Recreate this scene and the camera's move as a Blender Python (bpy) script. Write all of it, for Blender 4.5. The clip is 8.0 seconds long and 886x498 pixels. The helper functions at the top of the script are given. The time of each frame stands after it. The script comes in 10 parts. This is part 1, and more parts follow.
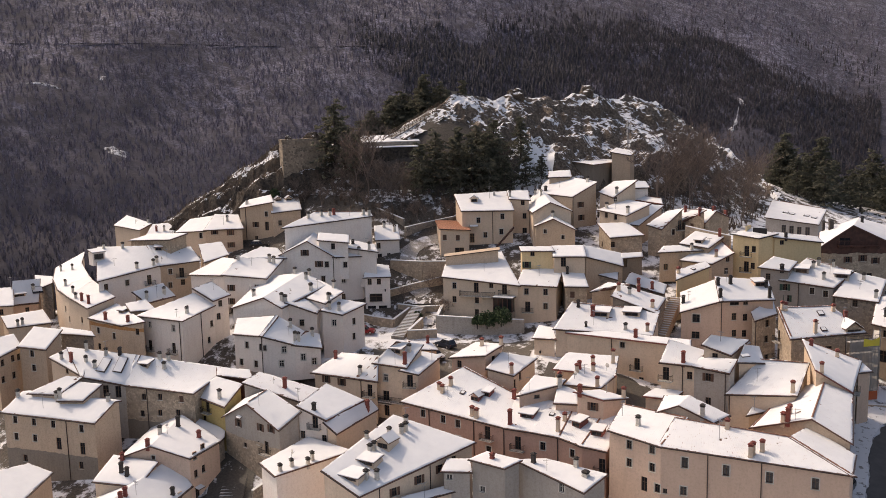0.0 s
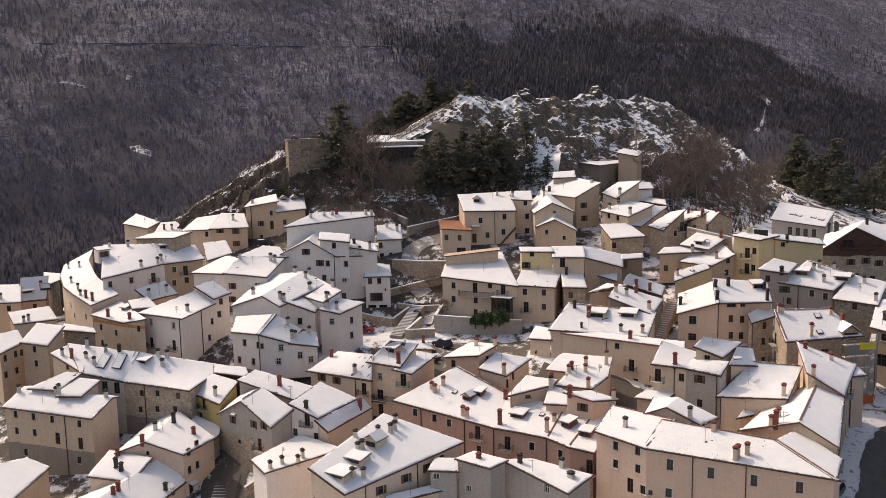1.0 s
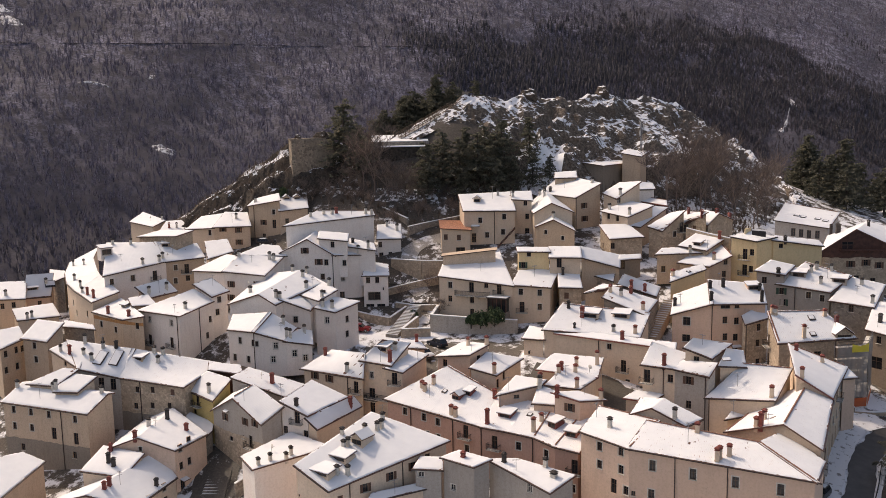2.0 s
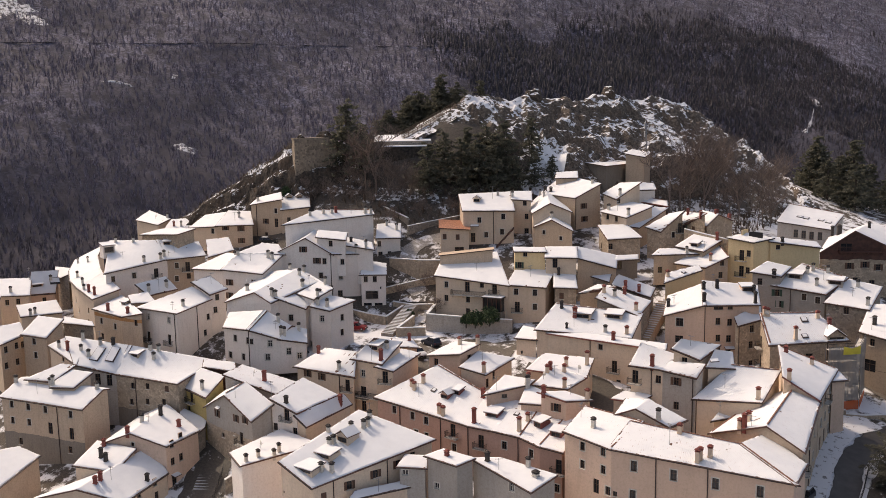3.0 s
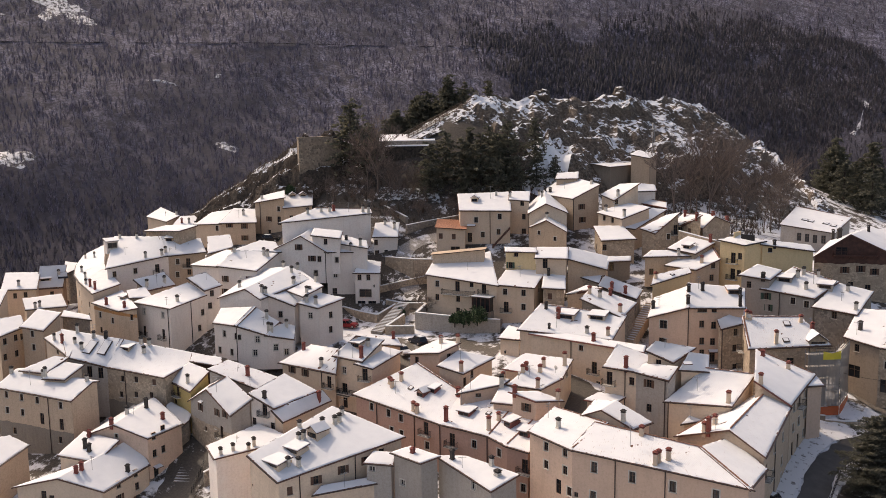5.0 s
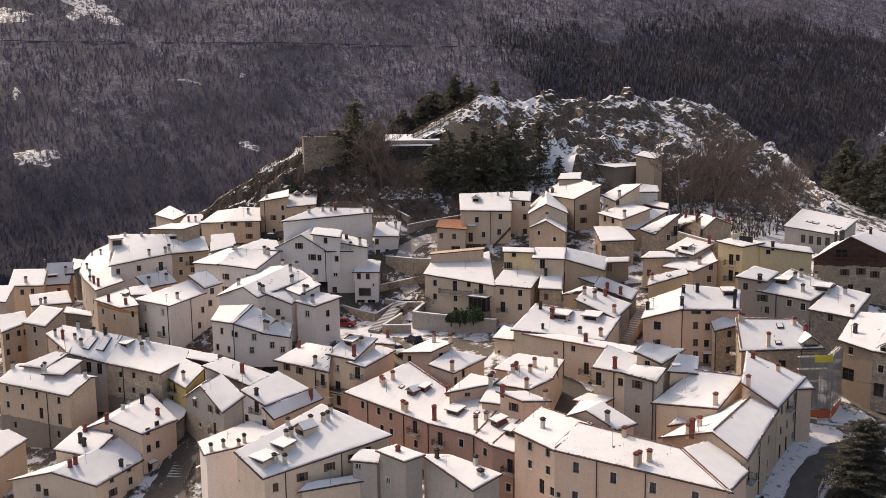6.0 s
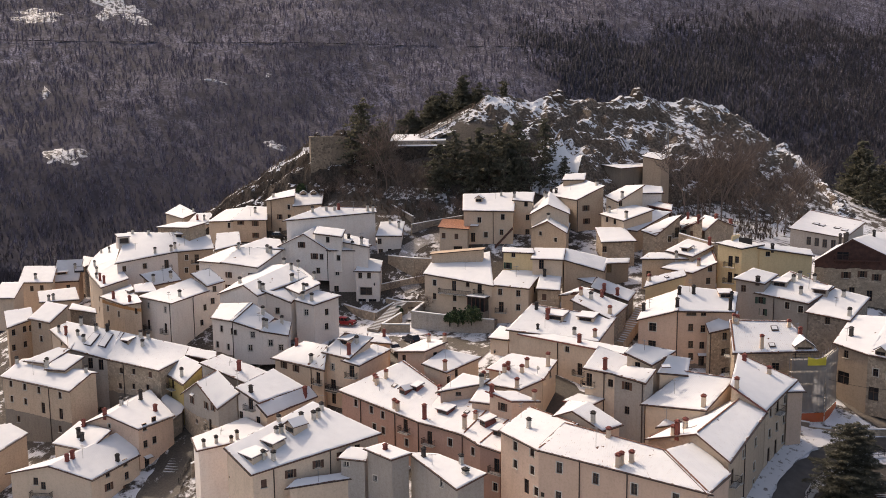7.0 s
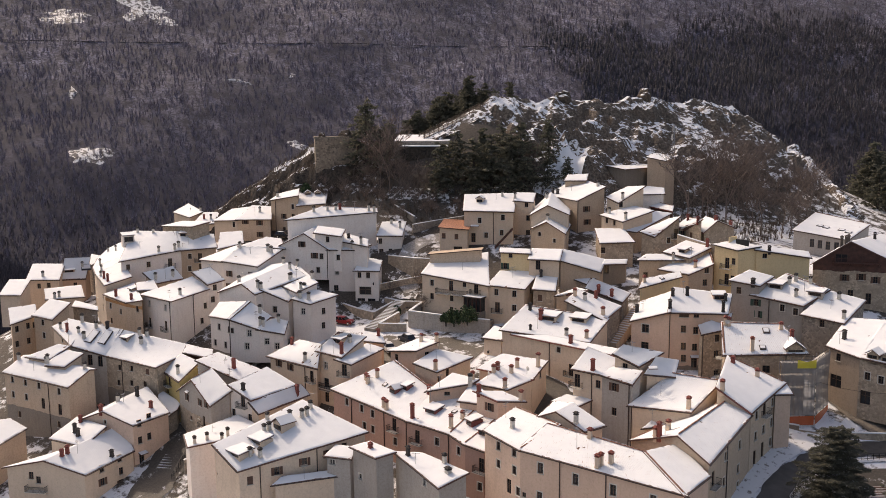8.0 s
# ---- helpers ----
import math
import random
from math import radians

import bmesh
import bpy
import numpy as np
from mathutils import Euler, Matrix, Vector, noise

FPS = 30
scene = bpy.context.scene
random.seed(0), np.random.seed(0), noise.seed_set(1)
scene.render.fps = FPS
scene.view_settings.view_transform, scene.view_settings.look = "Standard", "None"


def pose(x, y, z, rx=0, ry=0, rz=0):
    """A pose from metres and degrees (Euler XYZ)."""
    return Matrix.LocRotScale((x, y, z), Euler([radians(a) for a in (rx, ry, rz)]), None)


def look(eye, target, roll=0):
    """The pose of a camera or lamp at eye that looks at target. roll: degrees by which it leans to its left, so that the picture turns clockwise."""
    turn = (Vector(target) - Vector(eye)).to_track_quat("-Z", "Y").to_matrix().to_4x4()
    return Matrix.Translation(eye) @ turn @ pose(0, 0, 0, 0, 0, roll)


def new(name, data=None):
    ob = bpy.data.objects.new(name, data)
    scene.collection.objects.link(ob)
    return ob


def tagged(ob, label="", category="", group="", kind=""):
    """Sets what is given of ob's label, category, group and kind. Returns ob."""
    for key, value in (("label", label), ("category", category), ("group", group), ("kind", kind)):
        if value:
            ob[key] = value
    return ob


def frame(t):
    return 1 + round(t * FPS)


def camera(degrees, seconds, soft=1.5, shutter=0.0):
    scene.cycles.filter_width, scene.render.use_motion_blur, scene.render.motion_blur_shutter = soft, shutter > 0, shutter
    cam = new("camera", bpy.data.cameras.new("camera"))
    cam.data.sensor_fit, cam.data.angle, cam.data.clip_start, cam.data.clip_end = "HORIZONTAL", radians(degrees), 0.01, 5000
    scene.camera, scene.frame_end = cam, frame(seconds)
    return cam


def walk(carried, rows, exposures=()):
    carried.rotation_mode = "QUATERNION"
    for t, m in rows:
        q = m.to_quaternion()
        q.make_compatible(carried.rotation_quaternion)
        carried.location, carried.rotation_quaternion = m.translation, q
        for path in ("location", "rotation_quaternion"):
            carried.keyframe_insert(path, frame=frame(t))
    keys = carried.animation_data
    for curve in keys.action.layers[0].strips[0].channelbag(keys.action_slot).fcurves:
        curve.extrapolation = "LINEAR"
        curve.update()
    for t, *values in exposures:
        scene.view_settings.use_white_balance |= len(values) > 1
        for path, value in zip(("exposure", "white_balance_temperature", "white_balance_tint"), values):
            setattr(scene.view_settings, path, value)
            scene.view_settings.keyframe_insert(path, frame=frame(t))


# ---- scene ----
cam = camera(49.52, 8.0, soft=0.45)
PATH = [
    (0, -0.290, 1.087, 75.217, 28.107, -8.942, -1.315),
    (0.5, 2.185, 2.129, 75.217, 28.892, -8.927, -1.262),
    (1, 4.705, 3.210, 75.186, 29.676, -8.915, -1.203),
    (1.5, 7.150, 4.332, 75.141, 30.391, -8.904, -1.163),
    (3, 14.637, 7.828, 75.053, 32.503, -8.883, -1.019),
    (3.5, 17.105, 9.129, 75.014, 33.214, -8.872, -0.965),
    (4, 19.633, 10.506, 75.000, 33.921, -8.859, -0.901),
    (4.5, 22.065, 11.860, 74.959, 34.584, -8.854, -0.867),
    (6, 29.420, 16.145, 74.841, 36.827, -8.827, -0.666),
    (6.5, 31.842, 17.571, 74.844, 37.649, -8.821, -0.613),
    (7, 34.350, 19.079, 74.854, 38.482, -8.807, -0.546),
    (7.5, 36.821, 20.623, 74.881, 39.293, -8.795, -0.527),
    (8, 39.322, 22.313, 74.883, 40.056, -8.779, -0.473),
]
walk(cam, [(t, pose(x, y, z, 90 + pitch, 0, yaw) @ pose(0, 0, 0, 0, 0, roll)) for t, x, y, z, yaw, pitch, roll in PATH],
     exposures=[(0, 0.56, 7850, 15), (8, 0.60, 7850, 15)])

# ---- world, sun, exposure ----
SUN_DIR = Vector((-0.75, 0.14, 0.76)).normalized()  # towards the sun
world = bpy.data.worlds.new("winter_sky")
scene.world = world
world.use_nodes = True
wn = world.node_tree
wn.nodes.clear()
w_out = wn.nodes.new("ShaderNodeOutputWorld")
w_bg = wn.nodes.new("ShaderNodeBackground")
w_sky = wn.nodes.new("ShaderNodeTexSky")
w_sky.sky_type, w_sky.sun_disc = "NISHITA", False
w_sky.sun_elevation = math.asin(SUN_DIR.z)
w_sky.sun_rotation = math.atan2(SUN_DIR.x, SUN_DIR.y)
w_sky.altitude, w_sky.dust_density, w_sky.air_density, w_sky.ozone_density = 600, 5.0, 0.8, 0.3
w_bg.inputs["Strength"].default_value = 0.15
wn.links.new(w_sky.outputs[0], w_bg.inputs[0])
wn.links.new(w_bg.outputs[0], w_out.inputs[0])
sun_data = bpy.data.lights.new("sun", "SUN")
sun_data.energy, sun_data.angle, sun_data.color = 1.45, radians(1.0), (1.0, 0.935, 0.86)
sun = new("sun", sun_data)
sun.matrix_world = look(SUN_DIR * 600, (0, 0, 0))


# ---- materials ----
def node_mat(name):
    m = bpy.data.materials.new(name)
    m.use_nodes = True
    t = m.node_tree
    return m, t, t.nodes["Principled BSDF"]


def noise_node(t, scale, detail=4.0, rough=0.55, coord="Object"):
    c = t.nodes.new("ShaderNodeTexCoord")
    n = t.nodes.new("ShaderNodeTexNoise")
    n.inputs["Scale"].default_value, n.inputs["Detail"].default_value, n.inputs["Roughness"].default_value = scale, detail, rough
    t.links.new(c.outputs[coord], n.inputs["Vector"])
    return n


def ramp(t, src, *stops):
    r = t.nodes.new("ShaderNodeValToRGB")
    e = r.color_ramp.elements
    while len(e) < len(stops):
        e.new(0.5)
    for k, (p, col) in enumerate(stops):
        e[k].position = p
        e[k].color = (*col, 1) if len(col) == 3 else col
    t.links.new(src, r.inputs[0])
    return r


def mix(t, a, b, fac, how="MIX"):
    m = t.nodes.new("ShaderNodeMix")
    m.data_type, m.blend_type = "RGBA", how
    for sock, v in ((m.inputs[6], a), (m.inputs[7], b), (m.inputs[0], fac)):
        if isinstance(v, bpy.types.NodeSocket):
            t.links.new(v, sock)
        elif isinstance(v, tuple):
            sock.default_value = (*v, 1)
        else:
            sock.default_value = v
    return m.outputs[2]


def bump(t, bsdf, src, strength, dist=0.02):
    b = t.nodes.new("ShaderNodeBump")
    b.inputs["Strength"].default_value, b.inputs["Distance"].default_value = strength, dist
    t.links.new(src, b.inputs["Height"])
    t.links.new(b.outputs[0], bsdf.inputs["Normal"])
    return b


def mask(t, value, gain_src, gain, lo, hi):
    """0 to 1 where value + gain * gain_src goes from lo to hi."""
    a = t.nodes.new("ShaderNodeMath")
    a.operation = "MULTIPLY_ADD"
    t.links.new(gain_src, a.inputs[0])
    a.inputs[1].default_value = gain
    t.links.new(value, a.inputs[2])
    r = t.nodes.new("ShaderNodeMapRange")
    t.links.new(a.outputs[0], r.inputs[0])
    r.inputs[1].default_value, r.inputs[2].default_value = lo, hi
    return r.outputs[0]


def plaster(name, rgb, stain=0.35, rough=0.9, patches=0.25):
    """Old lime plaster: broad tone changes, streaks that run down, flaked spots and a fine grain."""
    m, t, b = node_mat(name)
    broad = noise_node(t, 0.22, 5, 0.6)
    c = t.nodes.new("ShaderNodeTexCoord")
    mp = t.nodes.new("ShaderNodeMapping")
    mp.inputs["Scale"].default_value = (1.7, 1.7, 0.28)
    t.links.new(c.outputs["Object"], mp.inputs[0])
    streak = t.nodes.new("ShaderNodeTexNoise")
    streak.inputs["Scale"].default_value, streak.inputs["Detail"].default_value = 1.0, 6
    t.links.new(mp.outputs[0], streak.inputs["Vector"])
    flake = noise_node(t, 1.3, 9, 0.7)
    grain = noise_node(t, 18.0, 4)
    dark = tuple(v * (1 - stain) * k for v, k in zip(rgb, (0.97, 0.93, 0.88)))
    col = mix(t, rgb, dark, ramp(t, streak.outputs[0], (0.50, (0, 0, 0)), (0.74, (0.3, 0.3, 0.3))).outputs[0])
    pale = tuple(min(0.85, v * 1.15 + 0.02) for v in rgb)
    col = mix(t, col, pale, ramp(t, broad.outputs[0], (0.45, (0, 0, 0)), (0.72, (0.45, 0.45, 0.45))).outputs[0])
    mott = noise_node(t, 3.2, 10, 0.75)
    col = mix(t, col, dark, ramp(t, mott.outputs[0], (0.46, (0, 0, 0)), (0.72, (0.6, 0.6, 0.6))).outputs[0])
    bare = tuple(v * 0.62 for v in rgb)
    col = mix(t, col, bare, ramp(t, flake.outputs[0], (0.60, (0, 0, 0)), (0.66, (patches * 1.6, patches * 1.6, patches * 1.6))).outputs[0])
    info = t.nodes.new("ShaderNodeObjectInfo")
    col = mix(t, col, dark, ramp(t, info.outputs["Random"], (0.0, (0, 0, 0)), (1.0, (0.35, 0.35, 0.35))).outputs[0])
    t.links.new(col, b.inputs["Base Color"])
    b.inputs["Roughness"].default_value = rough
    bump(t, b, mix(t, grain.outputs[0], flake.outputs[0], 0.5), 0.5, 0.02)
    return m


def stone(name, a, c2, scale=3.4):
    m, t, b = node_mat(name)
    c = t.nodes.new("ShaderNodeTexCoord")
    v = t.nodes.new("ShaderNodeTexVoronoi")
    v.inputs["Scale"].default_value = scale
    t.links.new(c.outputs["Object"], v.inputs["Vector"])
    e = t.nodes.new("ShaderNodeTexVoronoi")
    e.feature = "DISTANCE_TO_EDGE"
    e.inputs["Scale"].default_value = scale
    t.links.new(c.outputs["Object"], e.inputs["Vector"])
    broad = noise_node(t, 0.35, 5, 0.6)
    sep = t.nodes.new("ShaderNodeSeparateColor")
    t.links.new(v.outputs["Color"], sep.inputs[0])
    col = mix(t, a, c2, sep.outputs[0])
    col = mix(t, col, tuple(q * 0.55 for q in a), ramp(t, broad.outputs[0], (0.4, (0, 0, 0)), (0.7, (0.8, 0.8, 0.8))).outputs[0])
    joint = ramp(t, e.outputs["Distance"], (0.0, (1, 1, 1)), (0.07, (0, 0, 0)))
    col = mix(t, col, tuple(q * 0.62 for q in a), joint.outputs[0])
    t.links.new(col, b.inputs["Base Color"])
    b.inputs["Roughness"].default_value = 0.95
    inv = ramp(t, e.outputs["Distance"], (0.0, (0, 0, 0)), (0.12, (1, 1, 1)))
    bump(t, b, inv.outputs[0], 0.8, 0.05)
    return m


def plain(name, rgb, rough=0.6, metal=0.0, vary=0.25, scale=3.0):
    m, t, b = node_mat(name)
    n = noise_node(t, scale, 5, 0.6)
    lo, hi = tuple(v * (1 - vary) for v in rgb), tuple(min(1, v * (1 + vary)) for v in rgb)
    t.links.new(ramp(t, n.outputs[0], (0.3, lo), (0.7, hi)).outputs[0], b.inputs["Base Color"])
    b.inputs["Roughness"].default_value, b.inputs["Metallic"].default_value = rough, metal
    bump(t, b, n.outputs[0], 0.2, 0.01)
    return m


def snow(name, rib=0.0, thin=0.0):
    """Lying snow. rib: how far the rows of roof tiles show through as ridges. thin: how much tile shows in worn spots."""
    m, t, b = node_mat(name)
    big = noise_node(t, 0.5, 4)
    fine = noise_node(t, 9.0, 5)
    col = ramp(t, big.outputs[0], (0.3, (0.66, 0.672, 0.685)), (0.7, (0.725, 0.735, 0.74))).outputs[0]
    h = mix(t, big.outputs[0], fine.outputs[0], 0.85)
    if rib:
        uv = t.nodes.new("ShaderNodeUVMap")
        uv.uv_map = "slope"
        w = t.nodes.new("ShaderNodeTexWave")
        w.wave_type, w.bands_direction = "BANDS", "X"
        w.inputs["Scale"].default_value = 1.1
        w.inputs["Distortion"].default_value, w.inputs["Detail"].default_value = 0.35, 2
        t.links.new(uv.outputs[0], w.inputs["Vector"])
        patch = noise_node(t, 0.35, 3)
        keep = ramp(t, patch.outputs[0], (0.35, (0.15, 0.15, 0.15)), (0.65, (1, 1, 1)))
        w2 = mix(t, w.outputs[0], keep.outputs[0], 1.0, "MULTIPLY")
        h = mix(t, h, w2, 0.65 * rib)
        if thin:
            spot = noise_node(t, 1.6, 6, 0.7)
            band = ramp(t, w.outputs[0], (0.0, (1, 1, 1)), (0.30, (0, 0, 0)))
            sp = ramp(t, spot.outputs[0], (0.56, (0, 0, 0)), (0.66, (thin, thin, thin)))
            col = mix(t, col, (0.30, 0.17, 0.12), mix(t, band.outputs[0], sp.outputs[0], 1.0, "MULTIPLY"))
    t.links.new(col, b.inputs["Base Color"])
    b.inputs["Roughness"].default_value = 0.75
    b.inputs["Subsurface Weight"].default_value = 0.0
    bump(t, b, h, 0.35 if not rib else 0.6, 0.05)
    return m


def slush(name, wet, lo=0.5, hi=0.6, scale=0.45):
    """Wet ground with trodden snow lying in patches."""
    m, t, b = node_mat(name)
    n1, n2, n3 = noise_node(t, scale, 7, 0.65), noise_node(t, 3.0, 6, 0.6), noise_node(t, 12.0, 4)
    base = ramp(t, n2.outputs[0], (0.3, tuple(v * 0.6 for v in wet)), (0.7, tuple(v * 1.35 for v in wet))).outputs[0]
    f = ramp(t, n1.outputs[0], (lo, (0, 0, 0)), (hi, (1, 1, 1))).outputs[0]
    t.links.new(mix(t, base, (0.66, 0.655, 0.66), f), b.inputs["Base Color"])
    b.inputs["Roughness"].default_value = 0.7
    bump(t, b, mix(t, n1.outputs[0], n3.outputs[0], 0.4), 0.5, 0.12)
    return m


MAT = {
    "cream": plaster("cream_plaster", (0.71, 0.56, 0.425)),
    "white": plaster("white_plaster", (0.83, 0.745, 0.68), 0.3, patches=0.12),
    "grey": plaster("grey_plaster", (0.43, 0.385, 0.34), 0.45),
    "tan": plaster("tan_plaster", (0.59, 0.45, 0.33), 0.5),
    "peach": plaster("peach_plaster", (0.69, 0.495, 0.375), 0.32),
    "pink": plaster("pink_plaster", (0.56, 0.345, 0.265), 0.36),
    "yellow": plaster("yellow_plaster", (0.75, 0.575, 0.335), 0.3, patches=0.1),
    "ochre": plaster("ochre_plaster", (0.52, 0.38, 0.15), 0.35),
    "brown": plaster("brown_plaster", (0.36, 0.275, 0.205), 0.5),
    "concrete": plaster("bare_concrete", (0.27, 0.228, 0.186), 0.55),
    "stone": stone("rubble_stone", (0.58, 0.455, 0.335), (0.31, 0.245, 0.185), 2.6),
    "greystone": stone("grey_rubble", (0.38, 0.325, 0.27), (0.17, 0.148, 0.125), 2.6),
    "brownwood": plain("dark_timber", (0.085, 0.034, 0.024), 0.7, 0, 0.4, 1.5),
    "snow": snow("snow"),
    "snowsoft": snow("snow_on_roof", 0.3, 0.10),
    "snowrib": snow("snow_on_tiles", 1.0, 0.45),
    "snowthin": snow("thin_snow_on_tiles", 1.0, 0.9),
    "tile": plain("old_roof_tiles", (0.12, 0.062, 0.048), 0.85, 0, 0.45, 5.0),
    "redtile": plain("red_roof_tiles", (0.30, 0.13, 0.075), 0.85, 0, 0.6, 3.0),
    "ridgetile": plain("weathered_ridge_tiles", (0.20, 0.095, 0.065), 0.85, 0, 0.4, 6.0),
    "cornice": plain("orange_cornice", (0.46, 0.22, 0.085), 0.85, 0, 0.25, 2.0),
    "gutter": plain("brown_gutter", (0.055, 0.035, 0.03), 0.5, 0.2),
    "redtrim": plain("oxide_red_flashing", (0.20, 0.055, 0.045), 0.6),
    "glass": plain("window_glass", (0.018, 0.02, 0.024), 0.08, 0, 0.3, 1.2),
    "woodframe": plain("brown_window_wood", (0.085, 0.05, 0.032), 0.6),
    "whiteframe": plain("white_window_frame", (0.55, 0.52, 0.48), 0.6),
    "shutter": plain("brown_shutter", (0.11, 0.055, 0.035), 0.7),
    "greenshutter": plain("green_shutter", (0.035, 0.07, 0.05), 0.7),
    "surround": plain("pale_stone_surround", (0.56, 0.52, 0.46), 0.85),
    "iron": plain("wrought_iron", (0.02, 0.02, 0.022), 0.55, 0.5),
    "brick": plain("red_brick", (0.23, 0.065, 0.05), 0.85, 0, 0.35, 8.0),
    "darkcap": plain("sooty_cap", (0.05, 0.042, 0.038), 0.9),
    "metal": plain("galvanised_metal", (0.30, 0.30, 0.31), 0.45, 0.7, 0.15),
    "bark": plain("bark", (0.075, 0.058, 0.048), 0.95, 0, 0.4),
}


# ---- mesh helpers ----
def mesh_of(name, verts, faces, mats, idx=None, smooth=False):
    me = bpy.data.meshes.new(name)
    me.from_pydata([tuple(v) for v in verts], [], faces)
    for m in mats if isinstance(mats, (list, tuple)) else [mats]:
        me.materials.append(m)
    if idx is not None:
        me.polygons.foreach_set("material_index", idx)
    if smooth:
        me.polygons.foreach_set("use_smooth", [True] * len(me.polygons))
    me.update()
    return me


def part(name, me, parent, label=""):
    """One mesh object under a thing or a part; the mesh is in world coordinates about the parent's base."""
    ob = new(name, me)
    ob.parent = parent
    if label:
        ob["label"] = label
    return ob


def box_vf(cx, cy, cz, sx, sy, sz, turn=0.0, taper=1.0):
    """An upright box on its base centre; turn in radians; taper: the top's size."""
    c, s = math.cos(turn), math.sin(turn)
    v = []
    for k, z in ((1.0, cz), (taper, cz + sz)):
        for a, b in ((-1, -1), (1, -1), (1, 1), (-1, 1)):
            x, y = a * sx / 2 * k, b * sy / 2 * k
            v.append((cx + c * x - s * y, cy + s * x + c * y, z))
    return v, [(3, 2, 1, 0), (4, 5, 6, 7), (0, 1, 5, 4), (1, 2, 6, 5), (2, 3, 7, 6), (3, 0, 4, 7)]


def join(*many):
    v, f = [], []
    for vv, ff in many:
        o = len(v)
        v += list(vv)
        f += [tuple(i + o for i in q) for q in ff]
    return v, f


def bar_vf(a, b, w, h=None):
    """A square bar from a to b."""
    a, b = Vector(a), Vector(b)
    d = (b - a).normalized()
    s = d.cross(Vector((0, 0, 1)))
    s = s.normalized() if s.length > 1e-3 else Vector((1, 0, 0))
    u = s.cross(d)
    h = h or w
    v = [p + s * (i * w / 2) + u * (j * h / 2) for p in (a, b) for i, j in ((-1, -1), (1, -1), (1, 1), (-1, 1))]
    return v, [(0, 1, 2, 3), (7, 6, 5, 4), (0, 4, 5, 1), (1, 5, 6, 2), (2, 6, 7, 3), (3, 7, 4, 0)]


def comb_vf(path, z0, z1, gap=0.13, bar=0.024, rail=0.05, thick=0.03):
    """A railing in one piece along plan points: an upper and a lower rail joined by upright bars."""
    P = [Vector((*p, 0)) for p in path]
    cols = []
    for a, b in zip(P, P[1:]):
        d = b - a
        n = max(1, round(d.length / gap))
        side = Vector((d.y, -d.x, 0)).normalized() * thick / 2
        for i in range(n):
            q = a + d * (i / n)
            cols += [(q, side, True), (q + d.normalized() * bar, side, False)]
    cols.append((P[-1], side, False))
    zs = (z0, z0 + rail * 0.7, z1 - rail, z1)
    v = [(q.x + e * s.x, q.y + e * s.y, z) for q, s, _ in cols for e in (-1, 1) for z in zs]
    f = []
    for i in range(len(cols) - 1):
        a, b = 8 * i, 8 * i + 8
        for r in (0, 1, 2):
            if r == 1 and not cols[i][2]:
                continue
            f += [(a + r, b + r, b + r + 1, a + r + 1), (b + 4 + r, a + 4 + r, a + 5 + r, b + 5 + r)]
        f += [(a + 3, b + 3, b + 7, a + 7), (a, a + 4, b + 4, b), (a + 2, a + 6, b + 6, b + 2)]
    return v, f


def louvre_vf(w, hh, y, slat=0.11):
    """A closed louvred shutter in one piece: a saw-toothed board."""
    n = max(2, int(hh / slat))
    prof = [(y + 0.05, -hh / 2)]
    for i in range(n):
        z = -hh / 2 + hh * i / n
        prof += [(y, z + 0.01), (y + 0.03, z + hh / n)]
    prof.append((y + 0.05, hh / 2))
    m = len(prof)
    v = [(e * w / 2, a, b) for e in (-1, 1) for a, b in prof]
    return v, [(i, m + i, m + (i + 1) % m, (i + 1) % m) for i in range(m)] + [tuple(range(m)), tuple(range(2 * m - 1, m - 1, -1))]


# ---- the lie of the land ----
# Heights of streets, courts and hill at some places of the plan.
LAND = np.array([
    (-135, 104, 10), (-99, 112, 12), (-116, 99, 10), (-60, 122, 13), (-38, 116, 13), (-10, 120, 15), (-4, 140, 18.5),
    (-7, 155, 21.2), (-8, 166, 22.4), (-6, 185, 25.2), (-10, 173, 24.0), (-80, 152, 28.3), (-95, 163, 29.3), (-64, 158, 28.2), (-82, 163, 28.2), (-72, 164, 28.0), (-107, 181, 40.3),
    (-107, 189, 42.2), (-57, 200, 39.5), (-120, 197, 50), (-132, 130, 22), (-122, 116, 16), (-150, 132, 23), (-170, 140, 25),
])
LAND1 = np.array([
    (-195, 142, 22), (-105, 167, 30), (-102, 146, 27), (-147, 181, 41.5), (-122, 168, 38), (-93, 194, 42), (-77, 207, 44.5),
    (-31, 173, 27), (-24, 162, 25), (-15, 186, 27), (-35, 197, 36), (-15, 220, 36),
])
LAND2 = np.array([
    (-38, 250, 39), (-88, 134, 19.5), (-50, 150, 24), (-150, 192, 50), (-175, 185, 40), (-119, 217, 62), (-121, 236, 70),
    (-98, 279, 66), (-92, 300, 63), (-86, 322, 59), (-80, 346, 48), (-62, 356, 41), (-51, 419, 40), (-84, 258, 50),
])
LAND3 = np.array([
    (-82, 236, 49), (-60, 240, 43), (-50, 285, 41), (-100, 215, 52), (-200, 190, 24), (-260, 180, -25), (-230, 120, 0),
    (-180, 100, 5), (-300, 300, -60), (-180, 260, 40), (-165, 300, 20), (-20, 400, 36), (60, 330, 30), (40, 200, 20),
    (30, 130, 10), (-40, 60, 2), (-120, 50, -4),
    (-130.5, 215.5, 64.3), (-126.8, 224.5, 68.8), (-122.6, 232.5, 74.0), (-140, 222, 60), (-112, 222, 63),
])
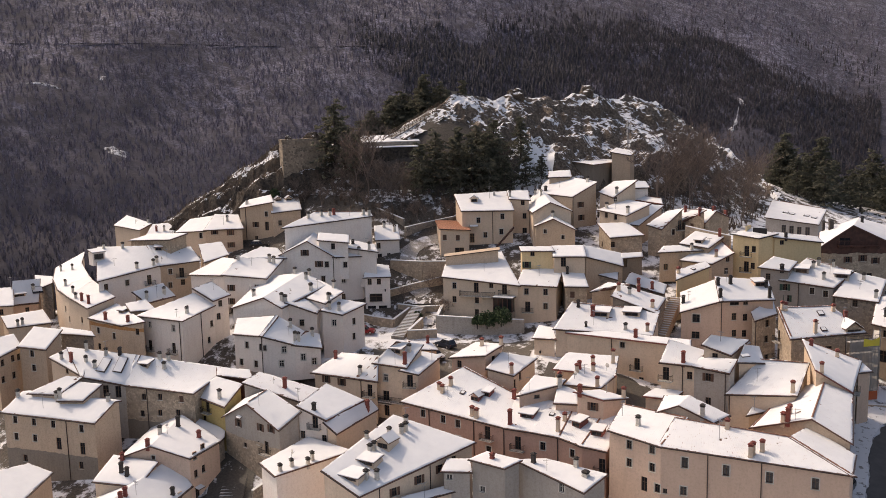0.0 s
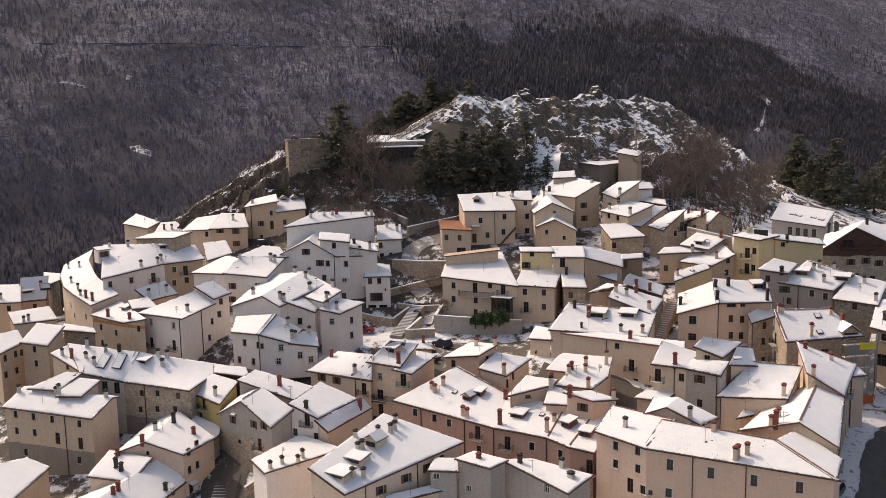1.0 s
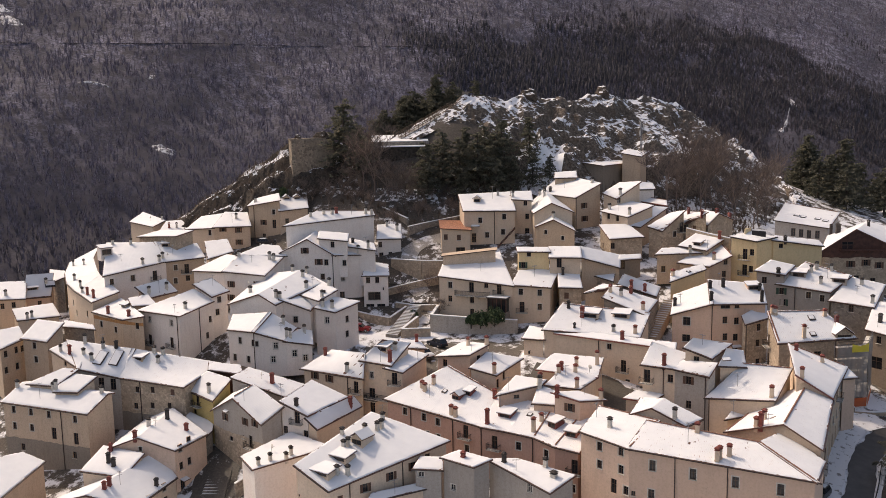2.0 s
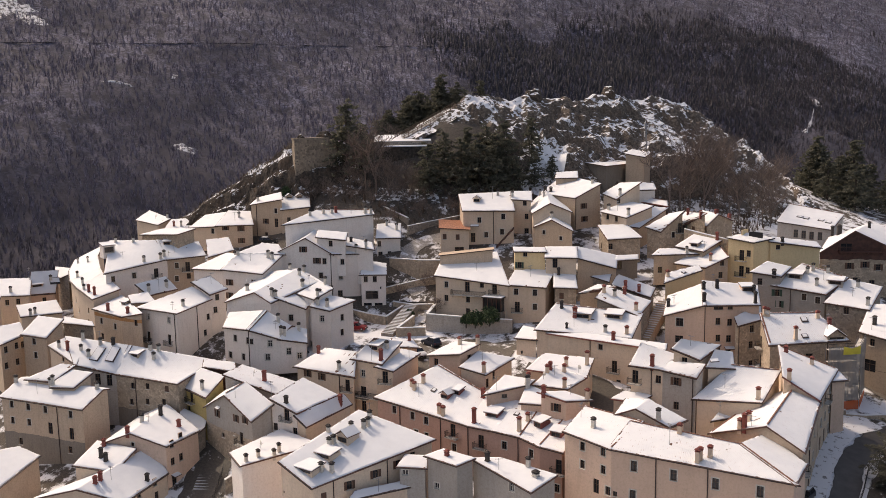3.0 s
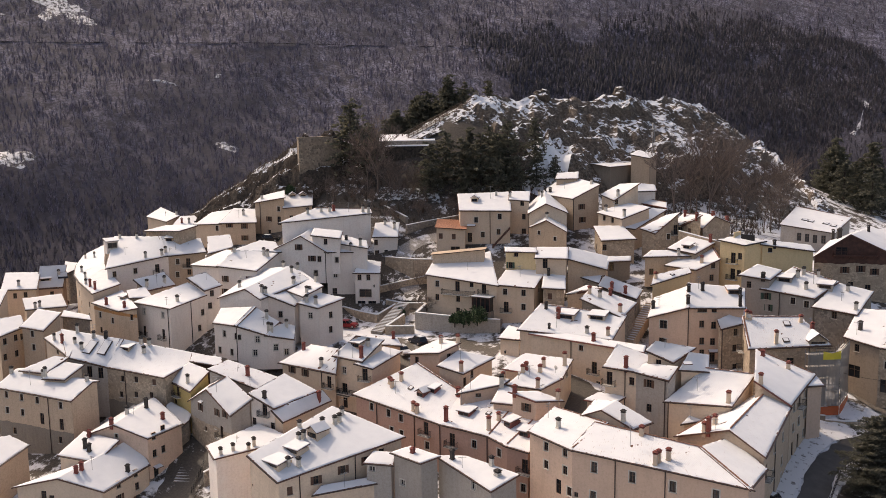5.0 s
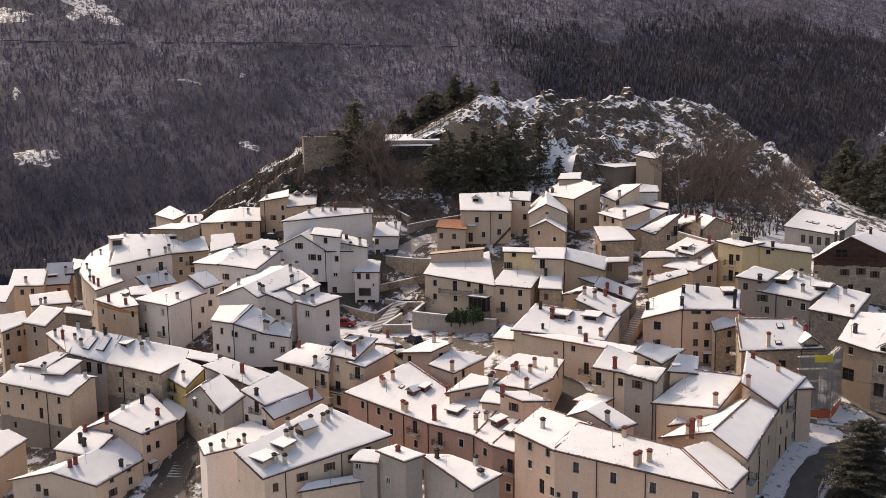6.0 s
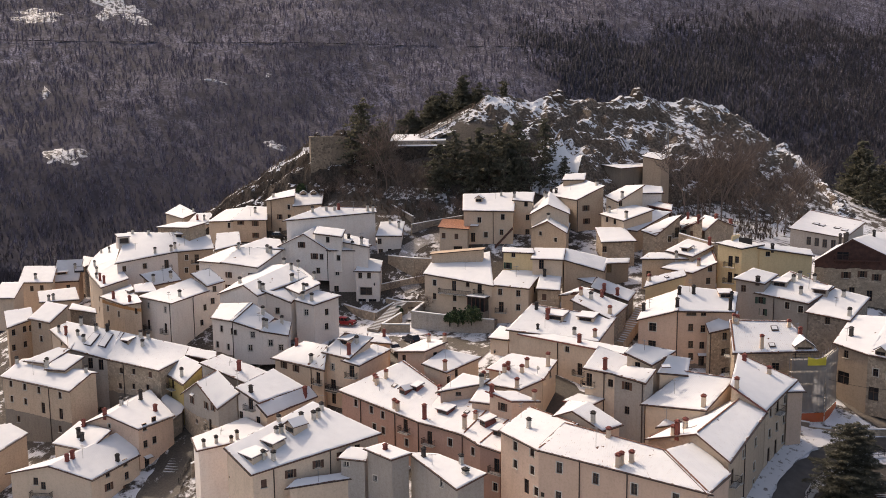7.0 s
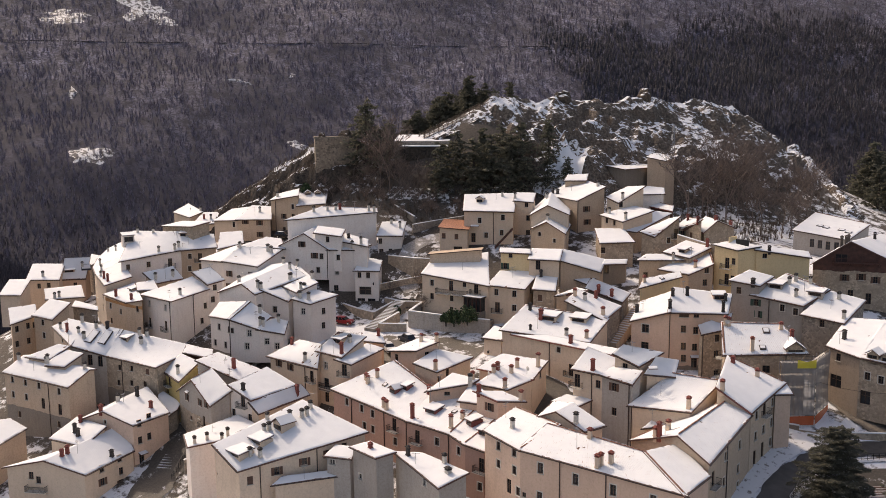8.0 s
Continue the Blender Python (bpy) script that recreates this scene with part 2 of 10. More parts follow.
CTRL = np.concatenate([LAND, LAND1, LAND2, LAND3])


def tps(r2):
    return 0.5 * r2 * np.log(r2 + 1e-9)


_d2 = ((CTRL[:, None, :2] - CTRL[None, :, :2]) ** 2).sum(-1) / 1e4
_n = len(CTRL)
_A = np.zeros((_n + 3, _n + 3))
_A[:_n, :_n] = tps(_d2) + 0.002 * np.eye(_n)
_A[:_n, _n] = _A[_n, :_n] = 1
_A[:_n, _n + 1:] = CTRL[:, :2] / 100
_A[_n + 1:, :_n] = CTRL[:, :2].T / 100
_W = np.linalg.solve(_A, np.r_[CTRL[:, 2], 0, 0, 0])


def wavy(x, y, k, seed):
    """Cheap smooth waves for ridges and gullies of far slopes."""
    r = np.random.RandomState(seed)
    out = 0
    for n in range(7):
        a, p = r.uniform(0, math.tau), r.uniform(0, math.tau)
        f = k * 1.7 ** (n * 0.6)
        out = out + np.sin((x * math.cos(a) + y * math.sin(a)) * f + p + 1.3 * np.sin(x * f * 0.6 + p)) / 1.55 ** n
    return out / 2.2


def height(x, y):
    x, y = np.asarray(x, float), np.asarray(y, float)
    d2 = ((x[..., None] - CTRL[:, 0]) ** 2 + (y[..., None] - CTRL[:, 1]) ** 2) / 1e4
    near = tps(d2) @ _W[:_n] + _W[_n] + (x * _W[_n + 1] + y * _W[_n + 2]) / 100
    near = np.clip(near, -130, 75)
    gone = np.clip((np.hypot(x + 90, y - 210) - 150) / 200, 0, 1)
    gone = gone * gone * (3 - 2 * gone)
    side = -581.5 - 0.418 * x + 0.236 * y + 16 * wavy(x, y, 0.012, 3)
    # the far mountainside rises from a valley floor
    far = np.maximum(side, -125 + 0.02 * np.hypot(x, y)) + 5 * wavy(x, y, 0.035, 8) * np.clip((np.hypot(x, y) - 500) / 300, 0, 1)
    front = np.clip((260 - y - 0.3 * x) / 300, 0, 1)
    far = far * (1 - front) + np.maximum(far, -30) * front
    return near * (1 - gone) + far * gone


def ground_at(x, y):
    return float(height(x, y))


def house(colour, plan, eaves, base, ridge=None, label="", over=0.35, cover="snowsoft", trim="gutter", slab="tile", snowy=0.07, name="house"):
    """A house on four plan corners (front left, front right, back right, back left) with its four eave heights.
    ridge: None for one roof plane, or (axis, fraction, height at its start, height at its end); axis 'y' runs from front to back."""
    c = [Vector((*p, 0)) for p in plan]
    base_at = Vector((sum(p[0] for p in plan) / 4, sum(p[1] for p in plan) / 4, base))
    top = new(name)
    top.location = base_at
    tagged(top, label, "house", "village houses")

    def xy(u, v):
        return (c[0] * (1 - u) + c[1] * u) * (1 - v) + (c[3] * (1 - u) + c[2] * u) * v

    def zz(u, v):
        e0, e1, e2, e3 = eaves
        if ridge is None:
            return (e0 * (1 - u) + e1 * u) * (1 - v) + (e3 * (1 - u) + e2 * u) * v
        ax, f, r0, r1 = ridge
        if ax == "y":
            r = r0 * (1 - v) + r1 * v
            lo, hi = e0 * (1 - v) + e3 * v, e1 * (1 - v) + e2 * v
            return lo + (r - lo) * u / f if u <= f else r + (hi - r) * (u - f) / (1 - f)
        r = r0 * (1 - u) + r1 * u
        lo, hi = e0 * (1 - u) + e1 * u, e3 * (1 - u) + e2 * u
        return lo + (r - lo) * v / f if v <= f else r + (hi - r) * (v - f) / (1 - f)

    wx = ((c[1] - c[0]).length + (c[2] - c[3]).length) / 2
    wy = ((c[3] - c[0]).length + (c[2] - c[1]).length) / 2
    info = {"top": top, "c": c, "eaves": eaves, "base": base, "ridge": ridge, "xy": xy, "zz": zz, "wx": wx, "wy": wy,
            "at": base_at, "colour": colour, "windows": {0: [], 1: [], 2: [], 3: []}, "trim": trim}

    wear = {"snowthin": 1.0, "snowrib": 0.55, "snow": 0.0}.get(cover, random.Random(round(plan[0][0] * 100)).uniform(0.0, 0.6))

    def slab_mesh(nm, t0, t1, out, step, mat, rough=0.0, key=0):
        """A roof layer between two heights over the roof plane, reaching out past the walls."""
        uo, vo = out / wx, out / wy
        nu, nv = max(1, round((wx + 2 * out) / step)), max(1, round((wy + 2 * out) / step))
        us, vs = list(np.linspace(-uo, 1 + uo, nu + 1)), list(np.linspace(-vo, 1 + vo, nv + 1))
        if ridge:
            (us if ridge[0] == "y" else vs).append(ridge[1])
        if rough:
            us += [-uo + 0.07 / wx, 1 + uo - 0.07 / wx]
            vs += [-vo + 0.07 / wy, 1 + vo - 0.07 / wy]
        us, vs = sorted(us), sorted(vs)
        nu, nv = len(us), len(vs)
        low, high = [], []
        mid = xy(0.5, 0.5)
        for j, v in enumerate(vs):
            for i, u in enumerate(us):
                p = xy(u, v)
                z = zz(u, v)
                q = Vector((p.x, p.y, z + t0)) - base_at
                if not rough:
                    high.append(q + Vector((0, 0, t1 - t0)))
                elif i in (0, nu - 1) or j in (0, nv - 1):
                    d = (mid - p).normalized()
                    q += Vector((d.x, d.y, 0)) * (0.06 + 0.05 * noise.noise(Vector((p.x * 1.7, p.y * 1.7, 7 + key))))
                    high.append(q + Vector((0, 0, (t1 - t0) * 0.25)))
                else:
                    # the snow thins to nothing in ragged strips along the edges and in worn spots
                    w = Vector((p.x, p.y, z + key))
                    edge = min((u + uo) * wx, (1 + uo - u) * wx, (v + vo) * wy, (1 + vo - v) * wy)
                    k = noise.noise(w * 0.9) * rough
                    k -= 0.4 * max(0.0, 0.45 * noise.noise(w * 1.5) + 0.3 * noise.noise(w * 3.7) + 0.04 + 0.22 * wear - edge / 0.55)
                    k -= 1.3 * max(0.0, noise.noise(w * 0.55 + Vector((5, 3, 0))) + 0.4 * noise.noise(w * 1.9) - 0.84 + 0.25 * wear)
                    high.append(q + Vector((0, 0, max(-0.05, t1 - t0 + k))))
                low.append(q)
        verts = low + high
        n = nu * nv
        faces = []
        for j in range(nv - 1):
            for i in range(nu - 1):
                a = j * nu + i
                faces.append((n + a, n + a + 1, n + a + nu + 1, n + a + nu))
                if not rough:
                    faces.append((a, a + nu, a + nu + 1, a + 1))
        for i in range(nu - 1):
            faces.append((i, i + 1, n + i + 1, n + i))
            b = (nv - 1) * nu + i
            faces.append((b + 1, b, n + b, n + b + 1))
        for j in range(nv - 1):
            a = j * nu
            faces.append((a + nu, a, n + a, n + a + nu))
            b = a + nu - 1
            faces.append((b, b + nu, n + b + nu, n + b))
        me = mesh_of(nm, verts, faces, mat, smooth=rough > 0)
        uvl = me.uv_layers.new(name="slope")
        loops = np.zeros(len(me.loops), int)
        me.loops.foreach_get("vertex_index", loops)
        uu = np.array([[u * wx, v * wy] for v in vs for u in us] * 2)
        if ridge and ridge[0] == "y":
            uu = uu[:, ::-1]
        uvl.data.foreach_set("uv", uu[loops].ravel())
        return me

    roof = part("roof", slab_mesh("roof", -0.06, 0.15, over, 1.6, MAT[slab]), top)
    if cover:
        part("snow_cover", slab_mesh("snow_cover", 0.158, 0.158 + snowy, over - 0.03, 0.42, MAT[cover], 0.035, len(bpy.data.objects) % 50), roof, "white snow lying on the roof")
    # gutter along the low front edge
    if trim:
        uo, vo = (over + 0.05) / wx, (over + 0.05) / wy
        low_front = ridge is None or ridge[0] == "x"
        edges = [((-uo, -vo), (1 + uo, -vo))] if low_front else [((-uo, -vo), (-uo, 1 + vo)), ((1 + uo, -vo), (1 + uo, 1 + vo))]
        for a, b in edges:
            pa, pb = xy(*a), xy(*b)
            pa.z, pb.z = zz(*a) + 0.05, zz(*b) + 0.05
            part("gutter", mesh_of("gutter", *bar_vf(pa - base_at, pb - base_at, 0.15, 0.14), MAT[trim]), top)
    return info


def finish_walls(h):
    """The wall shell of a house, with its openings cut through and their reveals."""
    c, base, zz, base_at = h["c"], h["base"], h["zz"], h["at"]
    ends = [((0, 0), (1, 0)), ((1, 0), (1, 1)), ((1, 1), (0, 1)), ((0, 1), (0, 0))]
    verts, faces = [], []
    for k in range(4):
        (u0, v0), (u1, v1) = ends[k]
        a, b = c[k], c[(k + 1) % 4]
        length = (b - a).length
        d = (b - a) / length
        inward = Vector((-d.y, d.x, 0))
        cut = {0.0, length}
        r = h["ridge"]
        if r and ((r[0] == "y" and k in (0, 2)) or (r[0] == "x" and k in (1, 3))):
            cut.add((r[1] if k in (0, 1) else 1 - r[1]) * length)
        levels = {base}
        wins = h["windows"][k]
        for s, z, w, hh in wins:
            cut |= {s - w / 2, s + w / 2}
            levels |= {z - hh / 2, z + hh / 2}
        cut, levels = sorted(cut), sorted(levels)

        def crown(s):
            t = s / length
            return zz(u0 + (u1 - u0) * t, v0 + (v1 - v0) * t) + 0.03

        def put(*pts):
            o = len(verts)
            verts.extend(pts)
            faces.append(tuple(range(o, o + len(pts))))

        for s0, s1 in zip(cut, cut[1:]):
            if s1 - s0 < 1e-4:
                continue
            p, q = a + d * s0 - base_at, a + d * s1 - base_at
            t0, t1 = crown(s0), crown(s1)
            for n, z0 in enumerate(levels):
                z1 = levels[n + 1] if n + 1 < len(levels) else None
                if z0 >= min(t0, t1):
                    break
                if any(abs(s - (s0 + s1) / 2) < w / 2 and z1 is not None and abs(z - (z0 + z1) / 2) < hh / 2 for s, z, w, hh in wins):
                    continue
                ta, tb = (t0, t1) if z1 is None or z1 >= min(t0, t1) else (z1, z1)
                put((p.x, p.y, z0 - base), (q.x, q.y, z0 - base), (q.x, q.y, tb - base), (p.x, p.y, ta - base))
        for s, z, w, hh in wins:
            p, q = a + d * (s - w / 2) - base_at, a + d * (s + w / 2) - base_at
            pi, qi = p + inward * 0.22, q + inward * 0.22
            lo, hi = z - hh / 2 - base, z + hh / 2 - base
            P0, P1, P2, P3 = (p.x, p.y, lo), (q.x, q.y, lo), (q.x, q.y, hi), (p.x, p.y, hi)
            I0, I1, I2, I3 = (pi.x, pi.y, lo), (qi.x, qi.y, lo), (qi.x, qi.y, hi), (pi.x, pi.y, hi)
            put(P0, P1, I1, I0), put(P1, P2, I2, I1), put(P2, P3, I3, I2), put(P3, P0, I0, I3)
    part("wall", mesh_of("wall", verts, faces, MAT[h["colour"]]), h["top"])


WIN_MESH = {}


def window(h, k, s, z, w=0.9, hh=1.35, kind="w"):
    """An opening in wall k of a house, s metres along it, with its window: kind w plain, s brown shutters, g green shutters, d door or tall
    window, b balcony door with a railed balcony, f pale stone surround, n narrow and dark."""
    a, b = h["c"][k], h["c"][(k + 1) % 4]
    length = (b - a).length
    w, hh = min(w, length * 0.8), hh
    s = min(max(s, w / 2 + 0.05), length - w / 2 - 0.05)
    for s2, z2, w2, h2 in h["windows"][k]:
        if abs(s - s2) < (w + w2) / 2 and abs(z - z2) < (hh + h2) / 2:
            return
    h["windows"][k].append((s, z, w, hh))
    d = (b - a) / length
    ang = math.atan2(d.y, d.x)
    at = a + d * s
    key = (round(w, 2), round(hh, 2), kind)
    if key not in WIN_MESH:
        t = 0.07
        frame_mat = MAT["whiteframe"] if kind == "p" else MAT["woodframe"]
        ring = [(x * (w / 2 - i * t), y, zq * (hh / 2 - i * t)) for i in (0, 1) for y in (0.115, 0.185) for x, zq in ((-1, -1), (1, -1), (1, 1), (-1, 1))]
        rf = []
        for i in range(4):
            j = (i + 1) % 4
            rf += [(i, j, 8 + j, 8 + i), (4 + j, 4 + i, 12 + i, 12 + j), (8 + i, 8 + j, 12 + j, 12 + i), (j, i, 4 + i, 4 + j)]
        WIN_MESH[key] = {
            "window": mesh_of("window", ring, rf, frame_mat),
            "mullion": mesh_of("mullion", *box_vf(0, 0.15, -hh / 2 + t, 0.07, 0.08, hh - 2 * t), frame_mat),
            "pane": mesh_of("pane", *box_vf(0, 0.19, -hh / 2, w, 0.02, hh), MAT["glass"]),
            "sill": mesh_of("sill", *box_vf(0, -0.04, -hh / 2 - 0.07, w + 0.24, 0.24, 0.07), MAT["surround"]),
        }
        if hh > 1.2:
            WIN_MESH[key]["transom"] = mesh_of("transom", *box_vf(0, 0.15, hh * 0.12, w - 2 * t, 0.05, 0.05), frame_mat)
        if kind in "sgf" or kind == "p":
            q = 0.14
            su = [box_vf(0, -0.012, hh / 2, w + 2 * q, 0.05, q), box_vf(-w / 2 - q / 2, -0.012, -hh / 2, q, 0.05, hh), box_vf(w / 2 + q / 2, -0.012, -hh / 2, q, 0.05, hh)]
            if kind in "fp":
                WIN_MESH[key]["surround"] = mesh_of("surround", *join(*su), MAT["surround"])
            else:
                sl = [[box_vf(e * (w * 0.75 + 0.02), -0.035, -hh / 2, w / 2, 0.045, hh)] for e in (-1, 1)]
                m = MAT["shutter"] if kind == "s" else MAT["greenshutter"]
                WIN_MESH[key]["shutter_l"] = mesh_of("shutter", *join(*sl[0]), m)
                WIN_MESH[key]["shutter_r"] = mesh_of("shutter", *join(*sl[1]), m)
        if kind == "c":
            WIN_MESH[key]["closed_shutter"] = mesh_of("closed_shutter", *louvre_vf(w, hh, 0.04), MAT["shutter"])
        if kind == "b":
            bw, bd = w + 1.3, 0.85
            WIN_MESH[key]["balcony"] = mesh_of("balcony", *box_vf(0, -bd / 2, -hh / 2 - 0.14, bw, bd, 0.12), MAT["surround"])
            x1, y0 = bw / 2 - 0.04, -bd + 0.04
            WIN_MESH[key]["railing"] = mesh_of("railing", *comb_vf([(-x1, 0), (-x1, y0), (x1, y0), (x1, 0)], -hh / 2 - 0.02, -hh / 2 + 0.92), MAT["iron"])
    md = WIN_MESH[key]
    tall = kind in "db"
    top = part("door" if kind == "d" else "window", md["window"], h["top"])
    top.matrix_local = Matrix.Translation(Vector((at.x, at.y, z)) - h["at"]) @ Matrix.Rotation(ang, 4, "Z")
    part("pane", md["pane"], top)
    if not tall and kind != "n":
        part("sill", md["sill"], top)
    for nm in ("mullion", "transom", "surround", "shutter_l", "shutter_r", "closed_shutter", "balcony", "railing"):
        if nm in md:
            part(nm.replace("_l", "").replace("_r", "") if nm.startswith("shutter") else nm, md[nm], top)


CHIM_MESH = {}


def chimney(h, u, v, kind="p", tall=1.1, wide=0.55):
    """A chimney on the roof at fractions u, v of its plan. kind: p plaster with a dark cap, r red brick, t plaster with a red top, d dark pipe."""
    key = (kind, round(tall, 1), round(wide, 2))
    if key not in CHIM_MESH:
        body = {"p": MAT["surround"], "r": MAT["brick"], "t": MAT["cream"], "d": MAT["darkcap"]}[kind]
        capm = {"p": MAT["darkcap"], "r": MAT["brick"], "t": MAT["brick"], "d": MAT["darkcap"]}[kind]
        vf = join(box_vf(0, 0, -0.7, wide, wide * 0.8, tall + 0.7), box_vf(0, 0, 0.12, wide + 0.14, wide * 0.8 + 0.14, 0.1))
        cap = [box_vf(0, 0, tall + 0.16, wide + 0.2, wide * 0.8 + 0.2, 0.09), box_vf(0, 0, tall + 0.25, wide + 0.06, wide * 0.8 + 0.06, 0.18, 0, 0.55)]
        for e in (-1, 1):
            for g in (-1, 1):
                cap.append(box_vf(e * wide * 0.38, g * wide * 0.3, tall, 0.1, 0.1, 0.18))
        cap.append(box_vf(0, 0, tall - 0.06, wide + 0.12, wide * 0.8 + 0.12, 0.08))
        CHIM_MESH[key] = (mesh_of("chimney", *vf, body), mesh_of("chimney_cap", *join(*cap), capm))
    p = h["xy"](u, v)
    d = h["c"][1] - h["c"][0]
    ob = part("chimney", CHIM_MESH[key][0], h["top"])
    ob.matrix_local = Matrix.Translation(Vector((p.x, p.y, h["zz"](u, v) + 0.15)) - h["at"]) @ Matrix.Rotation(math.atan2(d.y, d.x), 4, "Z")
    part("chimney_cap", CHIM_MESH[key][1], ob)


def dormer(h, u, v, wide=1.5, deep=1.8, tall=0.9, gable=False):
    """A small roofed window box standing on the roof, its window towards the front."""
    p = h["xy"](u, v)
    d = (h["c"][1] - h["c"][0]).normalized()
    z = h["zz"](u, v) + 0.1
    m = Matrix.Translation(Vector((p.x, p.y, z)) - h["at"]) @ Matrix.Rotation(math.atan2(d.y, d.x), 4, "Z")
    ob = part("dormer", mesh_of("dormer", *box_vf(0, deep / 2, -0.8, wide, deep, tall + 0.8), MAT["redtrim" if h["colour"] == "pink" else h["colour"]]), h["top"])
    ob.matrix_local = m
    part("pane", mesh_of("pane", *box_vf(0, -0.012, tall * 0.28, wide * 0.72, 0.03, tall * 0.55), MAT["glass"]), ob)
    t = 0.06
    fr = join(box_vf(0, -0.02, tall * 0.22, wide * 0.8, 0.05, t), box_vf(0, -0.02, tall * 0.83, wide * 0.8, 0.05, t),
              *[box_vf(e * wide * 0.38, -0.02, tall * 0.25, t, 0.05, tall * 0.6) for e in (-1, 0, 1)])
    part("window_frame", mesh_of("window_frame", *fr, MAT["woodframe"]), ob)
    w2, y0, y1 = wide / 2 + 0.22, -0.3, deep + 0.1
    if gable:
        g = [(-w2, y0, tall), (0, y0, tall + wide * 0.42), (w2, y0, tall), (-w2, y1, tall), (0, y1, tall + wide * 0.42), (w2, y1, tall)]
        part("gable", mesh_of("gable", [(-wide / 2, 0, tall), (wide / 2, 0, tall), (0, 0, tall + wide * 0.38)], [(0, 1, 2)], MAT[h["colour"]]), ob)
    else:
        g = [(-w2, y0, tall), (0, y0, tall + 0.02), (w2, y0, tall), (-w2, y1, tall + 0.4), (0, y1, tall + 0.42), (w2, y1, tall + 0.4)]
    for nm, lo, hi, mt in (("dormer_roof", 0.0, 0.1, "tile"), ("dormer_snow", 0.1, 0.22, "snow")):
        k = 1.0 if nm == "dormer_roof" else 0.97
        vv = [(x * k, y * k, zq + lo) for x, y, zq in g] + [(x * k, y * k, zq + hi) for x, y, zq in g]
        ff = [(6, 7, 10, 9), (7, 8, 11, 10), (0, 3, 4, 1), (1, 4, 5, 2), (0, 1, 7, 6), (1, 2, 8, 7), (4, 3, 9, 10), (5, 4, 10, 11), (3, 0, 6, 9), (2, 5, 11, 8)]
        part(nm, mesh_of(nm, vv, ff, MAT[mt]), ob)


def downpipe(h, k, s, drop=0.3):
    """A rain pipe down wall k, s metres along it."""
    a, b = h["c"][k], h["c"][(k + 1) % 4]
    d = (b - a).normalized()
    out = Vector((d.y, -d.x, 0))
    p = a + d * s + out * 0.07 - h["at"]
    f = s / (b - a).length
    u, v = [(f, 0), (1, f), (1 - f, 1), (0, 1 - f)][k]
    z1 = h["zz"](u, v) - h["base"]
    vf = join(bar_vf((p.x, p.y, 0), (p.x, p.y, z1 - drop), 0.11), bar_vf((p.x, p.y, z1 - drop), (p.x + out.x * 0.3, p.y + out.y * 0.3, z1), 0.1))
    part("downpipe", mesh_of("downpipe", *vf, MAT["gutter"]), h["top"])


def on_wall(h, k, s, z):
    """Matrix of a place on wall k: x along the wall, y into it."""
    a, b = h["c"][k], h["c"][(k + 1) % 4]
    d = (b - a).normalized()
    p = a + d * s
    return Matrix.Translation(Vector((p.x, p.y, z)) - h["at"]) @ Matrix.Rotation(math.atan2(d.y, d.x), 4, "Z")


def on_roof(h, u, v):
    """Matrix of a place on the roof, tilted with its slope."""
    e = 0.02
    p, px, py = (Vector((*h["xy"](a, b).xy, h["zz"](a, b))) for a, b in ((u, v), (u + e, v), (u, v + e)))
    x = (px - p).normalized()
    n = x.cross(py - p).normalized()
    y = n.cross(x)
    m = Matrix((x, y, n)).transposed().to_4x4()
    return Matrix.Translation(p - h["at"]) @ m


SMALL = {}


def antenna(h, u, v, tall=2.4, turn=0.5):
    """A mast with a toothed aerial."""
    if tall not in SMALL:
        boom = [bar_vf((-0.55, 0, tall - 0.15), (0.65, 0, tall - 0.1), 0.035)]
        teeth = [bar_vf((-0.5 + i * 0.14, -0.32 + i * 0.02, tall - 0.14), (-0.5 + i * 0.14, 0.32 - i * 0.02, tall - 0.14), 0.022) for i in range(8)]
        low = [bar_vf((0, -0.4, tall - 0.6), (0, 0.4, tall - 0.6), 0.03), bar_vf((-0.2, -0.3, tall - 0.6), (-0.2, 0.3, tall - 0.6), 0.022)]
        SMALL[tall] = (mesh_of("antenna", *bar_vf((0, 0, -0.3), (0, 0, tall), 0.05), MAT["metal"]), mesh_of("aerial", *join(*boom, *teeth, *low), MAT["metal"]))
    p = h["xy"](u, v)
    ob = part("antenna", SMALL[tall][0], h["top"])
    ob.matrix_local = Matrix.Translation(Vector((p.x, p.y, h["zz"](u, v) + 0.1)) - h["at"]) @ Matrix.Rotation(turn, 4, "Z")
    part("aerial", SMALL[tall][1], ob)


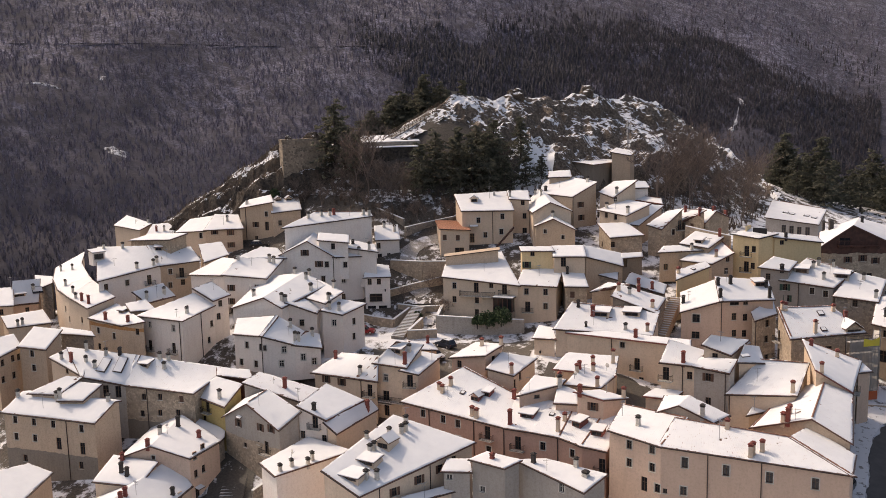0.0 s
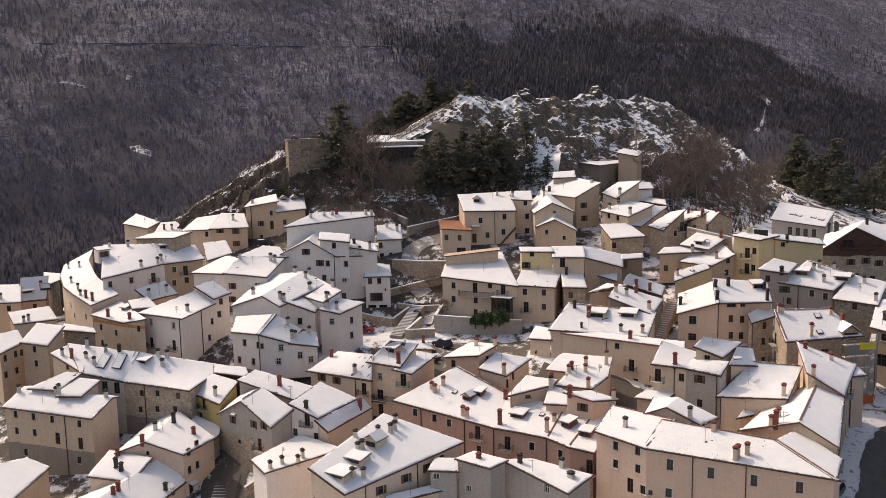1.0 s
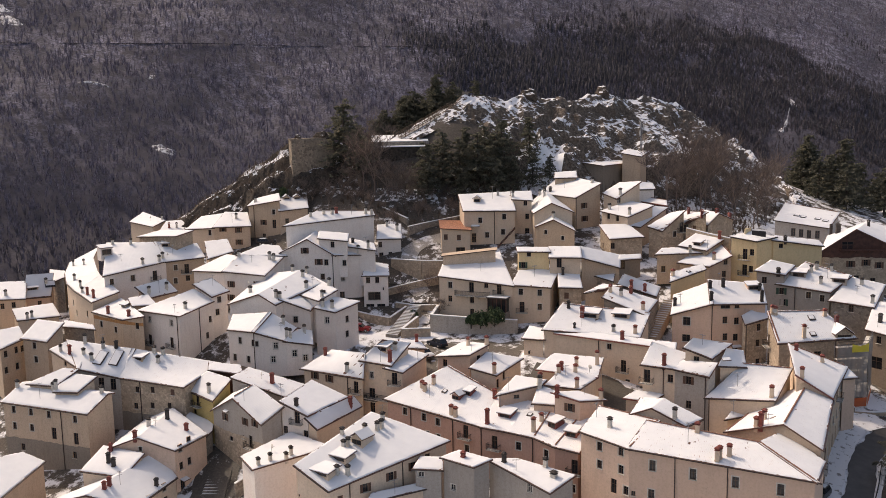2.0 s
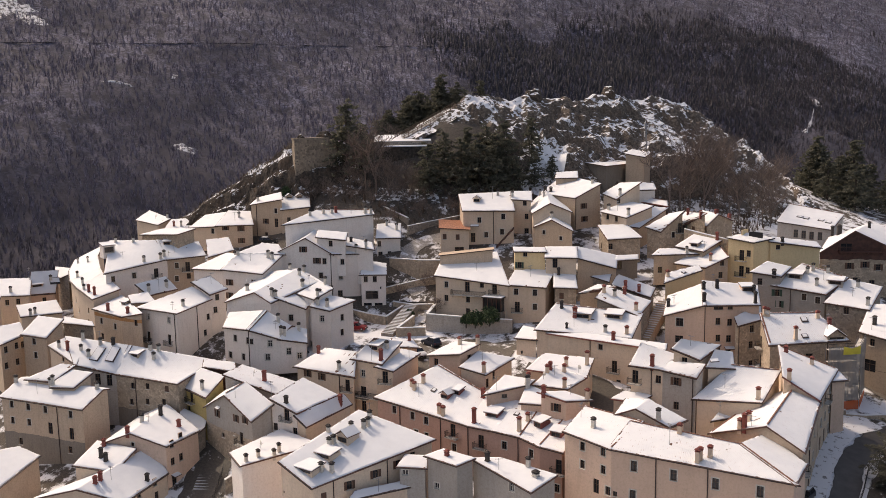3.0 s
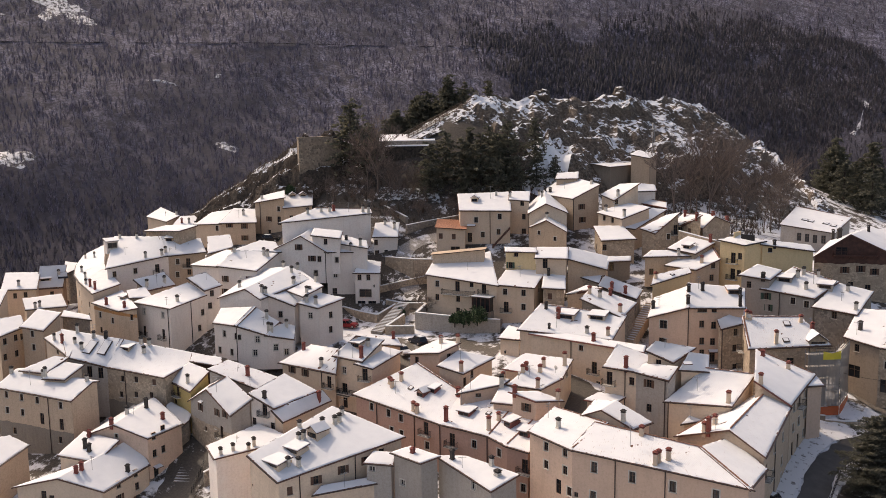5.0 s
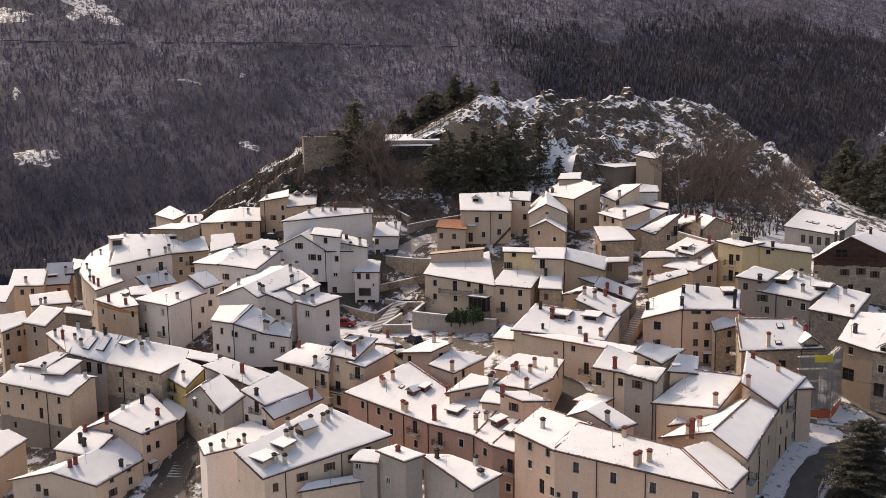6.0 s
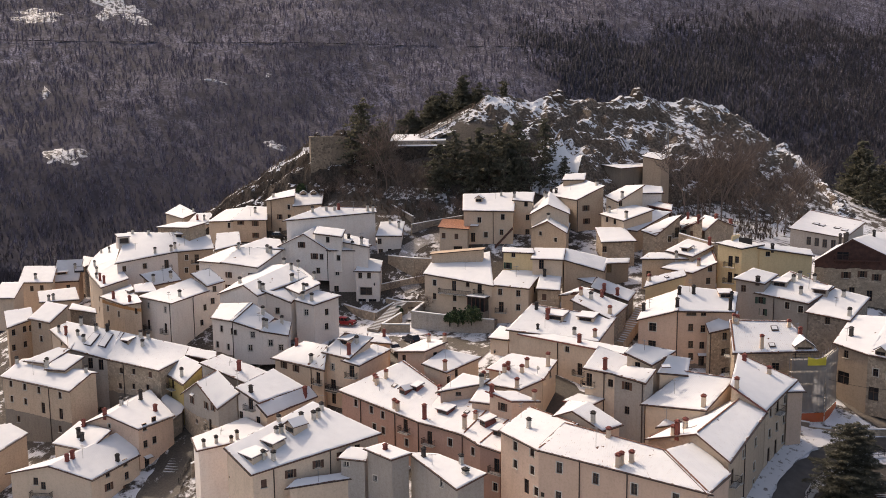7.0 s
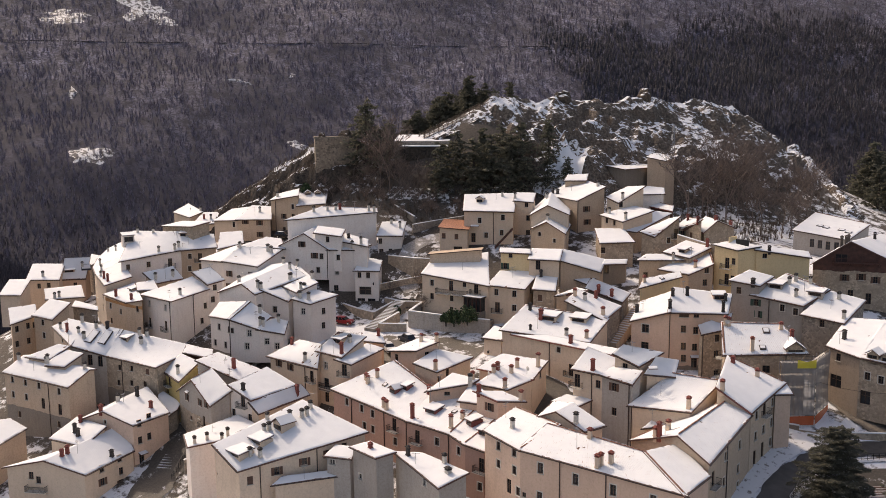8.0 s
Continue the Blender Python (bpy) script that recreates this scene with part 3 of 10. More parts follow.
def dish(h, u, v, turn=2.6):
    """A satellite dish on a short pole."""
    if "dish" not in SMALL:
        vs, fs, n = [(0, 0, 0)], [], 12
        for r, dz in ((0.2, 0.02), (0.42, 0.1)):
            vs += [(r * math.cos(i * math.tau / n), -dz - 0.0, r * math.sin(i * math.tau / n)) for i in range(n)]
        fs = [(0, 1 + i, 1 + (i + 1) % n) for i in range(n)] + [(1 + i, 1 + n + i, 1 + n + (i + 1) % n, 1 + (i + 1) % n) for i in range(n)]
        vs = [(x, y, z * math.cos(0.5) - y * math.sin(0.5) + 1.0) for x, y, z in vs]
        SMALL["dish"] = (mesh_of("satellite_dish", *bar_vf((0, 0.05, -0.2), (0, 0.05, 1.0), 0.05), MAT["metal"]), mesh_of("bowl", vs, fs, MAT["whiteframe"]), mesh_of("feed_arm", *bar_vf((0, 0, 0.75), (0, -0.5, 0.95), 0.04), MAT["metal"]))
    p = h["xy"](u, v)
    ob = part("satellite_dish", SMALL["dish"][0], h["top"])
    ob.matrix_local = Matrix.Translation(Vector((p.x, p.y, h["zz"](u, v) + 0.1)) - h["at"]) @ Matrix.Rotation(turn, 4, "Z")
    part("bowl", SMALL["dish"][1], ob)
    part("feed_arm", SMALL["dish"][2], ob)


def skylight(h, u, v, wide=0.8, long=1.1):
    """A roof window with a metal frame standing a little over the snow."""
    ob = part("skylight", mesh_of("skylight", *join(box_vf(0, -long / 2, 0.1, wide, 0.09, 0.26), box_vf(0, long / 2, 0.1, wide, 0.09, 0.26), box_vf(-wide / 2, 0, 0.1, 0.09, long, 0.26), box_vf(wide / 2, 0, 0.1, 0.09, long, 0.26)), MAT["gutter"]), h["top"])
    ob.matrix_local = on_roof(h, u, v)
    part("pane", mesh_of("pane", *box_vf(0, 0, 0.1, wide - 0.09, long - 0.09, 0.21), MAT["glass"]), ob)
    part("snow_cover", mesh_of("snow_cover", *box_vf(0, 0.1 * long, 0.314, wide - 0.14, long * 0.72, 0.05), MAT["snow"]), ob)


def roof_window_bed(h, u, v, wide, long):
    """A large roof light, its panes covered with snow, in a dark raised frame."""
    ob = part("roof_light", mesh_of("roof_light", *box_vf(0, 0, 0.1, wide, long, 0.32), MAT["gutter"]), h["top"])
    ob.matrix_local = on_roof(h, u, v)
    part("snow_cover", mesh_of("snow_cover", *box_vf(0, 0, 0.424, wide - 0.2, long - 0.2, 0.06), MAT["snow"]), ob)


def roof_box(h, u, v, wide, deep, tall, mat):
    """A box or screen that stands on the roof."""
    p = h["xy"](u, v)
    d = h["c"][1] - h["c"][0]
    ob = part("roof_screen", mesh_of("roof_screen", *box_vf(0, 0, -0.4, wide, deep, tall + 0.4), MAT[mat]), h["top"])
    ob.matrix_local = Matrix.Translation(Vector((p.x, p.y, h["zz"](u, v) + 0.1)) - h["at"]) @ Matrix.Rotation(math.atan2(d.y, d.x), 4, "Z")


def long_balcony(h, k, s0, s1, z, deep=1.0, mat="iron", slab="surround"):
    """A balcony along a stretch of wall k, its floor at height z."""
    w = s1 - s0
    ob = part("balcony", mesh_of("balcony", *box_vf(w / 2, -deep / 2, -0.14, w, deep, 0.14), MAT[slab]), h["top"])
    ob.matrix_local = on_wall(h, k, s0, z)
    y = -deep + 0.05
    part("railing", mesh_of("railing", *comb_vf([(0.04, 0), (0.04, y), (w - 0.04, y), (w - 0.04, 0)], 0.0, 0.97, 0.16, 0.03, 0.06), MAT[mat]), ob)
    for i in range(max(2, int(w / 2.2)) + 1):
        x = 0.2 + i * (w - 0.4) / max(2, int(w / 2.2))
        part("bracket", mesh_of("bracket", *bar_vf((x, 0, -0.6), (x, -deep * 0.8, -0.16), 0.1), MAT[slab]), ob)


def canopy(h, k, s, z, wide=1.6, deep=0.8):
    """A small tiled roof over a door, with snow on it."""
    v = [(-wide / 2, -deep, -0.25), (wide / 2, -deep, -0.25), (wide / 2, 0, 0), (-wide / 2, 0, 0)]
    def slab(lo, hi, q):
        w = [(x * q, y * q, zz + lo) for x, y, zz in v] + [(x * q, y * q, zz + hi) for x, y, zz in v]
        return w, [(3, 2, 1, 0), (4, 5, 6, 7), (0, 1, 5, 4), (1, 2, 6, 5), (2, 3, 7, 6), (3, 0, 4, 7)]
    ob = part("canopy", mesh_of("canopy", *slab(0, 0.09, 1.0), MAT["tile"]), h["top"])
    ob.matrix_local = on_wall(h, k, s, z)
    part("snow_cover", mesh_of("snow_cover", *slab(0.094, 0.17, 0.93), MAT["snow"]), ob)


def wall_lamp(h, k, s, z):
    if "lamp" not in SMALL:
        SMALL["lamp"] = (mesh_of("wall_lamp", *join(bar_vf((0, 0.02, 0.1), (0, -0.55, 0.3), 0.05), bar_vf((0, -0.55, 0.3), (0, -0.55, 0.12), 0.03)), MAT["iron"]),
                         mesh_of("lantern", *join(box_vf(0, -0.55, -0.35, 0.2, 0.2, 0.42, 0, 1.4), box_vf(0, -0.55, 0.07, 0.34, 0.34, 0.12, 0, 0.2)), MAT["iron"]))
    ob = part("wall_lamp", SMALL["lamp"][0], h["top"])
    ob.matrix_local = on_wall(h, k, s, z)
    part("lantern", SMALL["lamp"][1], ob)


def ridge_tiles(h, edges):
    """Rows of bare red tiles along ridge, hip or verge lines, each given by two places on the roof."""
    for u0, v0, u1, v1 in edges:
        a, b = (Vector((*h["xy"](u, v).xy, h["zz"](u, v) + 0.27)) - h["at"] for u, v in ((u0, v0), (u1, v1)))
        n = max(2, int((b - a).length / 0.42))
        d = (b - a).normalized()
        side = Vector((d.y, -d.x, 0)).normalized()
        v, f = [], []
        for i in range(2 * n):
            p = a.lerp(b, (i // 2 + 0.96 * (i % 2)) / n)
            up = (0.10 if i % 2 else 0.06) - (0.07 if (i // 2) % 5 == 3 else 0)
            wd = 0.15 if i % 2 else 0.12
            v += [p - side * wd, p - side * wd * 0.6 + Vector((0, 0, up)), p + side * wd * 0.6 + Vector((0, 0, up)), p + side * wd]
        for i in range(2 * n - 1):
            f += [(4 * i + k, 4 * i + k + 1, 4 * i + k + 5, 4 * i + k + 4) for k in range(3)]
        part("ridge_tiles", mesh_of("ridge_tiles", v, f, MAT["ridgetile"]), h["top"], "reddish ridge tiles showing through the snow")


def plinth(h, k, z, mat, s0=0.0, s1=None, low=None):
    """The lower part of wall k in another render, a little proud of it, up to height z with an uneven upper edge."""
    length = (h["c"][(k + 1) % 4] - h["c"][k]).length
    s1 = length if s1 is None else s1
    low = h["base"] if low is None else low
    wins = [w for w in h["windows"][k] if w[1] - w[3] / 2 < z + 0.5]
    cuts, levels = {s0, s1, *np.arange(s0 + 0.5, s1, 0.7).tolist()}, {low, z}
    for ws, wz, ww, wh in wins:
        cuts |= {q for q in (ws - ww / 2, ws + ww / 2) if s0 < q < s1}
        levels |= {q for q in (wz - wh / 2, wz + wh / 2) if low < q < z}
    cuts, levels = sorted(cuts), sorted(levels)

    def edge(s, q):
        return q + (0.35 * noise.noise(Vector((s * 0.8, z, h["at"].x))) if q == z else 0)

    v, f = [], []
    for a, b in zip(cuts, cuts[1:]):
        for c, d in zip(levels, levels[1:]):
            if any(abs((a + b) / 2 - w[0]) < w[2] / 2 and abs((c + d) / 2 - w[1]) < w[3] / 2 for w in wins):
                continue
            o = len(v)
            v += [(a, -0.03, c - z), (b, -0.03, c - z), (b, -0.03, edge(b, d) - z), (a, -0.03, edge(a, d) - z)]
            f.append((o, o + 1, o + 2, o + 3))
    part("plinth", mesh_of("plinth", v, f, MAT[mat]), h["top"], "weathered darker render on the lower wall").matrix_local = on_wall(h, k, 0, z)


# ---- ground ----
def axis_lines(lo, a, b, hi, fine, grow):
    out = list(np.arange(a, b + fine, fine))
    s = fine
    while out[-1] < hi:
        s *= grow
        out.append(out[-1] + s)
    s = fine
    while out[0] > lo:
        s *= grow
        out.insert(0, out[0] - s)
    return np.array(out)


def ground_material():
    """Snow on flat ground, dark earth and dead grass where it is steep; far off, litter with old snow between bare
    trees, both tinted with haze.
    """
    m, t, b = node_mat("snowy_ground")
    g = t.nodes.new("ShaderNodeNewGeometry")
    sep = t.nodes.new("ShaderNodeSeparateXYZ")
    t.links.new(g.outputs["Normal"], sep.inputs[0])
    n1, n2, n3 = noise_node(t, 0.35, 8, 0.7), noise_node(t, 2.5, 6, 0.6), noise_node(t, 0.09, 5, 0.65)
    earth = ramp(t, n2.outputs[0], (0.3, (0.035, 0.029, 0.024)), (0.7, (0.11, 0.090, 0.072))).outputs[0]
    both = mix(t, n1.outputs[0], n3.outputs[0], 0.35)
    half = t.nodes.new("ShaderNodeMath")
    half.operation = "MULTIPLY"
    t.links.new(sep.outputs[2], half.inputs[0])
    half.inputs[1].default_value = 0.5
    fac = mask(t, half.outputs[0], both, 0.55, 0.73, 0.765)
    near = mix(t, earth, (0.74, 0.745, 0.76), fac)
    # the violet cast of distant haze is mixed into the far litter and snow colours
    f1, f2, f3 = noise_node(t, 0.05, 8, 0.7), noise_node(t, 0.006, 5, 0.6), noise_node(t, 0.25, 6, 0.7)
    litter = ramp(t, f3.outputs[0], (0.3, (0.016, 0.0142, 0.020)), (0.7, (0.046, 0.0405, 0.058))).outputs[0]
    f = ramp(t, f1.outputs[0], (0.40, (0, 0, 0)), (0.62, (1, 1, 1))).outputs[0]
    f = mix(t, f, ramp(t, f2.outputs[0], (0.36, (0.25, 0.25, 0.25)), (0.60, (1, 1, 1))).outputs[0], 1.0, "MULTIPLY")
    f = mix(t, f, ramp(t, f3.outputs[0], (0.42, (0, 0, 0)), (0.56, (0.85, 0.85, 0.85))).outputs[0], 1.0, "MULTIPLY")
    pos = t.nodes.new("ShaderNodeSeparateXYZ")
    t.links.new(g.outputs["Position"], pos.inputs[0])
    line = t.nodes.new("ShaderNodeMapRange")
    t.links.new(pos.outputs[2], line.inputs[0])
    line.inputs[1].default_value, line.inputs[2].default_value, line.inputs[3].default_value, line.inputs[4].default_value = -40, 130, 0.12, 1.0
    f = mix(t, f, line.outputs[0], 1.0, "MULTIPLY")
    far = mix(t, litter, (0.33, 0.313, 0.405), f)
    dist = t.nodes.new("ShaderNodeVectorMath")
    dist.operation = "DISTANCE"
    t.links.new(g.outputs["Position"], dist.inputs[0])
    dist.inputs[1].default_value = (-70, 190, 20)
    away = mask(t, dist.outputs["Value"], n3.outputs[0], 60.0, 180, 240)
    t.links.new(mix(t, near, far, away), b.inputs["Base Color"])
    b.inputs["Roughness"].default_value = 0.95
    bump(t, b, mix(t, n1.outputs[0], n2.outputs[0], 0.5), 0.7, 0.25)
    return m


gx = axis_lines(-2600, -230, 40, 900, 2.5, 1.06)
gy = axis_lines(-500, 80, 380, 4200, 2.5, 1.06)
GX, GY = np.meshgrid(gx, gy)
GZ = height(GX, GY)
gv = np.stack([GX, GY, GZ], -1).reshape(-1, 3)
nx, ny = len(gx), len(gy)
gf = [(j * nx + i, j * nx + i + 1, (j + 1) * nx + i + 1, (j + 1) * nx + i) for j in range(ny - 1) for i in range(nx - 1)]
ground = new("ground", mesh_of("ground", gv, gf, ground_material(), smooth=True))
tagged(ground, "snow-patched hillside and wooded valley slopes", "ground", kind="structure")


# ---- the houses of the village ----
h = house("cream", ((-178.09, 122.58), (-174.43, 125.41), (-179.63, 130.49), (-183.29, 127.66)), (31.50, 31.50, 33.57, 33.57), 24.0, label="cream plastered village house with snow-covered roof")
finish_walls(h)
h = house("cream", ((-185.97, 133.08), (-180.17, 137.96), (-186.50, 143.02), (-192.30, 138.14)), (32.60, 32.56, 34.95, 34.99), 25.0, label="cream plastered village house with snow-covered roof")
for k, s, z, w, hh, kind in (
    (0, 2.77, 31.09, 0.85, 1.25, "w"),
    (0, 5.16, 31.27, 0.85, 1.25, "w"),
):
    window(h, k, s, z, w, hh, kind)
for u, v, kind, tall in ((0.475, 0.175, "p", 1.1),):
    chimney(h, u, v, kind, tall)
antenna(h, 0.975, 0.900, 3.0, 2.6)
finish_walls(h)
h = house("peach", ((-184.27, 140.95), (-182.04, 146.00), (-184.19, 148.52), (-186.42, 143.47)), (32.03, 31.79, 35.78, 36.02), 25.0, label="peach plastered village house with snow-covered roof")
for k, s, z, w, hh, kind in (
    (0, 3.13, 30.09, 0.85, 1.25, "w"),
):
    window(h, k, s, z, w, hh, kind)
for u, v, kind, tall in ((0.800, 0.550, "p", 1.1),):
    chimney(h, u, v, kind, tall)
skylight(h, 0.950, 0.550, 2.2, 1.6)
dormer(h, 0.277, 0.277, 2.6, 1.6, 0.6, False)
finish_walls(h)
h = house("greystone", ((-186.45, 149.38), (-180.43, 148.91), (-182.56, 150.96), (-191.62, 153.60)), (33.50, 35.50, 36.38, 35.49), 25.0, label="grey stone village house with snow-covered roof")
for k, s, z, w, hh, kind in (
    (0, 1.32, 26.63, 0.85, 1.25, "w"),
):
    window(h, k, s, z, w, hh, kind)
finish_walls(h)
h = house("cream", ((-172.77, 130.85), (-167.78, 137.30), (-172.87, 139.53), (-177.11, 132.95)), (29.80, 30.00, 31.64, 31.24), 23.0, label="cream plastered village house with snow-covered roof")
for u, v, kind, tall in ((0.225, 0.000, "p", 1.1), (0.350, 0.100, "p", 1.1),):
    chimney(h, u, v, kind, tall)
finish_walls(h)
h = house("tan", ((-152.45, 112.62), (-153.62, 118.56), (-157.76, 120.36), (-158.29, 115.20)), (30.30, 30.80, 32.14, 32.20), 20.0, label="tan stained plaster village house with snow-covered roof")
for k, s, z, w, hh, kind in (
    (0, 1.22, 28.99, 0.85, 1.25, "w"),
    (0, 3.89, 29.13, 0.85, 1.25, "w"),
    (0, 5.43, 28.99, 0.85, 1.25, "w"),
    (0, 3.83, 25.94, 0.85, 1.25, "w"),
    (0, 1.03, 25.87, 0.85, 1.25, "w"),
):
    window(h, k, s, z, w, hh, kind)
finish_walls(h)
h = house("tan", ((-152.16, 117.28), (-146.25, 118.25), (-146.95, 122.34), (-152.86, 121.37)), (31.38, 31.20, 33.54, 33.72), 19.0, label="tan stained plaster village house with snow-covered roof", cover='snow')
for k, s, z, w, hh, kind in (
    (0, 2.76, 30.13, 0.85, 1.25, "f"),
    (0, 2.91, 27.41, 0.85, 1.25, "f"),
):
    window(h, k, s, z, w, hh, kind)
finish_walls(h)
h = house("greystone", ((-149.72, 124.78), (-142.80, 126.33), (-144.02, 127.00), (-150.97, 126.09)), (32.30, 32.10, 32.51, 32.83), 24.0, label="grey stone village house with snow-covered roof")
finish_walls(h)
h = house("cream", ((-142.98, 116.59), (-133.38, 114.96), (-137.71, 120.95), (-141.07, 119.03)), (30.20, 28.60, 30.70, 31.51), 18.0, label="cream plastered village house with snow-covered roof")
for k, s, z, w, hh, kind in (
    (0, 4.96, 28.73, 0.85, 1.25, "w"),
):
    window(h, k, s, z, w, hh, kind)
for u, v, kind, tall in ((1.000, 0.475, "p", 1.2), (0.550, 0.275, "r", 1.5),):
    chimney(h, u, v, kind, tall)
chimney(h, 0.254, 0.179, "p", 1.1, 0.5)
finish_walls(h)
h = house("grey", ((-133.44, 114.68), (-126.78, 118.41), (-127.31, 122.24), (-141.07, 119.03)), (28.50, 26.74, 30.73, 31.51), 17.0, label="grey rendered village house with snow-covered roof")
for k, s, z, w, hh, kind in (
    (0, 4.17, 25.68, 1.00, 2.10, "d"),
    (0, 6.31, 25.48, 1.00, 2.10, "d"),
):
    window(h, k, s, z, w, hh, kind)
for u, v, kind, tall in ((0.350, 0.375, "p", 1.1), (0.550, 0.900, "p", 1.1), (0.750, 0.975, "d", 1.1),):
    chimney(h, u, v, kind, tall)
roof_window_bed(h, 0.525, 0.525, 1.7, 3.2)
roof_window_bed(h, 0.800, 0.625, 1.7, 3.2)
antenna(h, 0.550, 0.850, 3.0, 1.4)
chimney(h, 0.263, 0.980, "p", 1.6, 0.5)
finish_walls(h)
h = house("stone", ((-126.78, 118.41), (-112.86, 120.41), (-113.83, 129.93), (-127.31, 122.24)), (26.74, 26.39, 27.94, 30.73), 16.5, label="long rubble stone village house with ribbed snowy roof", cover='snowrib')
for k, s, z, w, hh, kind in (
    (0, 3.72, 24.85, 0.85, 1.10, "w"),
    (0, 7.11, 25.13, 0.85, 1.10, "w"),
    (0, 11.46, 25.12, 0.85, 1.10, "c"),
    (0, 3.19, 21.78, 0.85, 1.10, "w"),
    (0, 6.87, 22.24, 0.85, 1.10, "w"),
    (0, 10.61, 22.60, 0.85, 1.10, "w"),
):
    window(h, k, s, z, w, hh, kind)
for u, v, kind, tall in ((0.250, 1.000, "p", 1.1), (0.350, 1.000, "p", 1.1), (0.375, 0.675, "p", 1.1),):
    chimney(h, u, v, kind, tall)
dormer(h, 0.125, 0.650, 1.80, 1.80, 0.60, False)
downpipe(h, 0, 4.42)
plinth(h, 0, 20.5, "concrete")
finish_walls(h)
h = house("ochre", ((-115.04, 122.79), (-106.89, 121.13), (-106.17, 124.66), (-112.32, 125.41)), (25.20, 24.76, 27.30, 27.63), 16.0, label="ochre plastered village house with snow-covered roof")
for k, s, z, w, hh, kind in (
    (0, 3.62, 23.74, 1.00, 2.10, "b"),
    (0, 2.57, 21.41, 0.85, 0.90, "w"),
):
    window(h, k, s, z, w, hh, kind)
for u, v, kind, tall in ((0.750, 0.175, "p", 1.4),):
    chimney(h, u, v, kind, tall)
finish_walls(h)
h = house("brownwood", ((-112.45, 126.28), (-106.53, 127.96), (-108.32, 129.58), (-113.81, 127.82)), (28.00, 27.60, 28.32, 28.61), 20.0, label="dark timber village house with snow-covered roof")
finish_walls(h)
h = house("grey", ((-106.61, 120.80), (-92.74, 117.55), (-90.71, 119.97), (-104.58, 123.22)), (23.18, 23.93, 26.06, 25.31), 14.0, label="grey rendered village house with snow-covered roof", ridge=('y', 0.46, 26.6, 28.2))
for k, s, z, w, hh, kind in (
    (0, 3.64, 22.64, 0.85, 1.25, "s"),
    (0, 9.50, 23.12, 0.85, 1.25, "s"),
    (0, 12.24, 23.47, 0.85, 1.25, "s"),
    (0, 10.84, 19.99, 1.00, 2.10, "b"),
    (0, 5.20, 19.17, 0.85, 0.80, "w"),
):
    window(h, k, s, z, w, hh, kind)
canopy(h, 0, 4.15, 23.87, 1.2, 0.5)
antenna(h, 0.600, 0.175, 3.0, 0.5)
ridge_tiles(h, ((0.46, 0, 0.46, 1),))
plinth(h, 0, 20.4, "stone")
window(h, 0, 8.77, 20.32, 0.5, 0.6, "w")
finish_walls(h)
h = house("tan", ((-143.29, 106.19), (-124.58, 109.19), (-124.25, 114.31), (-142.96, 111.31)), (23.30, 23.09, 25.25, 25.46), 9.5, label="tan stained plaster village house with snow-covered roof", ridge=('x', 0.8, 25.6, 25.4))
for k, s, z, w, hh, kind in (
    (0, 2.32, 22.08, 0.85, 1.25, "f"),
    (0, 6.28, 22.03, 0.85, 1.25, "f"),
    (0, 10.31, 21.99, 0.85, 1.25, "f"),
    (0, 16.12, 21.76, 0.85, 1.25, "f"),
    (0, 2.25, 19.07, 0.85, 1.25, "f"),
    (0, 6.23, 19.15, 0.85, 1.25, "f"),
    (0, 11.18, 18.62, 1.00, 2.10, "d"),
    (0, 16.03, 18.21, 1.00, 2.10, "d"),
    (0, 3.81, 15.28, 0.85, 1.25, "w"),
    (0, 15.46, 15.20, 0.85, 1.25, "w"),
):
    window(h, k, s, z, w, hh, kind)
for u, v, kind, tall in ((0.000, 0.575, "p", 1.1), (0.425, 0.625, "p", 1.3), (0.950, 0.775, "p", 1.1),):
    chimney(h, u, v, kind, tall)
downpipe(h, 0, 13.07)
antenna(h, 0.375, 0.250, 3.0, 1.4)
plinth(h, 0, 16.9, "concrete")
finish_walls(h)
h = house("tan", ((-133.87, 110.12), (-129.34, 111.27), (-128.63, 114.31), (-134.29, 113.37)), (25.47, 25.66, 27.42, 27.46), 22.5, label="tan plastered rooftop room with a snow-covered roof")
chimney(h, 0.022, 0.020, "p", 1.6, 0.5)
finish_walls(h)
h = house("tan", ((-140.52, 109.87), (-134.86, 110.84), (-133.01, 114.19), (-136.38, 113.69)), (25.91, 26.08, 28.19, 28.16), 22.9, label="tan plastered rooftop room with a snow-covered roof")
finish_walls(h)
h = house("white", ((-90.71, 120.22), (-85.83, 120.72), (-84.63, 129.20), (-90.85, 128.44)), (27.05, 25.37, 26.17, 28.16), 15.0, label="white plastered village house with snow-covered roof")
for k, s, z, w, hh, kind in (
    (0, 2.89, 24.82, 1.00, 2.10, "b"),
    (0, 4.59, 22.19, 0.85, 1.25, "w"),
    (0, 0.56, 22.45, 0.85, 1.25, "w"),
):
    window(h, k, s, z, w, hh, kind)
for u, v, kind, tall in ((0.475, 0.075, "d", 1.0),):
    chimney(h, u, v, kind, tall)
antenna(h, 0.000, 0.000, 3.0, 2.9)
finish_walls(h)
h = house("cream", ((-85.60, 120.64), (-84.03, 120.72), (-82.36, 130.06), (-82.89, 129.26)), (24.70, 23.62, 24.80, 26.13), 15.0, label="cream plastered village house with snow-covered roof")
for u, v, kind, tall in ((0.525, 0.850, "r", 1.1),):
    chimney(h, u, v, kind, tall)
finish_walls(h)
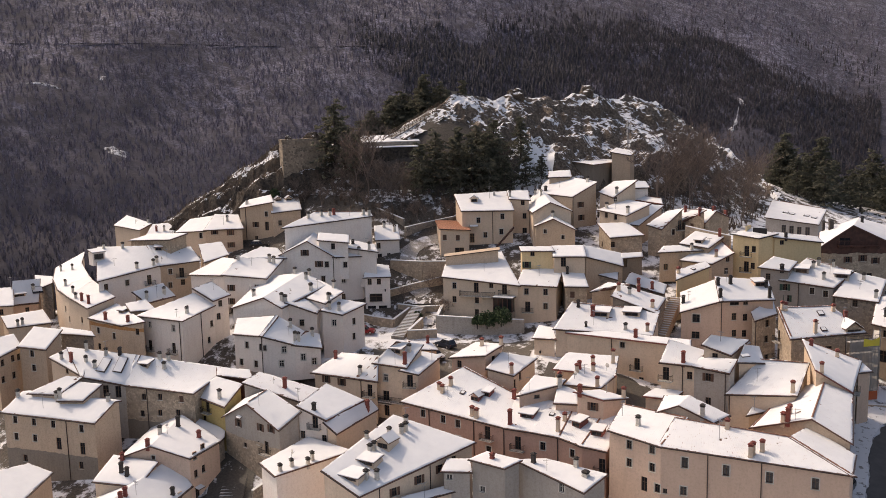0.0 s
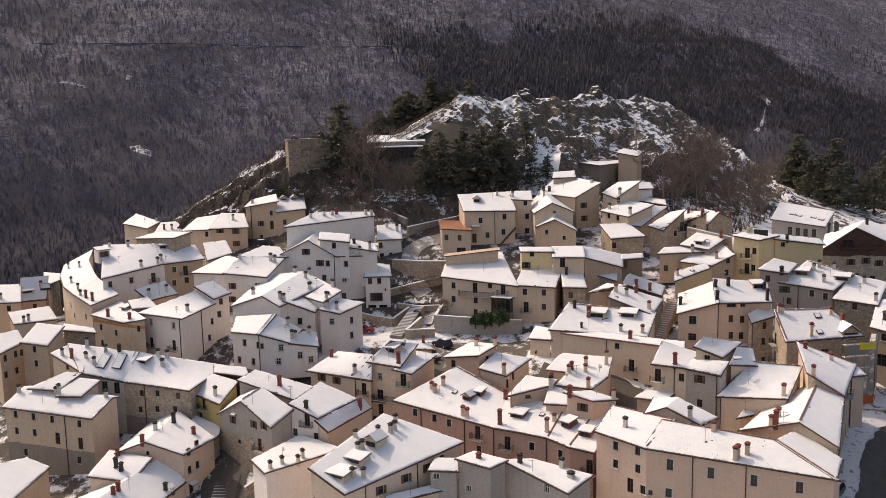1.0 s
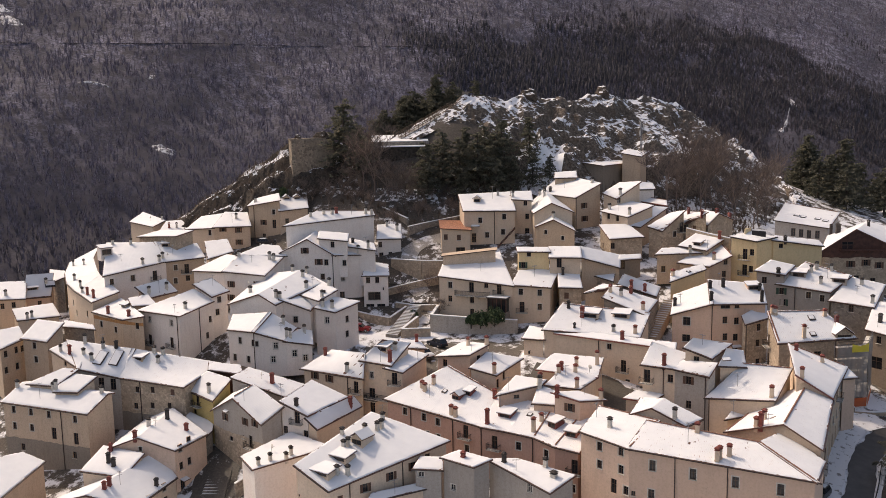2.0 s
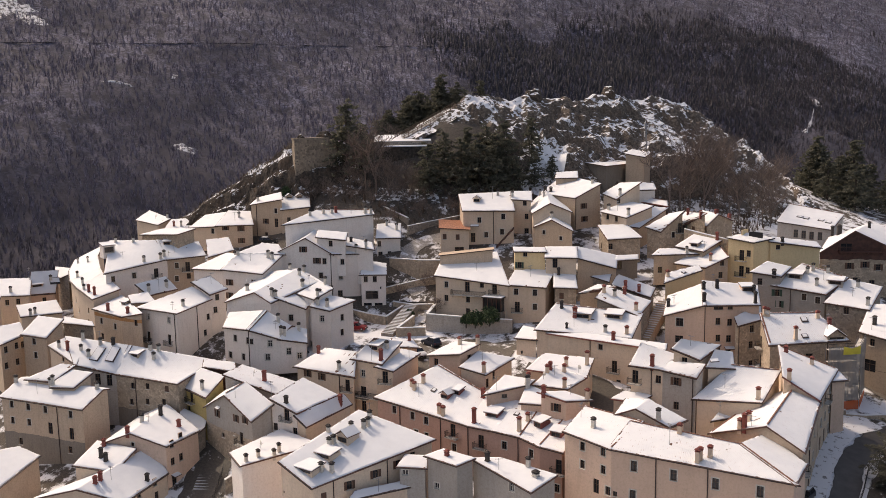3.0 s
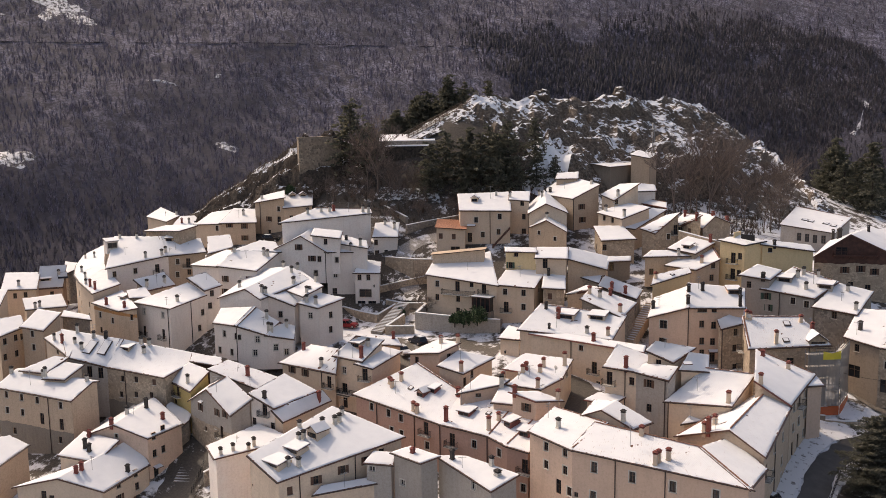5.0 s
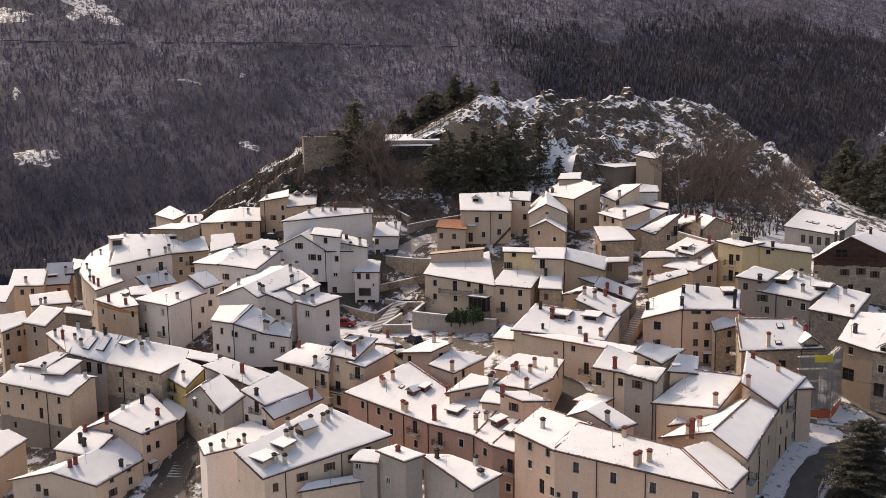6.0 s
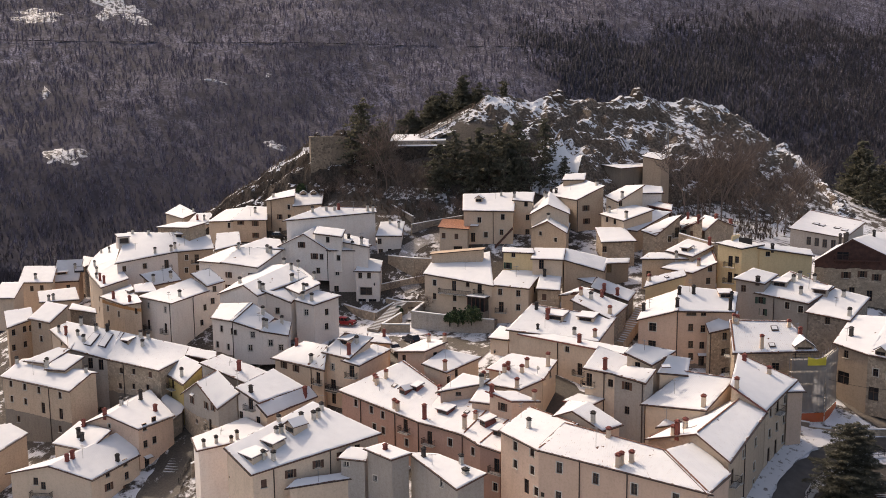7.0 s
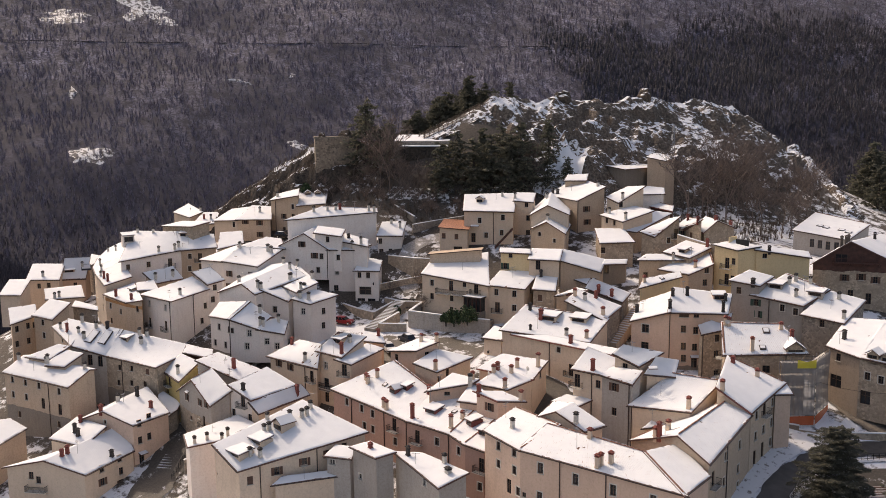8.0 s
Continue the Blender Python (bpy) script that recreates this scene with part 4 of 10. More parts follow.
h = house("cream", ((-98.30, 135.40), (-85.38, 135.25), (-86.00, 136.87), (-96.18, 140.45)), (27.84, 27.87, 31.29, 29.90), 19.0, label="cream plastered village house with snow-covered roof")
for k, s, z, w, hh, kind in (
    (0, 2.43, 26.81, 0.85, 1.25, "s"),
    (0, 5.69, 26.67, 0.85, 1.25, "s"),
    (0, 11.48, 25.92, 1.00, 2.10, "b"),
):
    window(h, k, s, z, w, hh, kind)
for u, v, kind, tall in ((0.725, 0.150, "p", 1.2),):
    chimney(h, u, v, kind, tall)
downpipe(h, 0, 9.73)
chimney(h, 0.053, 0.730, "r", 1.2, 0.5)
finish_walls(h)
h = house("cream", ((-86.29, 136.50), (-80.25, 136.59), (-80.39, 142.22), (-83.44, 138.88)), (30.55, 30.46, 32.67, 33.66), 19.0, label="cream plastered village house with snow-covered roof")
for k, s, z, w, hh, kind in (
    (0, 1.96, 28.12, 0.85, 1.25, "p"),
    (0, 1.96, 24.75, 1.20, 2.10, "b"),
    (0, 2.00, 22.39, 1.00, 2.10, "d"),
):
    window(h, k, s, z, w, hh, kind)
for u, v, kind, tall in ((0.925, 0.075, "r", 1.8), (0.750, 0.650, "p", 1.1),):
    chimney(h, u, v, kind, tall)
dormer(h, 0.375, 0.475, 2.20, 2.00, 0.90, False)
downpipe(h, 0, 5.50)
long_balcony(h, 0, 0.10, 5.94, 24.15, 1.0)
antenna(h, 0.650, 0.000, 3.0, 0.5)
finish_walls(h)
h = house("cream", ((-80.79, 135.83), (-78.00, 136.56), (-77.98, 144.30), (-80.77, 143.57)), (29.96, 29.43, 30.56, 31.09), 20.0, label="cream plastered village house with snow-covered roof")
for k, s, z, w, hh, kind in (
    (0, 1.50, 28.24, 1.00, 2.10, "b"),
):
    window(h, k, s, z, w, hh, kind)
antenna(h, 1.000, 0.650, 2.4, 2.8)
finish_walls(h)
h = house("peach", ((-83.44, 145.46), (-80.22, 147.30), (-82.04, 148.60), (-85.23, 147.01)), (31.00, 30.80, 31.44, 31.70), 24.0, label="peach plastered village house with snow-covered roof")
chimney(h, 0.821, 0.880, "r", 1.1, 0.5)
finish_walls(h)
h = house("pink", ((-78.53, 132.79), (-59.23, 130.39), (-61.11, 138.84), (-71.37, 140.56)), (25.74, 24.82, 27.27, 30.16), 14.5, label="faded pink plastered village house with snow-covered roof", cover='snowrib')
for k, s, z, w, hh, kind in (
    (0, 3.76, 24.37, 0.85, 1.25, "f"),
    (0, 7.76, 24.13, 0.85, 1.25, "f"),
    (0, 10.64, 23.88, 0.85, 1.25, "f"),
    (0, 8.44, 21.29, 0.85, 1.25, "f"),
    (0, 10.69, 21.22, 0.85, 1.25, "f"),
    (0, 16.21, 23.39, 1.00, 2.10, "b"),
    (0, 16.39, 20.63, 0.85, 1.25, "f"),
):
    window(h, k, s, z, w, hh, kind)
for u, v, kind, tall in ((0.125, 0.425, "t", 1.0), (0.200, 0.375, "t", 1.2), (0.175, 0.575, "t", 1.3), (0.675, 0.050, "t", 1.4), (0.725, 0.025, "t", 1.4),):
    chimney(h, u, v, kind, tall)
dormer(h, 0.575, 0.425, 1.50, 2.00, 0.80, True)
dormer(h, 0.650, 0.625, 1.20, 1.50, 0.80, False)
downpipe(h, 0, 5.02)
downpipe(h, 0, 13.68)
downpipe(h, 0, 19.23)
skylight(h, 0.375, 0.525, 0.7, 0.8)
antenna(h, 0.325, 0.275, 2.4, 0.4)
ridge_tiles(h, ((0, 1, 1, 1),))
finish_walls(h)
h = house("pink", ((-59.23, 130.39), (-54.55, 130.22), (-55.23, 138.28), (-61.11, 138.84)), (24.82, 24.87, 27.06, 27.27), 14.5, label="faded pink plastered village house with snow-covered roof", cover='snowrib')
for k, s, z, w, hh, kind in (
    (0, 2.15, 22.70, 1.00, 2.10, "b"),
):
    window(h, k, s, z, w, hh, kind)
for u, v, kind, tall in ((0.150, 0.075, "r", 2.2), (0.000, 0.850, "r", 1.4),):
    chimney(h, u, v, kind, tall)
dormer(h, 0.600, 0.350, 2.20, 2.00, 0.70, False)
antenna(h, 0.300, 0.625, 3.0, 1.1)
finish_walls(h)
h = house("pink", ((-54.55, 130.22), (-50.19, 130.05), (-50.71, 138.07), (-55.23, 138.28)), (24.87, 24.77, 26.95, 27.06), 14.5, label="faded pink plastered village house with snow-covered roof", cover='snowrib')
for k, s, z, w, hh, kind in (
    (0, 1.65, 22.92, 0.85, 1.25, "f"),
):
    window(h, k, s, z, w, hh, kind)
for u, v, kind, tall in ((0.875, 0.125, "t", 2.0), (0.925, 0.475, "t", 1.1),):
    chimney(h, u, v, kind, tall)
downpipe(h, 0, 4.08)
skylight(h, 0.375, 0.600, 0.7, 0.8)
ridge_tiles(h, ((1, 0, 1, 1),))
finish_walls(h)
h = house("pink", ((-50.19, 130.05), (-46.21, 128.73), (-45.76, 136.59), (-50.71, 138.07)), (24.77, 24.48, 26.51, 26.95), 14.5, label="faded pink plastered village house with snow-covered roof", cover='snowrib')
for k, s, z, w, hh, kind in (
    (0, 2.43, 22.86, 0.85, 1.25, "f"),
):
    window(h, k, s, z, w, hh, kind)
dormer(h, 0.425, 0.400, 1.60, 2.00, 1.00, False)
antenna(h, 0.100, 0.450, 1.8, 1.8)
ridge_tiles(h, ((1, 0, 1, 1),))
finish_walls(h)
h = house("pink", ((-46.21, 128.73), (-42.55, 128.64), (-42.64, 137.04), (-45.76, 136.59)), (24.48, 24.30, 26.57, 26.51), 14.5, label="faded pink plastered village house with snow-covered roof", cover='snowrib')
for k, s, z, w, hh, kind in (
    (0, 3.20, 21.97, 1.00, 2.10, "b"),
    (0, 2.83, 18.60, 0.85, 1.25, "f"),
):
    window(h, k, s, z, w, hh, kind)
dormer(h, 0.350, 0.325, 1.80, 1.60, 0.90, False)
finish_walls(h)
h = house("peach", ((-59.01, 135.51), (-53.80, 139.78), (-53.69, 141.44), (-58.70, 140.97)), (28.60, 29.60, 29.97, 29.96), 22.0, label="peach plastered village house with snow-covered roof")
for k, s, z, w, hh, kind in (
    (0, 2.90, 28.09, 0.90, 0.60, "w"),
):
    window(h, k, s, z, w, hh, kind)
for u, v, kind, tall in ((0.875, 0.800, "t", 1.1),):
    chimney(h, u, v, kind, tall)
chimney(h, 0.980, 0.020, "p", 1.3, 0.7)
antenna(h, 0.220, 0.060, 2.4, 0.5)
finish_walls(h)
h = house("peach", ((-53.17, 136.16), (-49.84, 136.50), (-51.17, 139.49), (-54.34, 140.74)), (27.90, 28.00, 28.98, 29.27), 22.0, label="peach plastered village house with snow-covered roof")
finish_walls(h)
h = house("peach", ((-49.41, 135.70), (-45.23, 135.57), (-42.67, 138.67), (-46.85, 138.80)), (30.10, 29.49, 29.19, 29.80), 23.0, label="peach plastered village house with snow-covered roof", trim='redtrim')
for k, s, z, w, hh, kind in (
    (0, 2.51, 28.29, 0.85, 1.25, "s"),
):
    window(h, k, s, z, w, hh, kind)
for u, v, kind, tall in ((0.100, 0.000, "r", 1.0), (0.975, 0.925, "t", 1.4),):
    chimney(h, u, v, kind, tall)
antenna(h, 0.425, 0.800, 1.8, 1.5)
finish_walls(h)
h = house("cream", ((-52.94, 140.65), (-47.79, 141.46), (-47.67, 147.99), (-52.52, 146.18)), (29.60, 29.44, 29.59, 31.01), 22.0, label="cream plastered village house with snow-covered roof", cover='snowrib')
for u, v, kind, tall in ((0.000, 0.675, "t", 1.1), (0.000, 0.850, "r", 1.1), (0.400, 0.925, "t", 1.1), (0.925, 0.000, "t", 1.4),):
    chimney(h, u, v, kind, tall)
dish(h, 0.100, 0.300)
antenna(h, 0.250, 0.625, 1.8, 0.9)
finish_walls(h)
h = house("cream", ((-67.32, 141.46), (-62.93, 142.16), (-62.84, 151.03), (-67.37, 147.53)), (30.30, 29.50, 30.07, 31.38), 21.0, label="cream plastered village house with snow-covered roof")
for k, s, z, w, hh, kind in (
    (1, 2.66, 28.74, 0.85, 1.25, "w"),
    (1, 0.32, 27.95, 0.85, 1.50, "w"),
):
    window(h, k, s, z, w, hh, kind)
for u, v, kind, tall in ((0.925, 0.000, "t", 1.6),):
    chimney(h, u, v, kind, tall)
antenna(h, 0.650, 0.225, 3.0, 0.2)
finish_walls(h)
h = house("peach", ((-75.31, 143.88), (-68.73, 143.47), (-67.53, 147.74), (-73.68, 149.88)), (30.80, 31.90, 32.79, 32.02), 24.0, label="peach plastered village house with snow-covered roof")
for k, s, z, w, hh, kind in (
    (0, 1.49, 29.81, 0.85, 1.25, "w"),
    (1, 2.18, 30.99, 0.85, 0.90, "w"),
):
    window(h, k, s, z, w, hh, kind)
for u, v, kind, tall in ((0.425, 0.775, "t", 1.2), (1.000, 0.950, "t", 1.3),):
    chimney(h, u, v, kind, tall)
antenna(h, 0.875, 0.300, 2.4, 2.5)
finish_walls(h)
h = house("peach", ((-41.66, 127.66), (-33.55, 125.04), (-31.96, 132.08), (-41.95, 135.74)), (27.86, 27.64, 29.49, 29.01), 13.0, label="peach plastered village house with snow-covered roof", cover='snowrib')
for k, s, z, w, hh, kind in (
    (0, 3.37, 26.60, 0.85, 1.25, "f"),
    (0, 7.14, 26.86, 0.85, 1.25, "f"),
    (0, 3.38, 23.94, 0.85, 1.25, "f"),
    (0, 7.17, 24.26, 0.85, 1.25, "f"),
    (0, 9.19, 21.48, 0.85, 1.25, "f"),
    (0, 5.91, 21.49, 1.00, 2.10, "d"),
):
    window(h, k, s, z, w, hh, kind)
for u, v, kind, tall in ((0.425, 0.375, "p", 1.3),):
    chimney(h, u, v, kind, tall)
antenna(h, 0.075, 0.575, 2.4, 1.6)
ridge_tiles(h, ((1, 0, 1, 1), (0, 1, 1, 1),))
finish_walls(h)
h = house("peach", ((-33.55, 125.04), (-9.75, 125.80), (-17.46, 130.44), (-33.10, 131.11)), (27.64, 27.30, 29.32, 29.61), 13.0, label="peach plastered village house with snow-covered roof", cover='snowthin')
for k, s, z, w, hh, kind in (
    (0, 3.26, 25.80, 0.85, 1.50, "f"),
    (0, 8.71, 25.55, 0.85, 1.50, "f"),
    (0, 14.21, 25.44, 0.85, 1.50, "f"),
    (0, 19.81, 25.49, 0.85, 1.50, "f"),
    (0, 3.15, 21.77, 0.85, 1.25, "f"),
):
    window(h, k, s, z, w, hh, kind)
for u, v, kind, tall in ((0.500, 0.050, "t", 1.6), (0.525, 0.150, "t", 1.5), (0.600, 0.300, "t", 1.4), (0.450, 0.925, "t", 1.2),):
    chimney(h, u, v, kind, tall)
downpipe(h, 0, 6.31)
downpipe(h, 0, 13.20)
antenna(h, 0.350, 0.475, 3.0, 2.3)
ridge_tiles(h, ((0, 1, 1, 1), (1, 0, 1, 1),))
window(h, 0, 0.64, 21.33, 0.6, 0.7, "w")
finish_walls(h)
h = house("peach", ((-9.75, 125.80), (-9.90, 133.01), (-16.09, 136.82), (-17.46, 130.44)), (27.30, 27.30, 28.90, 29.32), 13.0, label="peach plastered village house with snow-covered roof", cover='snowrib')
finish_walls(h)
h = house("cream", ((-36.27, 133.81), (-28.29, 133.20), (-27.02, 135.67), (-36.16, 137.30)), (29.60, 29.20, 29.60, 30.60), 20.0, label="cream plastered village house with snow-covered roof", cover='snowrib', ridge=('y', 0.38, 30.9, 31.3))
for u, v, kind, tall in ((0.800, 0.000, "p", 1.4),):
    chimney(h, u, v, kind, tall)
finish_walls(h)
h = house("tan", ((-23.85, 138.42), (-10.58, 134.42), (-12.03, 151.20), (-22.13, 155.69)), (27.39, 28.56, 30.17, 27.39), 17.0, label="tan stained plaster village house with snow-covered roof", cover='snowrib', ridge=('y', 0.62, 30.6, 31.4))
for k, s, z, w, hh, kind in (
    (1, 12.48, 27.17, 0.85, 1.25, "f"),
    (1, 6.61, 27.31, 0.85, 1.25, "f"),
    (1, 12.17, 23.72, 0.85, 1.25, "f"),
    (1, 6.31, 23.82, 0.85, 1.25, "f"),
    (1, 12.22, 21.21, 0.85, 1.25, "f"),
    (1, 1.96, 25.70, 1.00, 2.10, "b"),
):
    window(h, k, s, z, w, hh, kind)
for u, v, kind, tall in ((0.325, 0.000, "t", 1.2), (0.375, 0.000, "r", 1.8), (0.350, 0.175, "t", 1.3),):
    chimney(h, u, v, kind, tall)
downpipe(h, 1, 7.24)
antenna(h, 0.450, 0.000, 1.8, 0.0)
ridge_tiles(h, ((0.62, 0, 0.62, 1), (0, 0, 0, 1),))
finish_walls(h)
h = house("cream", ((-25.66, 145.66), (-22.10, 148.84), (-21.35, 152.42), (-25.06, 149.94)), (26.80, 27.20, 28.17, 27.97), 20.0, label="cream plastered village house with snow-covered roof")
antenna(h, 0.121, 0.170, 2.4, 0.8)
finish_walls(h)
h = house("cream", ((-29.17, 147.66), (-19.34, 147.19), (-18.85, 155.98), (-25.55, 153.82)), (29.08, 30.20, 32.71, 33.14), 20.0, label="cream plastered village house with snow-covered roof", cover='snowrib')
for u, v, kind, tall in ((0.950, 0.050, "t", 1.6),):
    chimney(h, u, v, kind, tall)
downpipe(h, 0, 0.15)
antenna(h, 0.300, 0.325, 2.4, 0.7)
ridge_tiles(h, ((0, 1, 1, 1),))
finish_walls(h)
h = house("tan", ((-16.98, 150.88), (-11.99, 151.28), (-12.03, 163.43), (-20.22, 162.29)), (33.32, 30.58, 32.06, 34.81), 20.0, label="tan stained plaster village house with snow-covered roof", cover='snow', trim='redtrim')
for k, s, z, w, hh, kind in (
    (1, 8.10, 30.08, 0.85, 1.25, "f"),
    (1, 2.13, 29.63, 0.85, 1.25, "f"),
    (1, 8.00, 27.03, 0.85, 1.25, "f"),
    (1, 4.98, 26.72, 0.85, 1.25, "f"),
    (1, 2.05, 26.51, 0.85, 1.25, "f"),
    (1, 7.91, 23.97, 0.85, 1.25, "f"),
    (1, 5.06, 29.90, 1.00, 2.10, "b"),
    (1, 4.92, 23.44, 1.00, 2.60, "d"),
    (1, 2.00, 23.01, 1.00, 2.60, "d"),
):
    window(h, k, s, z, w, hh, kind)
for u, v, kind, tall in ((0.150, 0.000, "t", 1.4), (0.100, 0.875, "r", 0.8), (0.600, 0.825, "t", 1.0),):
    chimney(h, u, v, kind, tall)
ridge_tiles(h, ((0, 1, 1, 1),))
finish_walls(h)
h = house("peach", ((-11.80, 159.80), (-10.33, 162.14), (-11.72, 163.90), (-12.22, 161.59)), (31.20, 31.00, 31.60, 31.75), 20.0, label="peach plastered village house with snow-covered roof")
finish_walls(h)
h = house("cream", ((-39.84, 148.31), (-34.69, 148.43), (-34.21, 152.86), (-39.49, 152.22)), (32.82, 32.70, 33.89, 35.14), 20.0, label="cream plastered village house with snow-covered roof", cover='snowrib')
for k, s, z, w, hh, kind in (
    (0, 0.70, 30.96, 1.00, 2.10, "b"),
    (0, 4.45, 31.04, 0.85, 1.25, "w"),
):
    window(h, k, s, z, w, hh, kind)
for u, v, kind, tall in ((0.650, 0.050, "r", 1.6),):
    chimney(h, u, v, kind, tall)
downpipe(h, 0, 3.35)
finish_walls(h)
h = house("grey", ((-34.69, 148.43), (-29.31, 148.16), (-28.70, 149.39), (-34.29, 150.70)), (32.70, 32.35, 33.77, 33.29), 20.0, label="grey rendered village house with snow-covered roof")
for k, s, z, w, hh, kind in (
    (0, 2.20, 31.15, 0.85, 1.25, "s"),
    (0, 2.28, 27.26, 0.85, 1.25, "w"),
):
    window(h, k, s, z, w, hh, kind)
downpipe(h, 0, 4.90)
plinth(h, 1, 28.5, "concrete")
finish_walls(h)
h = house("cream", ((-33.71, 150.57), (-29.51, 150.89), (-28.03, 154.16), (-32.73, 151.58)), (35.67, 34.53, 35.87, 36.83), 22.0, label="cream plastered village house with snow-covered roof")
for k, s, z, w, hh, kind in (
    (0, 1.71, 34.07, 0.85, 0.80, "w"),
):
    window(h, k, s, z, w, hh, kind)
antenna(h, 0.375, 0.600, 1.8, 2.7)
finish_walls(h)
h = house("cream", ((-28.29, 150.80), (-25.21, 153.64), (-26.52, 157.42), (-27.96, 153.16)), (33.46, 32.96, 34.16, 35.31), 22.0, label="cream plastered village house with snow-covered roof")
for k, s, z, w, hh, kind in (
    (0, 3.49, 32.75, 0.85, 0.80, "c"),
):
    window(h, k, s, z, w, hh, kind)
canopy(h, 0, 0.86, 34.53, 1.4, 0.6)
finish_walls(h)
h = house("cream", ((-62.36, 159.78), (-45.38, 162.10), (-46.36, 169.81), (-61.34, 165.88)), (33.55, 33.46, 35.84, 37.01), 21.0, label="cream plastered village house with snow-covered roof", cover='snowrib')
for k, s, z, w, hh, kind in (
    (0, 0.93, 27.48, 1.70, 1.60, "w"),
):
    window(h, k, s, z, w, hh, kind)
for u, v, kind, tall in ((0.725, 0.100, "p", 1.0), (0.950, 0.100, "t", 1.2),):
    chimney(h, u, v, kind, tall)
dormer(h, 0.400, 0.550, 3.00, 2.50, 0.90, False)
dormer(h, 0.725, 0.675, 3.00, 2.50, 0.80, False)
antenna(h, 0.375, 0.175, 3.0, 2.0)
ridge_tiles(h, ((0, 1, 1, 1),))
chimney(h, 0.096, 0.849, "d", 1.1, 0.5)
chimney(h, 0.312, 0.556, "r", 1.7, 0.7)
chimney(h, 0.308, 0.108, "d", 0.7, 0.35)
finish_walls(h)
h = house("cream", ((-60.20, 159.96), (-37.80, 158.17), (-38.14, 159.53), (-60.47, 161.13)), (33.00, 33.20, 33.62, 33.35), 21.0, label="cream plastered village house with snow-covered roof", trim='redtrim')
for k, s, z, w, hh, kind in (
    (0, 10.55, 31.98, 0.85, 1.00, "f"),
    (0, 13.24, 28.88, 1.00, 2.10, "b"),
    (0, 9.59, 25.83, 0.85, 1.25, "w"),
    (0, 14.04, 26.00, 0.85, 1.25, "w"),
):
    window(h, k, s, z, w, hh, kind)
for u, v, kind, tall in ((0.575, 0.375, "r", 1.2),):
    chimney(h, u, v, kind, tall)
downpipe(h, 0, 8.55)
finish_walls(h)
h = house("cream", ((-66.58, 159.92), (-62.57, 159.78), (-64.23, 162.88), (-67.18, 163.86)), (31.37, 31.57, 32.62, 32.49), 23.0, label="cream plastered village house with snow-covered roof")
for k, s, z, w, hh, kind in (
    (0, 3.21, 26.70, 0.85, 0.90, "w"),
):
    window(h, k, s, z, w, hh, kind)
wall_lamp(h, 0, 1.40, 29.10)
finish_walls(h)
h = house("tan", ((-60.98, 175.56), (-58.08, 177.95), (-53.57, 174.55), (-59.24, 179.90)), (37.42, 37.60, 39.50, 38.38), 28.0, label="tan stained plaster village house with snow-covered roof")
finish_walls(h)
h = house("greystone", ((-53.95, 175.26), (-47.43, 176.94), (-47.77, 179.76), (-53.33, 175.80)), (39.90, 37.92, 38.74, 41.33), 29.0, label="grey stone village house with snow-covered roof")
for u, v, kind, tall in ((0.325, 0.000, "r", 1.0), (0.700, 0.000, "r", 1.1),):
    chimney(h, u, v, kind, tall)
finish_walls(h)
h = house("greystone", ((-54.78, 169.45), (-46.79, 169.37), (-46.66, 174.63), (-54.80, 173.84)), (38.21, 35.86, 37.31, 39.41), 27.0, label="grey stone village house with snow-covered roof", cover='snowrib')
for u, v, kind, tall in ((0.050, 0.500, "t", 1.2), (0.300, 0.525, "p", 1.1), (0.900, 0.175, "t", 1.2),):
    chimney(h, u, v, kind, tall)
dish(h, 0.400, 0.950)
chimney(h, 0.446, 0.915, "r", 1.1, 0.5)
finish_walls(h)
h = house("cream", ((-90.80, 170.30), (-75.15, 172.44), (-83.85, 183.49), (-92.60, 175.00)), (39.20, 38.30, 42.49, 40.70), 29.0, label="cream plastered village house with snow-covered roof")
for k, s, z, w, hh, kind in (
    (0, 2.40, 37.60, 0.85, 1.25, "f"),
    (0, 10.22, 38.08, 0.85, 1.25, "w"),
    (0, 7.14, 34.81, 0.85, 1.25, "w"),
    (0, 7.10, 32.34, 0.85, 1.25, "w"),
    (0, 2.35, 34.77, 0.85, 1.25, "w"),
    (0, 7.04, 37.37, 1.00, 2.10, "d"),
    (0, 12.96, 37.37, 1.00, 2.10, "b"),
):
    window(h, k, s, z, w, hh, kind)
long_balcony(h, 0, 3.67, 11.08, 35.77)
antenna(h, 0.600, 0.400, 1.8, 0.6)
finish_walls(h)
h = house("tan", ((-92.40, 174.60), (-82.60, 179.40), (-83.40, 181.00), (-93.20, 176.20)), (42.70, 43.90, 44.00, 42.80), 34.0, label="tan stained plaster village house with bare roof", cover=None, slab='tan')
finish_walls(h)
h = house("cream", ((-75.35, 172.68), (-68.17, 174.99), (-69.72, 182.42), (-76.61, 178.51)), (38.30, 38.03, 40.22, 40.01), 29.0, label="cream plastered village house with snow-covered roof")
for k, s, z, w, hh, kind in (
    (0, 1.71, 37.00, 0.85, 1.25, "f"),
    (0, 5.47, 36.92, 0.85, 1.25, "f"),
    (0, 5.46, 34.07, 0.85, 1.25, "f"),
    (0, 1.93, 33.91, 1.00, 2.10, "b"),
    (1, 3.45, 37.14, 0.85, 1.25, "w"),
):
    window(h, k, s, z, w, hh, kind)
antenna(h, 0.475, 0.550, 2.4, 1.3)
finish_walls(h)
